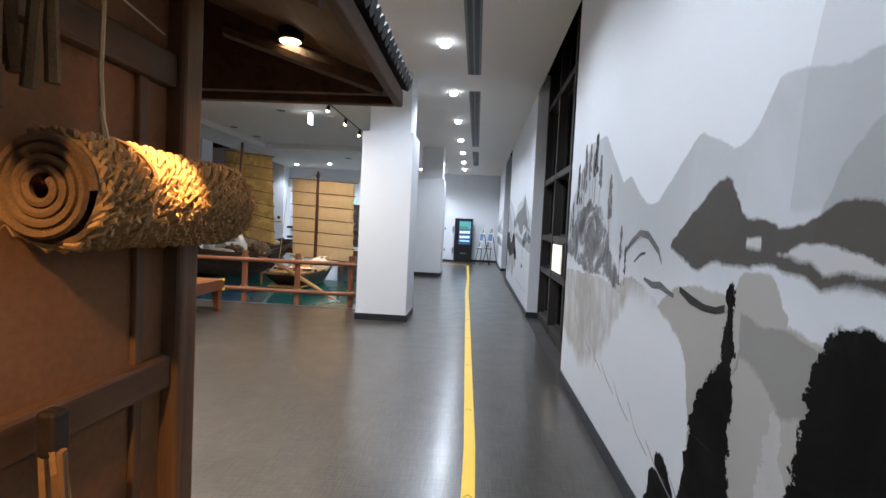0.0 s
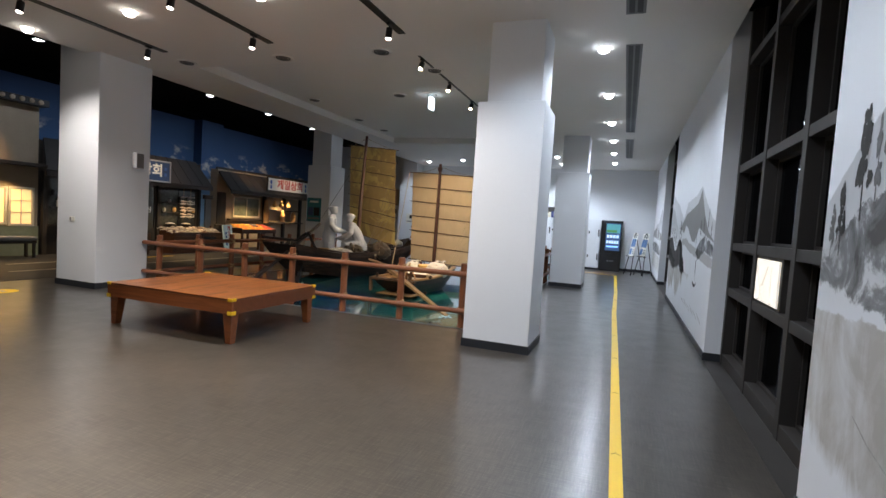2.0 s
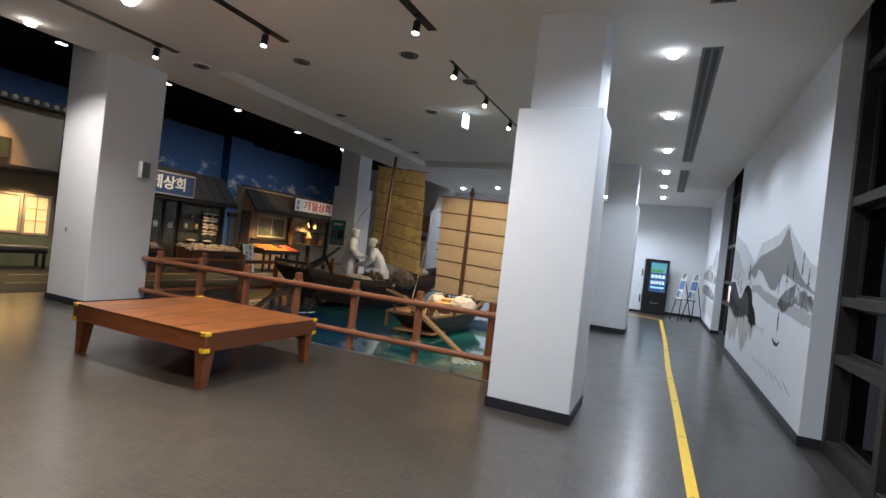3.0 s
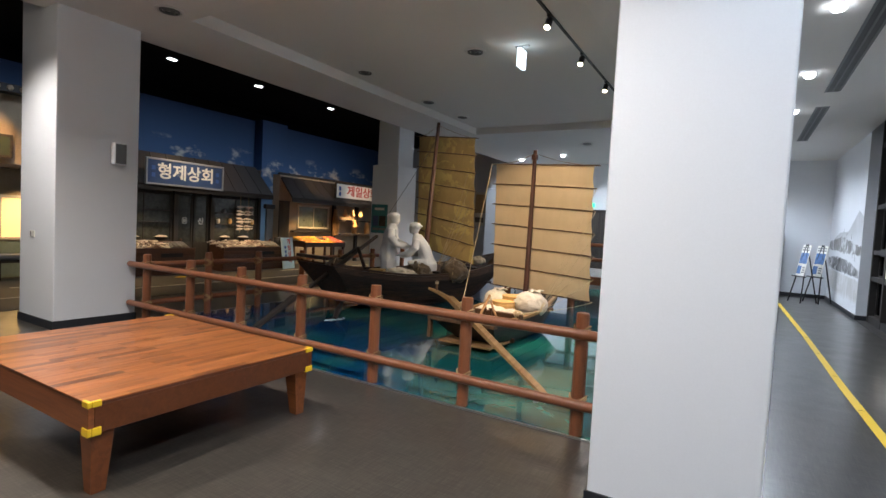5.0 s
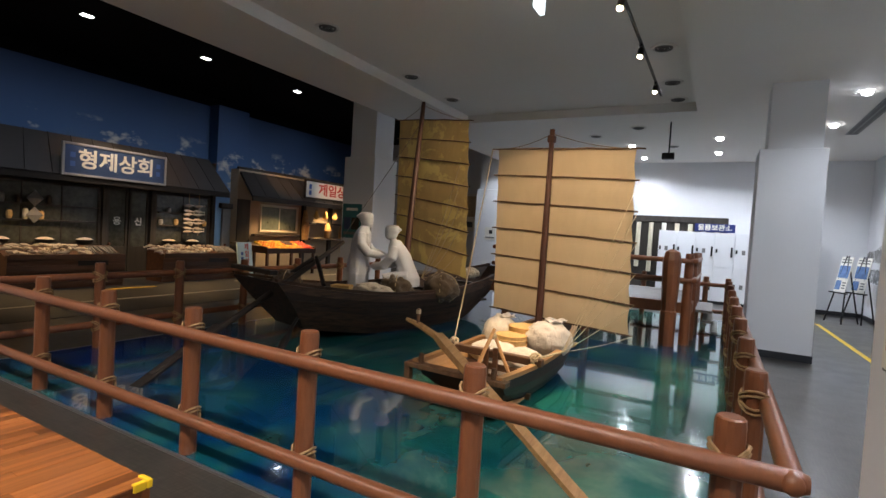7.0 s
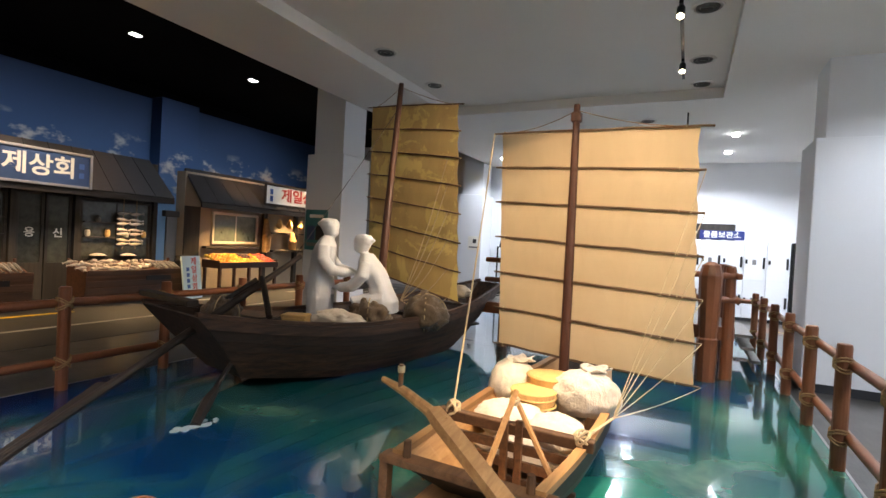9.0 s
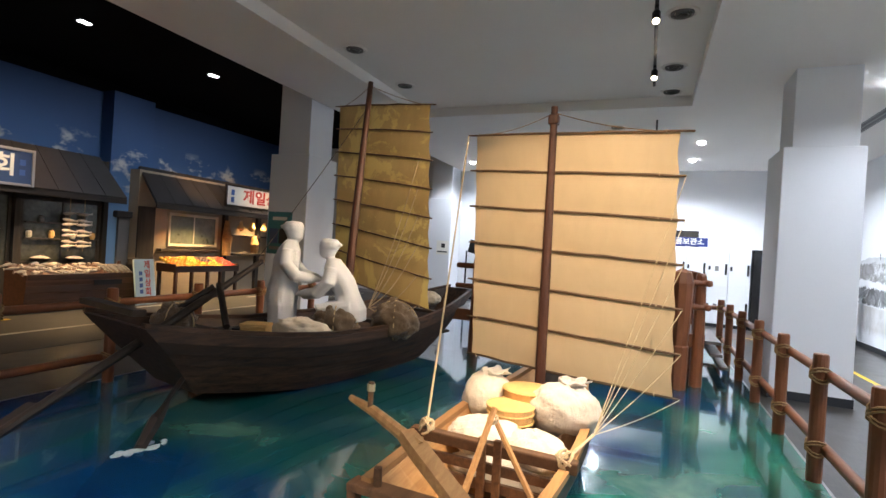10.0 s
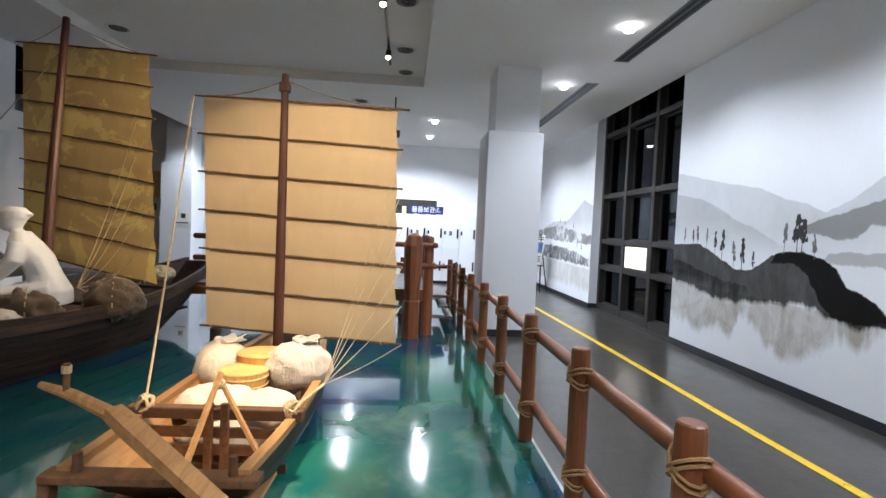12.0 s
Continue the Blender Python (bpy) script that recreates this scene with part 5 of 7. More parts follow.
def figure(name, at, turn, kneel, label):
    """A plain white plaster figure, one mesh: trousers, long jacket, wrapped head, arms held forward."""
    bm = bmesh.new()
    q = random.Random(len(name))

    def add(b):
        me = bpy.data.meshes.new("tmp")
        b.to_mesh(me)
        b.free()
        bm.from_mesh(me)
        bpy.data.meshes.remove(me)

    def loft(rings, sides=26, fold=0.0):
        """Oval rings (x, y, z, half width, half depth), with cloth folds that run up and down."""
        b = bmesh.new()
        rows = []
        for k, (cx, cy, z, rx, ry) in enumerate(rings):
            rows.append([b.verts.new((cx + rx * (1 + fold * math.sin(5 * a + 0.7 * k) + 0.5 * fold * math.sin(9 * a + 1.3 * k)) * math.cos(a), cy + ry * (1 + fold * math.sin(5 * a + 0.7 * k)) * math.sin(a), z)) for a in [math.tau * e / sides for e in range(sides)]])
        for r, t in zip(rows, rows[1:]):
            for e in range(sides):
                b.faces.new((r[e], r[(e + 1) % sides], t[(e + 1) % sides], t[e]))
        b.faces.new(rows[0][::-1])
        b.faces.new(rows[-1])
        add(b)

    hip = 0.26 if kneel else 0.66
    lean = 0.20 if kneel else 0.05
    if kneel:
        for e in (-1, 1):
            add(bar([(e * 0.08, -0.02, hip), (e * 0.15, 0.26, 0.22), (e * 0.13, 0.20, 0.02)], [0.11, 0.085, 0.06], 12))
    else:
        for e in (-1, 1):
            loft([(e * 0.07, 0.0, 0.0, 0.065, 0.08), (e * 0.085, 0.01, 0.22, 0.10, 0.12), (e * 0.085, 0.01, 0.46, 0.11, 0.13), (e * 0.06, 0.0, hip, 0.10, 0.12)], 18, 0.05)
    loft([(0, 0, hip - 0.16, 0.185, 0.155), (0, 0.0, hip - 0.02, 0.178, 0.150), (0, lean * 0.25, hip + 0.14, 0.155, 0.125), (0, lean * 0.6, hip + 0.32, 0.170, 0.130), (0, lean * 0.9, hip + 0.44, 0.175, 0.110), (0, lean, hip + 0.51, 0.11, 0.08), (0, lean + 0.01, hip + 0.55, 0.068, 0.065)], 28, 0.045)
    hy, hz = lean + 0.03 + (0.04 if kneel else 0), hip + 0.66
    loft([(0, lean + 0.01, hip + 0.50, 0.055, 0.055), (0, hy - 0.01, hz - 0.09, 0.05, 0.055)], 14)
    loft([(0, hy + 0.015, hz - 0.115, 0.035, 0.045), (0, hy + 0.012, hz - 0.08, 0.062, 0.078), (0, hy, hz, 0.076, 0.098), (0, hy - 0.01, hz + 0.06, 0.078, 0.098), (0, hy - 0.01, hz + 0.10, 0.060, 0.078), (0, hy - 0.01, hz + 0.122, 0.02, 0.03)], 20)
    loft([(0, hy - 0.008, hz + 0.005, 0.080, 0.100), (0, hy - 0.006, hz + 0.030, 0.085, 0.106), (0, hy - 0.008, hz + 0.075, 0.083, 0.102), (0, hy - 0.01, hz + 0.115, 0.06, 0.075)], 20, 0.03)
    add(blob((0.0, hy - 0.115, hz + 0.05), (0.030, 0.028, 0.025), 3.0, 0.1, -1, 8, 10))
    for e in (-1, 1):
        add(bar([(e * 0.150, lean * 0.9, hip + 0.44), (e * 0.205, lean * 0.8 + 0.02, hip + 0.28), (e * 0.190, lean + 0.10, hip + 0.15), (e * 0.12, lean + 0.24, hip + 0.12), (e * 0.09, lean + 0.30, hip + 0.12)], [0.062, 0.068, 0.072, 0.062, 0.032], 12))
        add(bar([(e * 0.09, lean + 0.29, hip + 0.12), (e * 0.07, lean + 0.36, hip + 0.10)], [0.03, 0.022], 8))
    ob = part(name, bm, PLASTER)
    ob.matrix_basis = pose(*at, 0, 0, turn) @ Matrix.Diagonal((1.12, 1.10, 0.95, 1))
    md = ob.modifiers.new("merge", "REMESH")
    md.mode, md.voxel_size, md.use_smooth_shade = "VOXEL", 0.011, True
    sm = ob.modifiers.new("soften", "SMOOTH")
    sm.iterations = 2
    return tagged(ob, label, "statue", "white figures")


figure("standing_figure", (-5.52, 12.66, 0.33), -62, False, "plain white plaster figure standing in the dark boat")
figure("seated_figure", (-4.78, 12.92, 0.54), 105, True, "plain white plaster figure bending over in the boat")
for at, size, seed, m, lab in (((-5.0, 12.35, 0.56), (0.34, 0.20, 0.13), 7.0, SACK, "white cloth heap on the boat's edge"),
                               ((-4.85, 12.75, 0.62), (0.24, 0.22, 0.20), 8.0, BURLAP, "brown burlap sack tied with rope"),
                               ((-4.42, 13.3, 0.62), (0.26, 0.26, 0.24), 9.0, BURLAP, "large brown burlap sack tied with rope"),
                               ((-4.55, 14.6, 0.78), (0.14, 0.12, 0.10), 9.5, SACK, "small white cloth bundle near the bow"),
                               ((-5.72, 11.45, 0.66), (0.18, 0.18, 0.19), 10.0, BURLAP, "open brown straw sack by the stern")):
    t = thing("boat_sack", lab, "sack", "boat sacks")
    part("cloth", blob(at, size, seed, 0.25, -0.8), m, t, smooth=True)
    if m is BURLAP:
        bm = bmesh.new()
        for a in (0.4, 2.0):
            tube(bm, [(at[0] + size[0] * 0.99 * math.cos(q) * math.cos(a), at[1] + size[1] * 0.99 * math.cos(q) * math.sin(a), at[2] + size[2] * 0.99 * max(-0.8, math.sin(q))) for q in [math.tau * k / 20 for k in range(21)]], 0.007, 5, False)
        part("rope_net", bm, PALEROPE, t)
for x, y in ((-5.43, 11.72), (-5.36, 11.86)):
    t = thing("black_pot", "small black earthenware pot in the boat", "pot", "boat pots", pose(x, y, 0.34))
    part("body", lathe([(0.07, 0), (0.11, 0.10), (0.10, 0.22), (0.08, 0.25), (0.085, 0.27)], 18), DARKMETAL, t)
    part("rim", bar([(0.085 * math.cos(a), 0.085 * math.sin(a), 0.27) for a in [math.tau * k / 16 for k in range(17)]], 0.012, 6), DARKMETAL, t)
for k, z in enumerate((0.33, 0.45, 0.57)):
    t = thing("cane_box", "small square woven cane box stacked in the boat", "box", "cane boxes", pose(-5.13, 11.85, z, 0, 0, 12 + 5 * k))
    part("body", boxes(((-0.12, -0.09, 0), (0.12, 0.09, 0.085)), bevel=0.008), BASKET, t)
    part("lid", boxes(((-0.127, -0.097, 0.085), (0.127, 0.097, 0.118)), bevel=0.008), BASKET, t)

# spotlights on the boats from the track in the tray
spot((-1.82, 10.6, 3.84), (-2.4, 11.1, 0.3), 900, WARM, 30, 0.8, 0.03)
spot((-1.82, 9.3, 3.84), (-2.3, 12.1, 1.5), 430, WARM, 46, 0.8, 0.03)
spot((-1.82, 12.0, 3.84), (-4.8, 13.2, 1.9), 230, WARM, 56, 0.9, 0.03)
spot((-1.82, 13.45, 3.84), (-4.6, 13.4, 2.2), 460, WARM, 50, 0.9, 0.03)
spot((-1.82, 15.1, 3.84), (-1.4, 12.6, 0.0), 360, NEUTRAL, 70, 0.9, 0.03)
# ---- the street of old shop fronts ----
n = Nodes("painted_sky")
_, y, z = n.xyz()
grad = n.ramp(n.math("DIVIDE", z, 4.4), (0.30, (0.17, 0.33, 0.55)), (0.65, (0.040, 0.105, 0.24)), (1.0, (0.014, 0.036, 0.095)))
cl = n.noise(1.35, 6, 0.6, n.put("ShaderNodeVectorMath", n.scaled(1, 1, 1.7), (0, 1.3, 0.4), operation="ADD").outputs[0])
cm = n.math("MULTIPLY", n.ramp(cl, (0.545, 0.0), (0.64, 0.9)), n.ramp(n.math("DIVIDE", z, 4.4), (0.45, 0.0), (0.58, 1.0), (0.74, 0.9), (0.80, 0.0)))
n.set(Base_Color=n.mix(cm, grad, (0.60, 0.56, 0.50)), Roughness=0.75)
SKY = n.m
setting("wall_west", boxes(((SHOPX - 0.2, SOUTH, 0), (SHOPX, END, 4.38))), SKY, "street backdrop wall painted as a blue cloudy sky", "wall")
setting("wall_west_2", boxes(((SHOPX - 0.2, SOUTH, 4.38), (SHOPX - 0.002, END, BLACK))), BLACKPAINT, "black strip above the painted sky", "wall")
setting("wall_west_3", boxes(((SHOPX, 15.25, 0), (SHOPX + 0.35, 16.2, 4.40)), bevel=0.004), SKY, "projecting pier painted with the sky", "wall")
ASPH = surface("dark_street_floor", (0.034, 0.033, 0.032), 0.55, 0.25, 50, 1.5, 0.25)
setting("road", boxes(((SHOPX, SOUTH, 0.0), (-8.4, 21.5, 0.005))), ASPH, "dark street surface in front of the shops", "road")
LINE = surface("worn_line_paint", (0.46, 0.44, 0.38), 0.7, 0.3, 60, 6, 0.1)
setting("road_line", boxes(((-9.55, 8.0, 0.005), (-9.47, 21.0, 0.009))), LINE, "pale painted line along the street", "line")
for y in (8.6, 11.6, 14.6, 17.6):
    setting("road_line", boxes(((-10.72, y, 0.005), (-10.62, y + 1.1, 0.009))), YELLOW if y == 11.6 else LINE, "short painted dash on the street", "line")

OLDWOOD = wood("old_shop_board", (0.018, 0.015, 0.012), (0.062, 0.050, 0.039), 0.75, 2, 0.5, 0.4)
OLDWOOD_Y = wood("old_shop_beam", (0.018, 0.014, 0.011), (0.058, 0.043, 0.032), 0.75, 1, 0.5, 0.4)
STALLWOOD = wood("red_brown_stall_wood", (0.055, 0.022, 0.011), (0.14, 0.058, 0.030), 0.55, 1, 0.7)
SHEETROOF = surface("dark_grey_slate_sheet", (0.028, 0.024, 0.022), 0.6, 0.3, 30, 3, 0.3, 0, (1, 1, 3))
DIMGLASS = surface("dusty_dark_glass", (0.05, 0.052, 0.042), 0.22, 0.7, 9, 2, 0.02)
PLASTERWALL = surface("beige_shop_plaster", (0.34, 0.27, 0.19), 0.85, 0.2, 40, 2, 0.2)
GREENPAINT = surface("worn_green_paint", (0.20, 0.24, 0.17), 0.6, 0.3, 60, 4, 0.2)
CREAM = surface("cream_paint", (0.60, 0.55, 0.42), 0.6, 0.15, 50, 4, 0.1)
WARMPANE = glow("warm_lit_pane", (1.0, 0.72, 0.30), 0.9)
NAVY = surface("navy_sign_board", (0.030, 0.065, 0.16), 0.5, 0.2, 40, 3, 0.05)
SIGNWHITE = surface("sign_white", (0.75, 0.73, 0.66), 0.5, 0.06)
SIGNGREEN = surface("sign_green", (0.035, 0.05, 0.03), 0.5, 0.2)
GOLD = surface("gold_lettering", (0.75, 0.55, 0.10), 0.45, 0.1)
SILVERFRAME = surface("pale_sign_frame", (0.42, 0.42, 0.42), 0.4, 0.1, 80, 5, 0.05, 0.5)
RED = surface("red_lettering", (0.50, 0.04, 0.03), 0.5, 0.1)
BLUE = surface("blue_lettering", (0.05, 0.12, 0.35), 0.5, 0.1)
FISH = surface("dried_fish_skin", (0.52, 0.46, 0.38), 0.35, 0.35, 60, 12, 0.2)
FISHDARK = surface("dark_fish_skin", (0.16, 0.16, 0.16), 0.3, 0.4, 60, 12, 0.2)
FX = -12.30


def shop_roof(t, y0, y1, x_eave, z_eave, x_top, z_top):
    bm = bmesh.new()
    v = [[bm.verts.new(p) for p in ((x_eave, a, z_eave), (x_top, b, z_top))] for a, b in ((y0, y0 + 0.25), (y1, y1 - 0.25))]
    bm.faces.new((v[0][0], v[1][0], v[1][1], v[0][1]))
    e = bmesh.ops.extrude_face_region(bm, geom=bm.faces[:])
    bmesh.ops.translate(bm, vec=(0.03, 0, 0.05), verts=[q for q in e["geom"] if isinstance(q, bmesh.types.BMVert)])
    part("roof", bm, SHEETROOF, t, "dark sloping sheet roof")
    part("eave_board", boxes(((x_eave - 0.01, y0, z_eave - 0.08), (x_eave + 0.03, y1, z_eave + 0.02)), bevel=0.004), OLDWOOD_Y, t)
    k = int((y1 - y0) / 0.42)
    for i in range(1, k):
        f = i / k
        a, b = y0 + (y1 - y0) * f, y0 + 0.25 + (y1 - y0 - 0.5) * f
        part("roof_seam", bar([(x_eave + 0.03, a, z_eave + 0.055), (x_top + 0.03, b, z_top + 0.055)], 0.012, 5), SHEETROOF, t)


def signboard(y0, y1, z0, z1, x, board, frame, label, tilt=0.0):
    t = thing("sign_board", label, "sign", "shop signs")
    part("board", boxes(((x - 0.03, y0, z0), (x, y1, z1))), board, t)
    w = 0.045
    part("frame", boxes(((x - 0.035, y0 - w, z0 - w), (x + 0.02, y0, z1 + w)), ((x - 0.035, y1, z0 - w), (x + 0.02, y1 + w, z1 + w)), ((x - 0.035, y0, z0 - w), (x + 0.02, y1, z0)), ((x - 0.035, y0, z1), (x + 0.02, y1, z1 + w)), bevel=0.006), frame, t)
    return t


def shop_window(t, y0, y1, z0, z1, x, frame, pane, cols=2, rows=1):
    w = part("window", boxes(((x, y0, z0), (x + 0.05, y0 + 0.05, z1)), ((x, y1 - 0.05, z0), (x + 0.05, y1, z1)), ((x, y0 + 0.05, z0), (x + 0.05, y1 - 0.05, z0 + 0.05)), ((x, y0 + 0.05, z1 - 0.05), (x + 0.05, y1 - 0.05, z1)), bevel=0.004), frame, t)
    dy, dz = (y1 - y0 - 0.1) / cols, (z1 - z0 - 0.1) / rows
    for i in range(cols):
        for j in range(rows):
            a, b = y0 + 0.05 + i * dy, z0 + 0.05 + j * dz
            part("pane", boxes(((x + 0.01, a + 0.012, b + 0.012), (x + 0.02, a + dy - 0.012, b + dz - 0.012))), pane, w)
            part("sash_bar", boxes(((x + 0.008, a, b), (x + 0.034, a + 0.012, b + dz)), ((x + 0.008, a + dy - 0.012, b), (x + 0.034, a + dy, b + dz)), ((x + 0.008, a + 0.012, b), (x + 0.034, a + dy - 0.012, b + 0.012)), ((x + 0.008, a + 0.012, b + dz - 0.012), (x + 0.034, a + dy - 0.012, b + dz))), frame, w)


# tailor's shop
s0 = thing("tailor_shop", "old tailor's shop front in beige plaster with a glazed door", "shop front")
part("wall", boxes(((SHOPX, 5.2, 0), (FX, 10.15, 3.75))), PLASTERWALL, s0)
part("lower_wall", boxes(((FX, 8.92, 0), (FX + 0.04, 10.15, 0.72)), bevel=0.004), GREENPAINT, s0)
part("canopy", boxes(((FX, 5.4, 2.16), (FX + 0.45, 10.1, 2.24)), bevel=0.01), OLDWOOD_Y, s0)
part("cornice", boxes(((FX, 5.2, 3.62), (FX + 0.30, 10.2, 3.78)), bevel=0.01), TILE, s0)
for i in range(24):
    part("tile_end", lathe([(0.055, 0), (0.055, 0.03), (0.03, 0.04)], 10, (0, 0, 0)), PLASTERWALL, s0).matrix_basis = pose(FX + 0.30, 5.4 + 0.20 * i, 3.70, 0, 90, 0)
for y0, y1 in ((7.40, 8.10), (8.13, 8.83)):
    d = part("door", boxes(((FX, y0, 0.0), (FX + 0.05, y0 + 0.06, 2.15)), ((FX, y1 - 0.06, 0), (FX + 0.05, y1, 2.15)), ((FX, y0 + 0.06, 2.09), (FX + 0.05, y1 - 0.06, 2.15)), ((FX, y0 + 0.06, 0.0), (FX + 0.05, y1 - 0.06, 0.62)), bevel=0.004), CREAM, s0, "cream glazed sliding door")
    for j in range(3):
        z = 0.62 + j * 0.49
        part("pane", boxes(((FX + 0.012, y0 + 0.06, z + 0.03), (FX + 0.02, y1 - 0.06, z + 0.49))), GREENPAINT, d)
        part("glazing_bar", boxes(((FX + 0.01, y0 + 0.06, z), (FX + 0.045, y1 - 0.06, z + 0.03))), CREAM, d)
    for j, ch in enumerate(("신", "상", "복")):
        text("letter", ch, 0.20, RED if ch == "상" else SIGNWHITE, on(FX + 0.022, (y0 + y1) / 2, 0.88 + j * 0.49, FACE_EAST), d)
shop_window(s0, 8.92, 9.48, 0.75, 1.65, FX, CREAM, WARMPANE, 1, 1)
shop_window(s0, 9.50, 10.05, 0.72, 1.66, FX, CREAM, WARMPANE, 2, 3)
sg = signboard(7.3, 9.08, 2.42, 2.78, FX + 0.09, SIGNGREEN, OLDWOOD_Y, "dark green shop sign with yellow lettering")
text("lettering", "양장점", 0.36, GOLD, on(FX + 0.093, 8.40, 2.60, FACE_EAST), sg)
bt = thing("waiting_bench", "small bench with a grey cushion by the shop wall", "bench", at=pose(-11.85, 9.25, 0.005))
part("cushion", boxes(((-0.18, -0.55, 0.40), (0.18, 0.55, 0.50)), bevel=0.03), surface("grey_cushion", (0.20, 0.20, 0.19), 0.8, 0.15), bt)
part("seat_frame", boxes(((-0.17, -0.53, 0.34), (0.17, 0.53, 0.40)), bevel=0.004), OLDWOOD_Y, bt)
for sx in (-0.14, 0.14):
    for sy in (-0.48, 0.48):
        part("leg", boxes(((sx - 0.025, sy - 0.025, 0), (sx + 0.025, sy + 0.025, 0.34))), OLDWOOD, bt)

# dried-fish shop
s1 = thing("fish_shop", "old dried-fish shop front under a dark sheet roof", "shop front")
part("wall", boxes(((SHOPX, 10.2, 0), (FX - 0.06, 15.2, 2.86))), OLDWOOD, s1)
shop_roof(s1, 10.05, 15.25, -11.85, 2.07, FX - 0.1, 2.88)
for y in (10.3, 12.52, 13.55, 15.12):
    part("post", boxes(((FX - 0.06, y - 0.05, 0), (FX + 0.04, y + 0.05, 2.1)), bevel=0.006), OLDWOOD, s1)
for y0, y1, c in ((10.36, 12.46, 3), (13.61, 15.06, 2)):
    shop_window(s1, y0, y1, 0.72, 1.98, FX - 0.06, OLDWOOD_Y, DIMGLASS, c, 1)
    part("counter_wall", boxes(((FX - 0.06, y0, 0), (FX, y1, 0.72))), OLDWOOD_Y, s1)
for y0, y1, ch in ((12.58, 13.02, "용"), (13.04, 13.48, "신")):
    d = part("door", boxes(((FX - 0.06, y0, 0), (FX - 0.02, y0 + 0.05, 2.0)), ((FX - 0.06, y1 - 0.05, 0), (FX - 0.02, y1, 2.0)), ((FX - 0.06, y0 + 0.05, 1.95), (FX - 0.02, y1 - 0.05, 2.0)), ((FX - 0.06, y0 + 0.05, 0), (FX - 0.02, y1 - 0.05, 0.7))), OLDWOOD, s1)
    part("pane", boxes(((FX - 0.05, y0 + 0.05, 0.7), (FX - 0.042, y1 - 0.05, 1.95))), DIMGLASS, d)
    text("letter", ch, 0.19, SIGNWHITE, on(FX - 0.041, (y0 + y1) / 2, 1.25, FACE_EAST), d)
sg = signboard(11.52, 13.48, 2.15, 2.70, -11.80, NAVY, SILVERFRAME, "framed navy shop sign with white lettering")
text("lettering", "형제상회", 0.40, SIGNWHITE, on(-11.797, 12.50, 2.425, FACE_EAST), sg, 0.006, width=1.45)
for y in (11.66, 13.34):
    for z in (2.34, 2.51):
        part("small_lettering", boxes(((-11.798, y - 0.045, z - 0.05), (-11.794, y + 0.045, z + 0.05))), BLUE, sg)


def fish_body(bm, at, ln, r, d=(0, 1, 0), up=0.0):
    a = Vector(at)
    d = Vector(d).normalized()
    tube(bm, [a + d * ln * f for f in (0, 0.15, 0.45, 0.8, 0.9, 1.0)], [r * k for k in (0.25, 0.8, 1.0, 0.4, 0.3, 0.8)], 6)


def stall(y0, y1, xf, goods, label):
    """A wooden display box on the street with a sloped tray of goods."""
    t = thing("market_stall", label, "market stall", "market stalls")
    xb = xf - 0.55
    bm = bmesh.new()
    prof = [(xb, 0.0), (xf, 0.0), (xf + 0.06, 0.50), (xf + 0.06, 0.56), (xb, 0.76)]
    a = [bm.verts.new((x, y0, z)) for x, z in prof]
    b = [bm.verts.new((x, y1, z)) for x, z in prof]
    bm.faces.new(a)
    bm.faces.new(b[::-1])
    for k in range(5):
        bm.faces.new((a[k], a[(k + 1) % 5], b[(k + 1) % 5], b[k]))
    part("body", bm, STALLWOOD, t)
    for z in (0.12, 0.25, 0.38):
        part("board", boxes(((xf + 0.06 * z / 0.5 + 0.004, y0, z - 0.055), (xf + 0.06 * z / 0.5 + 0.016, y1, z + 0.055)), bevel=0.003), STALLWOOD, t)
    for ya in (y0, y1 - 0.03):
        part("side_rim", boxes(((xb, ya, 0.70), (xb + 0.06, ya + 0.03, 0.82)), ((xf - 0.02, ya, 0.54), (xf + 0.07, ya + 0.03, 0.62)), bevel=0.004), STALLWOOD, t)
    part("front_rim", boxes(((xf + 0.05, y0 + 0.03, 0.54), (xf + 0.08, y1 - 0.03, 0.63)), bevel=0.004), STALLWOOD, t)
    q = random.Random(int(y0 * 10))
    if goods == "fish":
        for k in range(int((y1 - y0) / 0.075)):
            y = y0 + 0.07 + k * 0.073
            grey = (y - y0) / (y1 - y0) > 0.72
            for row in range(1 if grey else 3):
                bm = bmesh.new()
                f = 0.15 + (0.28 * row if not grey else 0.1)
                if grey:
                    fish_body(bm, (xb + 0.12, y, 0.76), 0.42, 0.028, (1, q.uniform(-0.1, 0.1), -0.33))
                else:
                    fish_body(bm, (xb + 0.08 + 0.16 * row, y + q.uniform(-0.03, 0.03), 0.76 - 0.053 * row + q.uniform(0, 0.03)), q.uniform(0.16, 0.24), 0.03, (q.uniform(-0.5, 0.8), q.uniform(-1, 1), -0.1))
                part("fish", bm, FISHDARK if grey else FISH, t)
        part("price_plate", boxes(((xf + 0.082, (y0 + y1) / 2 + 0.1, 0.42), (xf + 0.09, (y0 + y1) / 2 + 0.62, 0.51))), DARKMETAL, t)
    return t


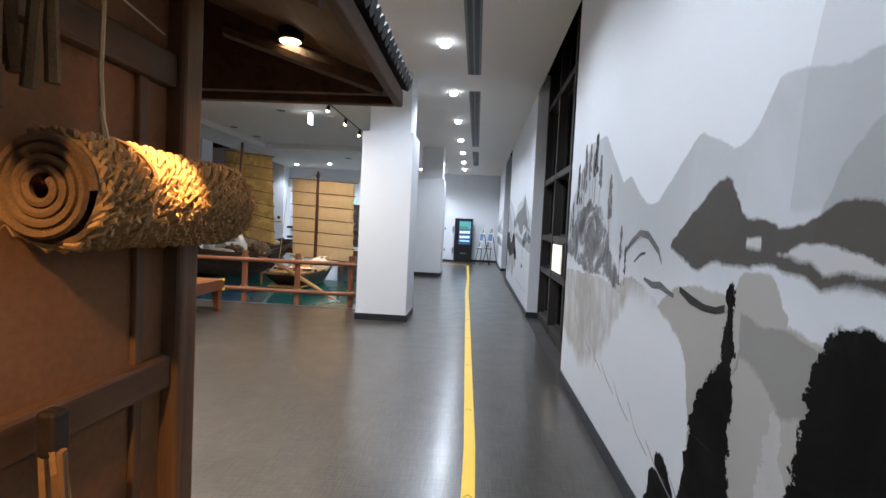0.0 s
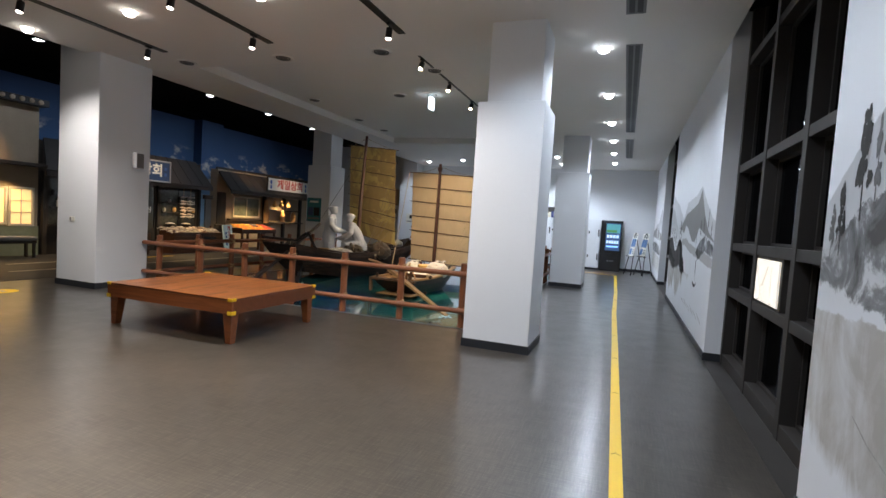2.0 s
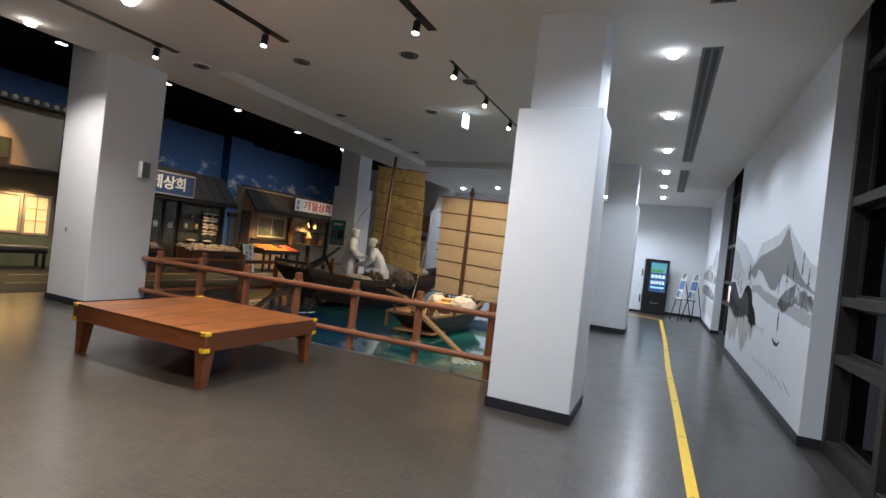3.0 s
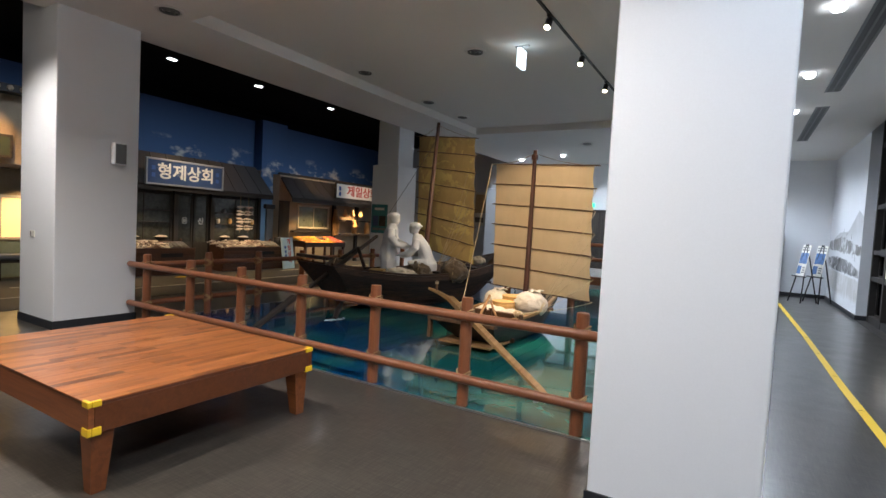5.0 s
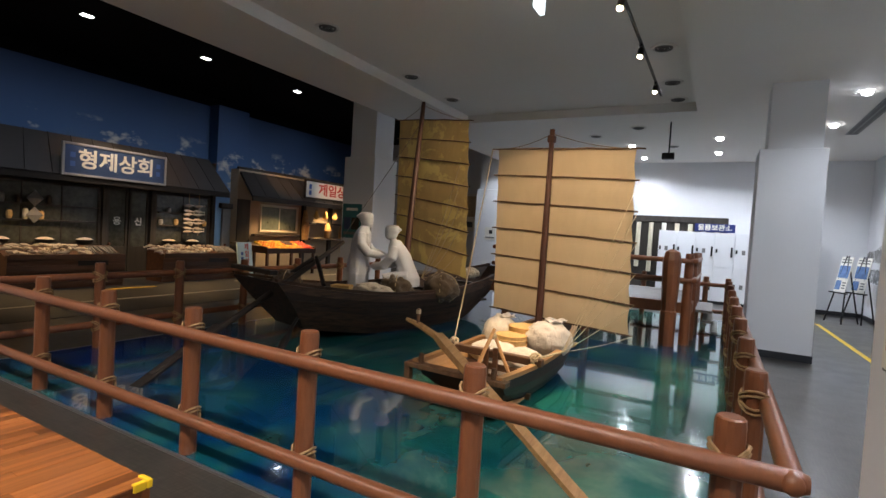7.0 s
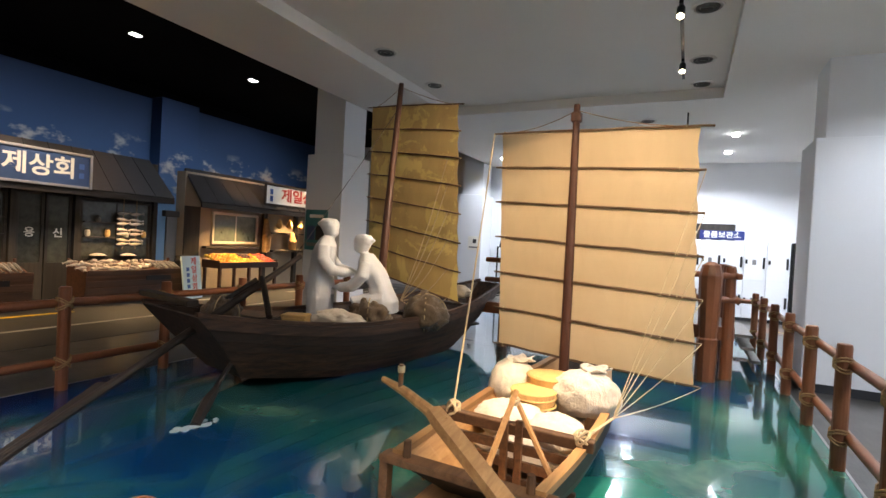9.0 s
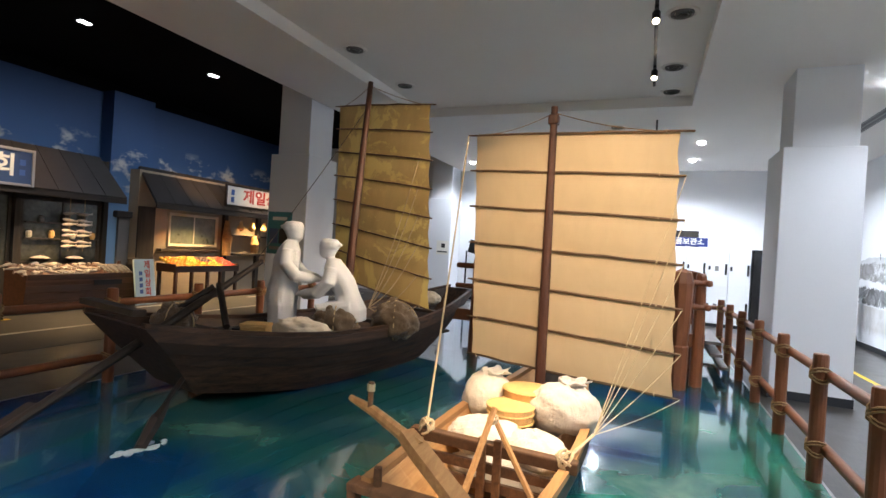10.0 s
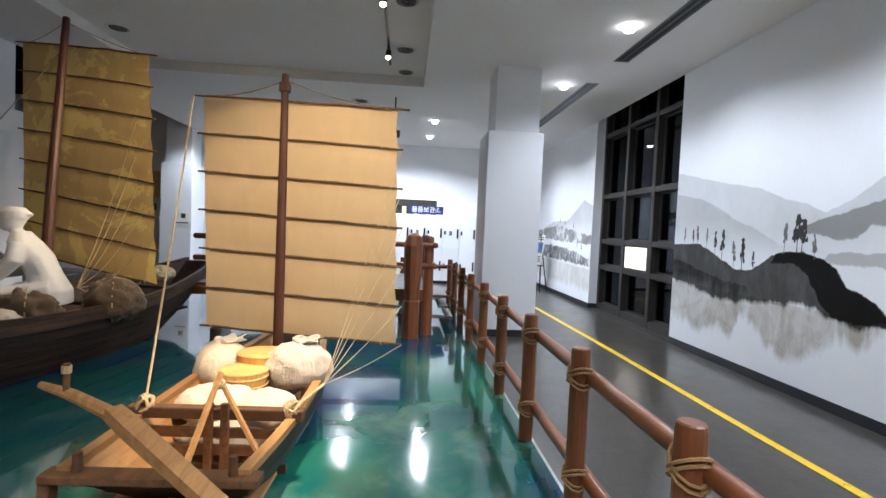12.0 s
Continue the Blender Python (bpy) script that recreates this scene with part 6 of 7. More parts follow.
stall(13.14, 15.10, -11.20, "fish", "wooden street stall with dried and fresh fish laid out")
stall(10.45, 12.35, -11.20, "fish", "wooden street stall with pale fish laid out")
for y in (14.35, 14.62):
    g = thing("fish_string", "string of dried fish hung in the shop front", "dried fish", "hanging fish strings")
    part("cord", bar([(FX + 0.16, y, 2.02), (FX + 0.16, y, 0.98)], 0.006, 5), ROPE, g)
    for k in range(7):
        bm = bmesh.new()
        fish_body(bm, (FX + 0.17, y - 0.13, 1.70 - k * 0.105), 0.26, 0.034, (0.1, 1, 0.1 * (-1) ** k))
        part("fish", bm, FISH, g)
for y in (11.25,):
    g = thing("hanging_ray", "dried fish hung as a diamond in the shop window", "dried fish")
    for z in (1.62, 1.30):
        bm = bmesh.new()
        q = [bm.verts.new(p) for p in ((FX + 0.06, y, z + 0.16), (FX + 0.07, y + 0.14, z), (FX + 0.06, y, z - 0.16), (FX + 0.07, y - 0.14, z), (FX + 0.10, y, z))]
        for a, b in ((0, 1), (1, 2), (2, 3), (3, 0)):
            bm.faces.new((q[a], q[b], q[4]))
        bm.faces.new((q[3], q[2], q[1], q[0]))
        part("fish", bm, FISHDARK, g)
for y in (10.7, 11.4, 12.1, 13.9, 14.5):
    g = thing("goods_basket", "shallow round basket of goods on the shop sill", "basket", "sill baskets", pose(FX + 0.13, y, 0.765))
    part("bowl", lathe([(0.10, 0), (0.16, 0.07), (0.165, 0.08)], 14), OLDWOOD_Y, g)
    part("goods", lathe([(0.15, 0.078), (0.10, 0.11), (0.02, 0.125)], 12), FISH, g)

# fruit shop
s2 = thing("fruit_shop", "old fruit shop front with a lit window under a dark roof", "shop front")
part("wall", boxes(((SHOPX, 15.7, 0), (FX + 0.2, 21.4, 2.80))), PLASTERWALL, s2)
part("side_board", boxes(((FX + 0.2, 15.7, 0), (FX + 0.24, 16.1, 2.0)), bevel=0.004), OLDWOOD, s2)
shop_roof(s2, 15.55, 21.4, -11.35, 2.04, FX, 2.84)
shop_window(s2, 16.45, 17.88, 1.14, 1.92, FX + 0.2, CREAM, surface("window_interior", (0.12, 0.14, 0.10), 0.3, 0.4, 8, 2, 0.05), 2, 1)
part("window_sill", boxes(((FX + 0.2, 16.2, 1.02), (FX + 0.36, 17.9, 1.08)), bevel=0.006), OLDWOOD_Y, s2)
part("counter_wall", boxes(((FX + 0.2, 16.1, 0), (FX + 0.23, 18.0, 1.0)), bevel=0.004), PLASTERWALL, s2)
for y in (18.1, 19.3, 20.4):
    part("post", boxes(((FX + 0.2, y - 0.06, 0), (FX + 0.3, y + 0.06, 2.05)), bevel=0.006), OLDWOOD, s2)
part("shelf", boxes(((FX + 0.2, 18.2, 0.95), (FX + 0.5, 20.3, 1.0)), ((FX + 0.2, 18.2, 1.45), (FX + 0.42, 20.3, 1.49))), OLDWOOD_Y, s2)
sg = signboard(17.50, 20.0, 2.24, 2.70, -11.42, SIGNWHITE, OLDWOOD_Y, "white shop sign with red lettering")
text("lettering", "제일상회", 0.38, RED, on(-11.417, 18.85, 2.47, FACE_EAST), sg, 0.005, width=1.6)
for y in (17.68, 19.85):
    part("small_lettering", boxes(((-11.418, y - 0.05, 2.30), (-11.414, y + 0.05, 2.44)), ((-11.418, y - 0.05, 2.48), (-11.414, y + 0.05, 2.62))), BLUE, sg)
fs = thing("fruit_stand", "wooden stand heaped with oranges and other fruit", "fruit stand")
part("tray", boxes(((-11.75, 15.95, 0.60), (-11.15, 17.75, 0.66)), ((-11.17, 15.95, 0.66), (-11.15, 17.75, 0.74)), ((-11.75, 15.95, 0.66), (-11.17, 15.97, 0.78)), ((-11.75, 17.73, 0.66), (-11.17, 17.75, 0.78))), STALLWOOD, fs)
for y in (16.0, 16.85, 17.7):
    for x in (-11.7, -11.2):
        part("leg", boxes(((x - 0.03, y - 0.03, 0.005), (x + 0.03, y + 0.03, 0.6))), STALLWOOD, fs)
fr_m = [surface("orange_peel", (0.75, 0.25, 0.02), 0.45, 0.15), surface("yellow_fruit_skin", (0.75, 0.48, 0.05), 0.45, 0.15), surface("red_fruit_skin", (0.45, 0.05, 0.03), 0.4, 0.2), surface("dark_fruit_skin", (0.06, 0.03, 0.03), 0.4, 0.2)]
fruit_mesh = []
for m in fr_m:
    b = blob((0, 0, 0), (0.048, 0.048, 0.045), 1.0, 0.04, -1, 7, 10)
    me = bpy.data.meshes.new("fruit")
    b.to_mesh(me)
    b.free()
    me.materials.append(m)
    me.shade_smooth()
    fruit_mesh.append(me)
q = random.Random(8)
for i in range(18):
    for j in range(6):
        y, x = 16.02 + i * 0.098, -11.24 - j * 0.088
        k = 3 if 9 <= i <= 12 and j > 2 else 2 if i > 13 else q.choice((0, 0, 0, 1))
        f = new("fruit", fruit_mesh[k])
        f.parent = fs
        f.matrix_basis = pose(x, y + q.uniform(-0.015, 0.015), 0.705 + 0.032 * j + q.uniform(0, 0.02))
for k, y in enumerate((18.35, 18.75, 19.2)):
    g = thing("hanging_gourd", "dried gourd hung under the shop eave", "gourd", "hanging gourds", pose(-11.75, y, 1.62))
    part("gourd", lathe([(0.02, -0.02), (0.085, 0.03), (0.09, 0.09), (0.045, 0.15), (0.05, 0.19), (0.012, 0.25)], 14), BASKET, g, smooth=True)
    part("cord", bar([(0, 0, 0.24), (0, 0, 0.42)], 0.005, 5), ROPE, g)
for y, z0, z1 in ((18.0, 0.95, 1.85), (19.0, 1.02, 1.5), (19.7, 1.02, 1.45)):
    g = thing("straw_goods", "bound bundle of straw goods by the fruit shop", "straw bundle", "straw goods")
    part("straw_body", bar([(FX + 0.45, y, z0), (FX + 0.45, y, (z0 + z1) / 2), (FX + 0.42, y, z1)], [0.10, 0.12, 0.05], 10), STRAW, g)
    part("binding", bar([(FX + 0.45 + 0.125 * math.cos(a), y + 0.125 * math.sin(a), (z0 + z1) / 2) for a in [math.tau * k / 14 for k in range(15)]], 0.008, 5), ROPE, g)
sb = thing("standing_sign", "pale blue standing shop sign with red and blue lettering", "standing sign", at=pose(-10.95, 15.15, 0.005, 0, -8, 10))
part("board", boxes(((-0.02, -0.25, 0.0), (0.02, 0.25, 0.90)), bevel=0.006), surface("pale_blue_board", (0.50, 0.66, 0.72), 0.55, 0.1), sb)
for j, ch in enumerate("제일상회"):
    text("letter", ch, 0.17, RED, on(0.022, 0.06, 0.78 - j * 0.18, FACE_EAST), sb)
for j in range(4):
    part("small_lettering", boxes(((0.021, -0.15, 0.58 - j * 0.12), (0.024, -0.07, 0.66 - j * 0.12))), BLUE, sb)
part("prop_leg", bar([(-0.02, 0, 0.7), (-0.25, 0, 0.0)], 0.012, 6), OLDWOOD, sb)
jar = thing("black_barrel", "tall black barrel between the two shops", "barrel", at=pose(-11.7, 15.42, 0.005))
part("body", lathe([(0.16, 0), (0.18, 0.3), (0.17, 0.75), (0.14, 0.82)], 18), DARKMETAL, jar)
part("lid", lathe([(0.15, 0.82), (0.15, 0.86), (0.05, 0.88)], 18), OLDWOOD, jar)
hs = thing("grey_house", "small grey painted house behind the alley", "house", at=pose(0, 0, 0))
part("wall", boxes(((SHOPX + 0.36, 15.45, 0.0), (SHOPX + 0.42, 15.95, 1.72))), surface("grey_house_wall", (0.16, 0.17, 0.18), 0.8, 0.2), hs)
part("roof", boxes(((SHOPX + 0.36, 15.35, 1.72), (SHOPX + 0.5, 16.05, 1.86)), bevel=0.02), SHEETROOF, hs)

# lamps in the black ceiling and warm spots on the shops
for x, y in ((-9.95, 8.7), (-9.95, 10.95), (-9.9, 13.05), (-9.85, 15.45), (-9.85, 17.9), (-9.9, 6.3)):
    t = thing("ceiling_lamp", "small white lamp in the black ceiling", "downlight", "black ceiling lamps", pose(x, y, BLACK))
    part("housing", boxes(((-0.07, -0.10, -0.03), (0.07, 0.10, 0)), bevel=0.004), DARKMETAL, t)
    part("lens", boxes(((-0.05, -0.08, -0.036), (0.05, 0.08, -0.0305))), LENS_C, t)
    spot((x, y, BLACK - 0.06), (-12.4, y, 2.2), 85, (0.72, 0.84, 1.0), 100, 0.9, 0.05)
for y, e in ((8.4, 420), (12.2, 36), (13.6, 36), (17.2, 45), (18.8, 60)):
    spot((-11.1, y, 3.6), (-12.3, y, 2.5 if y < 9 else 2.2), e, AMBER, 75, 0.9, 0.03)
for x, y, e in ((-11.5, 14.15, 14), (-11.5, 11.4, 11), (-11.4, 16.9, 26), (-11.6, 18.9, 20), (-11.9, 9.4, 8)):
    spot((x, y, 1.98), (x + 0.05, y, 0.6), e * 10.0, (1.0, 0.66, 0.30), 130, 0.9, 0.03)

spot((-10.5, 12.5, 4.45), (-11.8, 12.5, 2.4), 260, WARM, 46, 0.8, 0.03)
spot((-10.3, 18.7, 4.45), (-11.42, 18.7, 2.4), 200, WARM, 46, 0.8, 0.03)

# goods glimpsed behind the fish shop's panes
q = random.Random(21)
for i in range(16):
    y = 10.5 + i * 0.125 if i < 9 else 13.75 + (i - 9) * 0.19
    h = q.uniform(0.10, 0.22)
    jar_t = thing("shelf_jar", "small dim jar on the fish shop's inner sill", "jar", "shop jars", pose(FX + 0.015, y, 1.22 if i % 2 else 1.52))
    part("body", lathe([(0.035, 0), (0.05, h * 0.3), (0.048, h * 0.8), (0.03, h)], 10), (OLDWOOD_Y, CREAM, FISHDARK, BASKET)[i % 4], jar_t)
    part("lid", lathe([(0.034, h), (0.034, h + 0.015), (0.01, h + 0.02)], 10), OLDWOOD, jar_t)
for a, b in ((10.36, 12.46), (13.61, 15.06)):
    for z in (1.205, 1.505):
        sh = thing("shop_shelf", "narrow dark shelf across the shop window", "shelf", "shop shelves")
        part("board", boxes(((FX - 0.006, a + 0.06, z - 0.012), (FX + 0.065, b - 0.06, z + 0.012)), bevel=0.003), OLDWOOD_Y, sh)
# ---- the north end ----
LOCKER = surface("white_locker_panel", (0.68, 0.70, 0.73), 0.4, 0.04, 60, 2, 0.02)
for i in range(6):
    x = -2.27 + i * 0.462
    t = thing("locker", "white two-tier locker with black door handles", "locker", "locker row", pose(x, 21.8, 0))
    part("plinth", boxes(((0.002, 0.03, 0), (0.46, 0.58, 0.08))), BASE, t)
    part("body", boxes(((0.002, 0.02, 0.08), (0.46, 0.58, 1.90)), bevel=0.003), LOCKER, t)
    for z0, z1 in ((0.09, 0.985), (0.995, 1.89)):
        d = part("door", boxes(((0.006, 0.0, z0), (0.456, 0.019, z1)), bevel=0.003), LOCKER, t)
        part("handle", boxes(((0.38, -0.03, z1 - 0.62), (0.425, -0.0005, z1 - 0.36)), bevel=0.006), DARKMETAL, d, "black handle")
        part("lock", boxes(((0.03, -0.02, z1 - 0.52), (0.075, -0.0005, z1 - 0.42)), bevel=0.004), DARKMETAL, d)
        if i in (0, 2, 4):
            part("number_plate", boxes(((0.17, -0.004, z1 - 0.54), (0.25, -0.0005, z1 - 0.42))), GREYMETAL, d)
ls = thing("locker_sign", "dark blue sign with white lettering above the lockers", "sign", at=pose(0, 0, 0))
part("board", boxes(((-1.39, 21.79, 1.915), (-0.44, 21.82, 2.13)), bevel=0.004), surface("royal_blue_sign", (0.015, 0.03, 0.16), 0.4, 0.1), ls)
text("lettering", "물품보관소", 0.17, SIGNWHITE, on(-0.915, 21.788, 2.022, FACE_SOUTH), ls, 0.002, width=0.80)

kx0, kx1 = 0.52, 1.29
k = thing("kiosk", "tall black information kiosk with a lit touch screen", "kiosk", at=pose(0, 21.78, 0))
part("cabinet", boxes(((kx0, 0.0, 0.0), (kx1, 0.45, 1.90)), bevel=0.012), surface("kiosk_black", (0.010, 0.010, 0.011), 0.2, 0.2, 80, 3, 0.01), k)
scr = part("screen", boxes(((kx0 + 0.18, -0.006, 0.78), (kx1 - 0.07, -0.0005, 1.80))), glow("screen_blue", (0.02, 0.05, 0.12), 1.0), k, "lit dark blue screen")
part("picture", boxes(((kx0 + 0.20, -0.010, 1.44), (kx1 - 0.09, -0.0065, 1.77))), glow("screen_landscape", (0.06, 0.22, 0.24), 1.0), scr)
part("picture_hill", boxes(((kx0 + 0.20, -0.012, 1.46), (kx1 - 0.20, -0.0105, 1.55))), glow("screen_hill", (0.05, 0.16, 0.05), 1.0), scr)
for r, (z, c, h) in enumerate(((1.26, 4, 0.11), (1.05, 5, 0.11), (0.88, 1, 0.06))):
    w = (kx1 - kx0 - 0.32) / c
    for i in range(c):
        part("icon", boxes(((kx0 + 0.21 + i * w + 0.012, -0.010, z - h / 2 + 0.05), (kx0 + 0.21 + (i + 1) * w - 0.012, -0.0065, z + h / 2 + 0.05)), bevel=0.002), glow("screen_icon_%s" % "abc"[r], (0.45, 0.62, 0.8) if r < 2 else (0.25, 0.5, 0.9), 1.2) if i == 0 else bpy.data.materials["screen_icon_%s" % "abc"[r]], scr)
part("badge", boxes(((kx0 + 0.28, -0.004, 0.36), (kx0 + 0.34, -0.0005, 0.42)), ((kx0 + 0.37, -0.004, 0.375), (kx0 + 0.52, -0.0005, 0.405))), GREYMETAL, k)
part("side_lamp", boxes(((kx1 - 0.03, -0.005, 1.2), (kx1 - 0.015, -0.0005, 1.8))), GREYMETAL, k)
setting("doormat", boxes(((-0.1, 19.9, 0.0), (1.15, 20.9, 0.0025))), surface("brown_mat", (0.10, 0.05, 0.03), 0.4, 0.25), "reddish-brown floor patch by the kiosk", "floor patch")


def easel(x, y, turn, label):
    t = thing("easel", label, "easel", "poster easels", pose(x, y, 0, 0, 0, turn))
    for a, b in (((-0.28, -0.12, 0), (-0.03, 0.1, 1.5)), ((0.28, -0.12, 0), (0.03, 0.1, 1.5)), ((0, 0.42, 0), (0, 0.1, 1.48))):
        part("leg", bar([a, b], 0.016, 8), DARKMETAL, t)
    part("ledge", boxes(((-0.26, -0.09, 0.66), (0.26, -0.02, 0.69)), bevel=0.004), DARKMETAL, t)
    m = pose(0, -0.03, 0.69, -10, 0, 0)
    p = part("poster_board", boxes(((-0.18, -0.012, 0), (0.18, 0.0, 0.80)), m=m), SIGNWHITE, t, "white board with blue picture areas")
    part("poster_print", boxes(((-0.16, -0.015, 0.32), (0.16, -0.0125, 0.60)), ((-0.16, -0.015, 0.05), (0.0, -0.0125, 0.26)), m=m), surface("poster_blue", (0.08, 0.16, 0.34), 0.5, 0.5, 12, 6, 0) if "poster_blue" not in bpy.data.materials else bpy.data.materials["poster_blue"], p)
    for z in (0.66, 0.72, 0.20, 0.14, 0.08):
        part("text_bar", boxes(((-0.15 if z > 0.5 else 0.04, -0.015, z), (0.15, -0.0125, z + 0.03)), m=m), INKGREY, p)


easel(1.66, 20.7, -66, "black tripod easel with a blue and white poster")
easel(2.02, 20.95, -60, "black tripod easel with a pale blue poster")

# recess with pale columns in the end wall, and its dark door
sl = thing("slatted_screen", "dark wooden screen with pale upright rolls behind the lockers", "screen", at=pose(0, 0, 0))
part("frame", boxes(((-3.55, 22.30, 2.16), (-0.60, 22.38, 2.32)), ((-3.55, 22.30, 0), (-3.42, 22.38, 2.16)), ((-0.70, 22.30, 0), (-0.60, 22.38, 2.16)), bevel=0.006), OLDWOOD, sl)
part("backing", boxes(((-3.42, 22.36, 0), (-0.70, 22.39, 2.16))), OLDWOOD, sl)
for i in range(8):
    part("upright_roll", bar([(-3.22 + i * 0.34, 22.29, 0.7 + 0.12 * (i % 2)), (-3.22 + i * 0.34, 22.29, 2.12)], 0.062, 12), CREAM if i % 3 else SIGNWHITE, sl)
dd = thing("dark_door", "dark brown wooden double door in the end wall", "door", at=pose(0, 0, 0))
for x0, x1 in ((-4.75, -4.22), (-4.2, -3.67)):
    d = part("leaf", boxes(((x0, 22.34, 0.02), (x1, 22.39, 2.3)), bevel=0.004), OLDWOOD, dd)
    for i in range(4):
        part("plank", boxes(((x0 + 0.03 + i * 0.12, 22.325, 0.1), (x0 + 0.13 + i * 0.12, 22.339, 2.2)), bevel=0.004), OLDWOOD, d)
ex = thing("exit_light", "small green exit light over the end door", "exit sign")
part("panel", boxes(((-4.5, 22.33, 2.38), (-4.1, 22.385, 2.52)), bevel=0.004), glow("exit_green", (0.05, 0.75, 0.35), 1.2), ex)


def poster(x0, x1, y, z0, z1, base, bars, label, extra=None):
    t = thing("wall_poster", label, "poster", "wall posters")
    part("sheet", boxes(((x0, y - 0.012, z0), (x1, y - 0.001, z1)), bevel=0.002), base, t)
    for a, b, c, d, m in bars:
        w, h = x1 - x0, z1 - z0
        part("print", boxes(((x0 + a * w, y - 0.016, z0 + b * h), (x0 + c * w, y - 0.0125, z0 + d * h))), m, t)
    return t


TEAL = surface("teal_poster", (0.02, 0.16, 0.18), 0.45, 0.2, 30, 3, 0)
poster(-7.84, -7.34, 14.98, 1.22, 1.94, TEAL, [(0.2, 0.80, 0.8, 0.88, SIGNWHITE), (0.1, 0.25, 0.45, 0.6, NAVY), (0.5, 0.25, 0.9, 0.6, DARKMETAL), (0.1, 0.1, 0.9, 0.18, GREYMETAL)], "teal information poster on the white column")
poster(-8.75, -8.15, END, 1.55, 2.85, SIGNWHITE, [(0.08, 0.38, 0.92, 0.93, PALEROPE), (0.1, 0.1, 0.7, 0.25, INKGREY)], "framed pale picture on the end wall")
poster(-7.48, -6.92 - 0.18, 21.59, 1.30, 1.70, SIGNWHITE, [(0.4, 0.5, 0.7, 0.8, INK), (0.1, 0.15, 0.9, 0.25, INKGREY)], "white notice with a small black symbol")
tv = thing("wall_screen", "small dark screen on a stand by the end wall", "screen", at=pose(-6.7, 22.0, 0))
part("panel", boxes(((-0.25, -0.02, 1.40), (0.25, 0.02, 1.78)), bevel=0.006, m=pose(0, 0, 0, 0, 12, 0)), DARKMETAL, tv)
part("stand", bar([(0, 0.03, 0), (0, 0.03, 1.45)], 0.025, 8), DARKMETAL, tv)
part("base", boxes(((-0.2, -0.12, 0), (0.2, 0.18, 0.02)), bevel=0.004), DARKMETAL, tv)

# food notice on the near column
t = thing("notice_board", "white framed no-food notice on the column", "notice")
x = -0.37
part("backing", boxes(((x - 0.010, 7.86, 1.20), (x - 0.001, 8.32, 1.59)), bevel=0.002), GREYMETAL, t)
part("sheet", boxes(((x - 0.014, 7.87, 1.21), (x - 0.0105, 8.31, 1.58))), SIGNWHITE, t)
cy, cz = 8.09, 1.465
part("ring", bar([(x - 0.016, cy + 0.085 * math.cos(a), cz + 0.085 * math.sin(a)) for a in [math.tau * k / 28 for k in range(29)]], 0.004, 5), RED, t)
part("cup", boxes(((x - 0.018, cy - 0.045, cz - 0.055), (x - 0.0145, cy - 0.005, cz + 0.03))), INK, t)
part("straw", bar([(x - 0.017, cy - 0.025, cz + 0.03), (x - 0.017, cy - 0.015, cz + 0.065)], 0.003, 5), INK, t)
part("burger", boxes(((x - 0.018, cy + 0.008, cz - 0.05), (x - 0.0145, cy + 0.05, cz - 0.025)), ((x - 0.018, cy + 0.005, cz - 0.018), (x - 0.0145, cy + 0.053, cz - 0.004)), ((x - 0.018, cy + 0.008, cz + 0.003), (x - 0.0145, cy + 0.05, cz + 0.03))), INK, t)
text("lettering", "현재 계신 곳에선", 0.045, INK, on(x - 0.0155, cy, 1.335, FACE_WEST), t, 0.001, width=0.30)
text("red_lettering", "음식물을 드실 수 없습니다", 0.045, RED, on(x - 0.0155, cy, 1.275, FACE_WEST), t, 0.001, width=0.38)

sp = thing("wall_speaker", "small white wall loudspeaker on the column", "loudspeaker")
part("case", boxes(((-6.77, 8.30, 2.06), (-6.67, 8.46, 2.34)), bevel=0.015), LOCKER, sp)
part("grille", boxes(((-6.67, 8.315, 2.075), (-6.662, 8.445, 2.325)), bevel=0.003), GREYMETAL, sp)
sw = thing("wall_switch", "small grey wall switch plate on the column", "switch")
part("plate", boxes(((-7.40, 7.688, 1.09), (-7.28, 7.699, 1.17)), bevel=0.003), SIGNWHITE, sw)
part("rocker", boxes(((-7.38, 7.683, 1.10), (-7.35, 7.6875, 1.16))), GREYMETAL, sw)
st = thing("floor_sticker", "round yellow arrow sticker on the floor", "floor sticker")
part("disc", lathe([(0.20, 0.001), (0.20, 0.003)], 28, (-7.43, 6.75, 0)), YELLOW, st)
part("arrow", boxes(((-7.55, 6.72, 0.0032), (-7.36, 6.78, 0.0042))), LINE, st)

# raised walkway behind the near boat, with its own brown rails
dk = thing("walkway", "raised grey plank walkway on brown posts over the pool", "walkway")
DECK = wood("grey_deck_board", (0.11, 0.10, 0.09), (0.26, 0.24, 0.22), 0.5, 0, 0.5)
for i in range(16):
    part("plank", boxes(((-4.4, 15.0 + i * 0.15, 0.60), (-1.12, 15.142 + i * 0.15, 0.64)), bevel=0.003), DECK, dk)
part("edge_beam", boxes(((-4.4, 14.93, 0.48), (-1.08, 14.99, 0.645)), ((-1.11, 14.99, 0.48), (-1.06, 17.4, 0.645)), bevel=0.006), POST, dk)
for i in range(3):
    part("step", boxes(((-1.05 + 0.0, 15.6, 0.45 - i * 0.16), (-0.80 + i * 0.0, 17.0, 0.49 - i * 0.16)), bevel=0.004) if i == 0 else boxes(((-1.05 + 0.12 * i, 15.6, 0.45 - i * 0.16), (-0.86 + 0.08 * i, 17.0, 0.49 - i * 0.16)), bevel=0.004), DECK, dk)
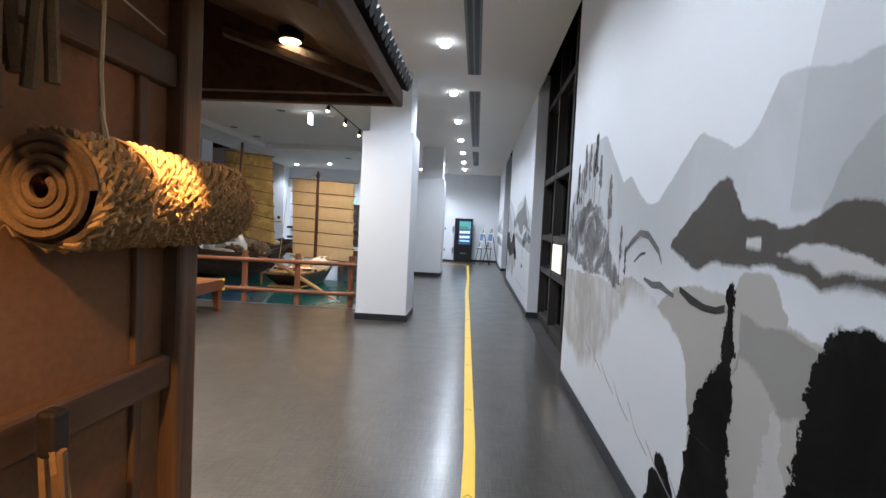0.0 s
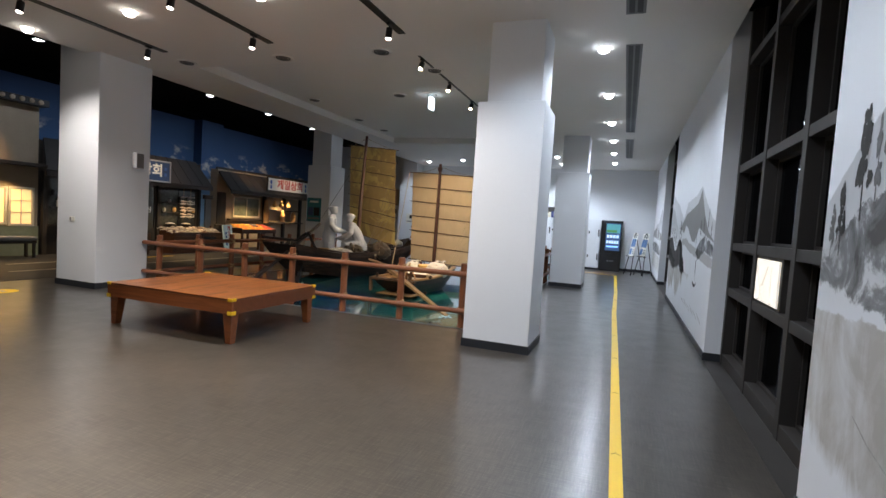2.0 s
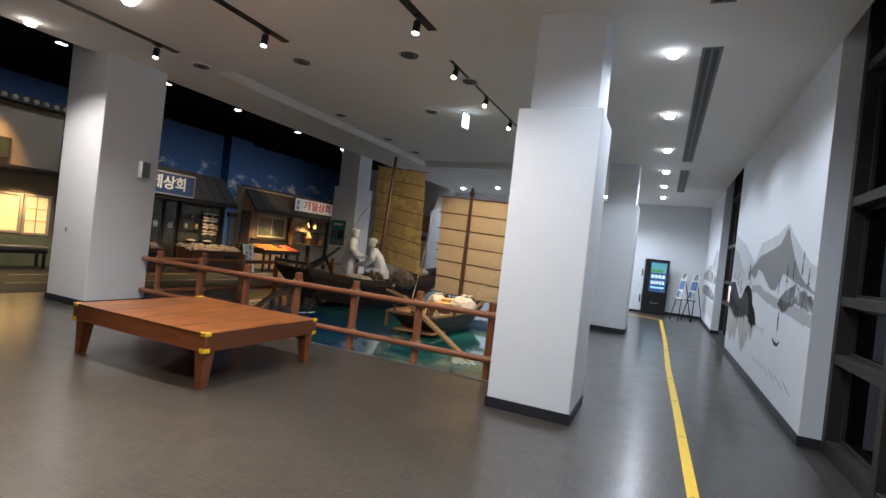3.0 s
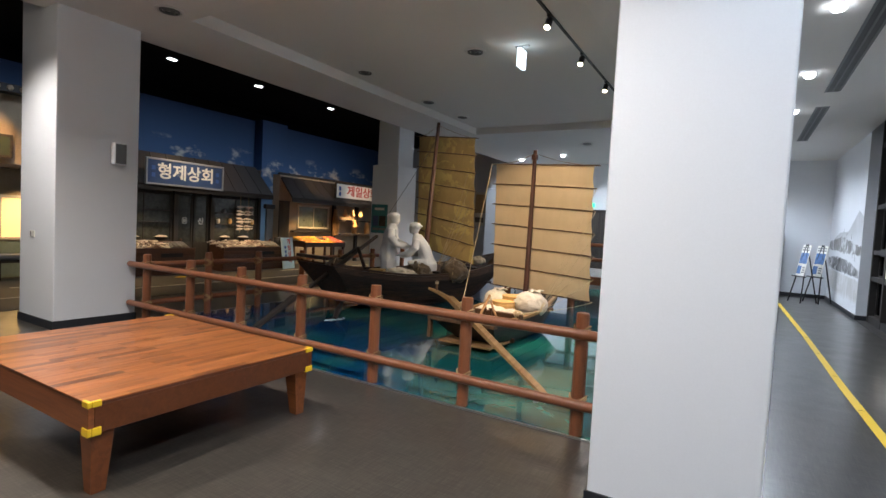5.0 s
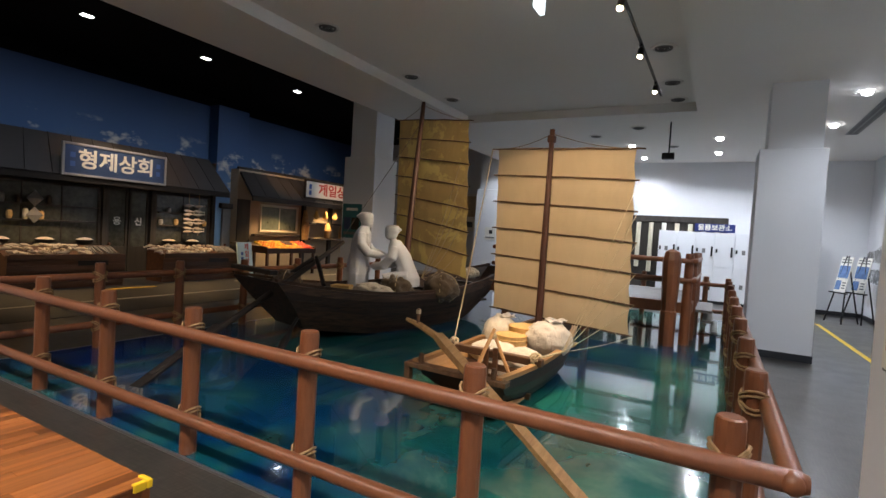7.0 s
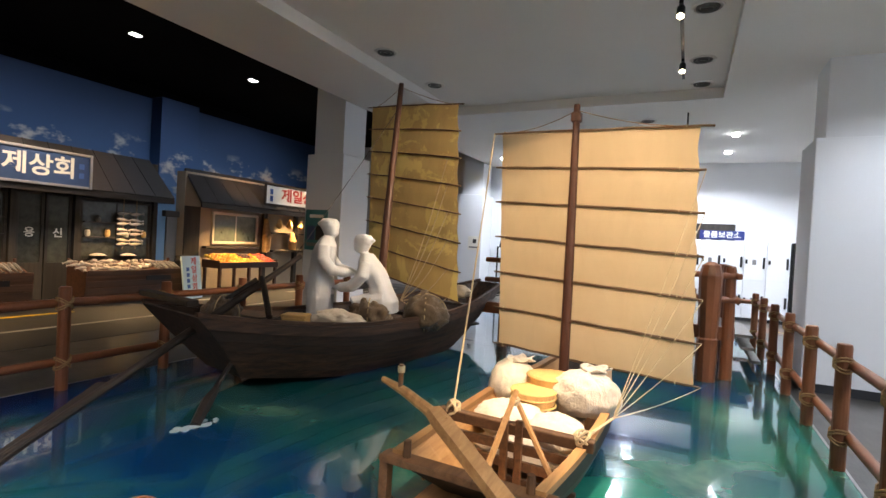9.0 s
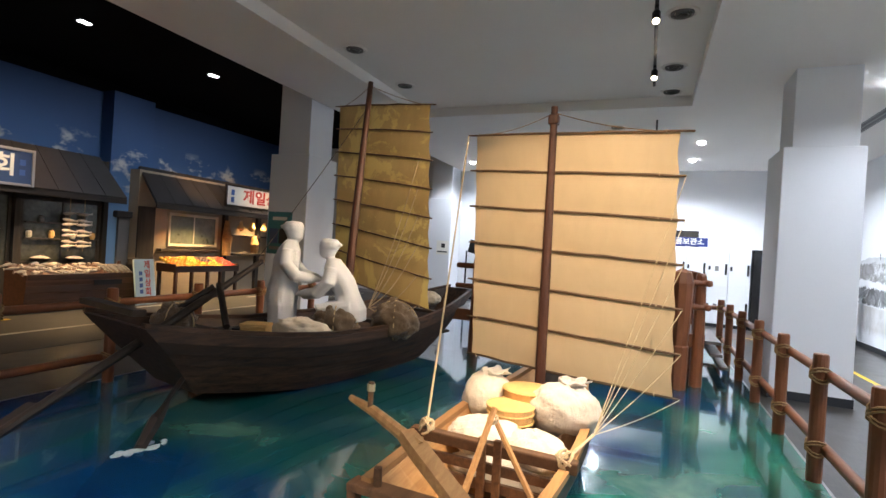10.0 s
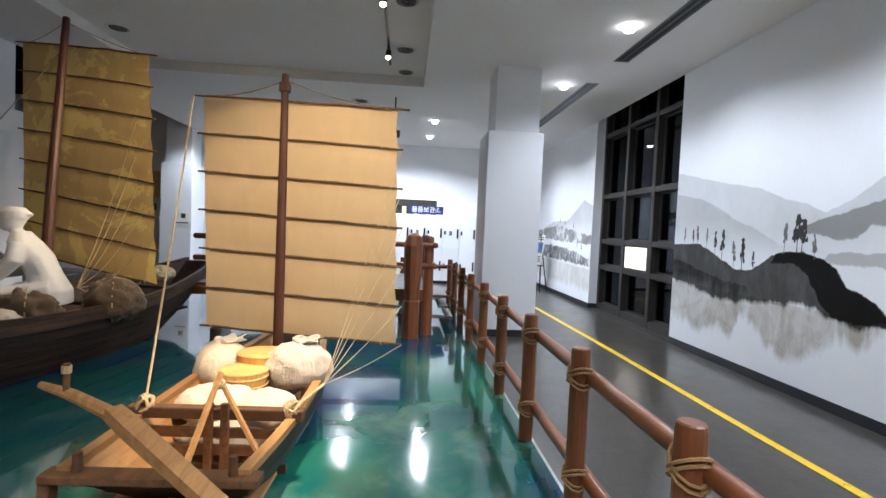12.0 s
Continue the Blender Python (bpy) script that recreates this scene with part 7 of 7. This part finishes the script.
for x, y in ((-1.14, 14.96), (-1.40, 14.96), (-2.6, 14.96), (-4.0, 14.96), (-1.10, 15.5), (-1.10, 16.1), (-1.10, 16.7), (-1.10, 17.3)):
    t = thing("walkway_post", "thick brown wooden post of the walkway rail", "railing post", "walkway posts", pose(x, y, 0.012))
    part("shaft", lathe([(0.075, 0), (0.07, 0.6), (0.06, 1.34), (0.05, 1.37)], 12), POST, t)
for z in (0.98, 1.27):
    rail_bar((-4.3, 14.92, z), (-1.02, 14.92, z), "walkway rails")
    rail_bar((-1.06, 14.85, z), (-1.06, 17.4, z), "walkway rails")
pl = thing("carved_post", "thick reddish-brown carved wooden mooring post", "post", at=pose(-1.36, 14.72, 0.012))
part("shaft", lathe([(0.11, 0), (0.115, 0.5), (0.10, 0.52), (0.12, 0.9), (0.13, 1.25), (0.10, 1.38), (0.03, 1.42)], 10), POST, pl)
for x in (-0.95, -1.5, -2.1):
    rail_post(x, 17.85, "x", "end railing posts")
for z in (0.25, 0.77):
    rail_bar((-2.3, 17.80, z), (-0.50, 17.80, z), "railing bars")
cp = thing("ceiling_camera", "small black camera on a ceiling rod", "camera", at=pose(-1.75, 17.2, CEIL))
part("rod", bar([(0, 0, 0), (0, 0, -0.62)], 0.014, 8), DARKMETAL, cp)
part("body", boxes(((-0.12, -0.07, -0.72), (0.10, 0.07, -0.60)), bevel=0.01), DARKMETAL, cp)
# ---- brushed ink trees, boats and strokes on the murals ----
def ink_tree(wall, y, z, h, seed, m, bushy=1.0):
    """A flat brushed tree: one trunk stroke and a ragged crown of dabs, a few millimetres proud of the plaster."""
    q = random.Random(seed)
    bm = bmesh.new()
    x = WX - 0.002

    def dab(cy, cz, ry, rz):
        vs = [bm.verts.new((x - q.uniform(0, 0.0006), cy + ry * q.uniform(0.65, 1.2) * math.cos(a), cz + rz * q.uniform(0.65, 1.2) * math.sin(a))) for a in [math.tau * k / 9 for k in range(9)]]
        bm.faces.new(vs)

    w = h * 0.016
    lean = q.uniform(-0.06, 0.06) * h
    vs = [bm.verts.new((x, yy, zz)) for yy, zz in ((y - w, z), (y + w, z), (y + lean + w * 0.4, z + h * 0.8), (y + lean - w * 0.4, z + h * 0.8))]
    bm.faces.new(vs)
    for k in range(int(34 * bushy)):
        f = 0.34 + 0.66 * q.random() ** 0.8
        dab(y + lean * f + q.uniform(-0.16, 0.16) * h * (1.25 - f) * bushy, z + h * f, h * q.uniform(0.025, 0.065), h * q.uniform(0.04, 0.11))
    part("ink_tree", bm, m, wall)


def stroke(wall, pts, width, m, seed=0):
    q = random.Random(seed)
    bm = bmesh.new()
    rows = []
    for i, (y, z) in enumerate(pts):
        f = width * (0.4 + 0.6 * math.sin(math.pi * (i + 0.5) / len(pts))) * q.uniform(0.7, 1.2)
        rows.append((bm.verts.new((WX - 0.0024, y, z + f)), bm.verts.new((WX - 0.0024, y, z - f))))
    for a, b in zip(rows, rows[1:]):
        bm.faces.new((a[0], b[0], b[1], a[1]))
    part("ink_stroke", bm, m, wall)


w1, w2, w3 = (bpy.data.objects[nm] for nm in ("wall_east_1", "wall_east_2", "wall_east_3"))
for i, (y, z, h) in enumerate(((4.75, 1.62, 0.50), (4.52, 1.72, 0.55), (4.30, 1.78, 0.46), (4.12, 1.76, 0.52), (3.95, 1.72, 0.40), (3.62, 1.50, 0.42), (4.95, 1.45, 0.35), (5.06, 1.42, 0.28), (3.30, 1.22, 0.34), (3.18, 1.20, 0.24), (4.62, 1.65, 0.42), (4.2, 1.8, 0.36))):
    ink_tree(w1, y, z, h, i, (INK, INKGREY, INKGREY)[i % 3], 1.0 if i < 8 else 0.5)
stroke(w1, [(2.81, 1.28), (2.67, 1.26), (2.56, 1.27), (2.46, 1.25), (2.38, 1.24)], 0.018, INKGREY, 1)
stroke(w1, [(2.32, 1.28), (2.2, 1.25), (2.07, 1.235), (1.97, 1.24), (1.9, 1.26)], 0.020, INK, 2)
stroke(w1, [(3.2, 1.40), (3.08, 1.47), (2.92, 1.53), (2.78, 1.52), (2.61, 1.44), (2.56, 1.38)], 0.022, INKGREY, 3)
stroke(w1, [(3, 1.36), (2.89, 1.41), (2.81, 1.42)], 0.013, INKGREY, 4)
for i in range(9):
    y = 4.6 - 0.33 * i
    stroke(w1, [(y, 0.75 - 0.05 * i + 0.02 * (i % 3)), (y - 0.16, 0.68 - 0.05 * i), (y - 0.36, 0.63 - 0.05 * i)], 0.006, INKPALE, 10 + i)
for i, (y, z, h) in enumerate(((14.66, 1.45, 0.24), (14.46, 1.44, 0.22), (14.36, 1.45, 0.26), (14.16, 1.42, 0.26), (13.97, 1.34, 0.30), (13.83, 1.30, 0.36), (13.60, 1.20, 0.32), (13.46, 1.17, 0.38), (13.27, 1.19, 0.22), (12.83, 1.42, 0.30), (12.66, 1.44, 0.36), (12.60, 1.44, 0.34), (12.44, 1.38, 0.24), (9.9, 1.42, 0.32), (9.6, 1.5, 0.3), (9.25, 1.52, 0.34), (8.95, 1.45, 0.26), (10.3, 1.32, 0.26))):
    ink_tree(w2, y, z - 0.02, h, 40 + i, INK if i % 3 else INKGREY, 1.3 if i in (10, 11) else 0.75)
stroke(w2, [(10.35, 0.82), (10.2, 0.78), (10.05, 0.78), (9.95, 0.83)], 0.03, INK, 30)
ink_tree(w2, 10.14, 0.80, 0.40, 99, INK, 0.6)
for i in range(6):
    y = 11.6 - 0.4 * i
    stroke(w2, [(y, 0.42 + 0.03 * (i % 2)), (y - 0.2, 0.40), (y - 0.42, 0.36)], 0.008, INKPALE, 50 + i)
for i, (y, z, h) in enumerate(((20.3, 1.74, 0.18), (19.9, 1.7, 0.16), (19.3, 1.6, 0.18), (19.0, 1.2, 0.16), (18.7, 1.15, 0.16))):
    ink_tree(w3, y, z, h, 70 + i, INKGREY)
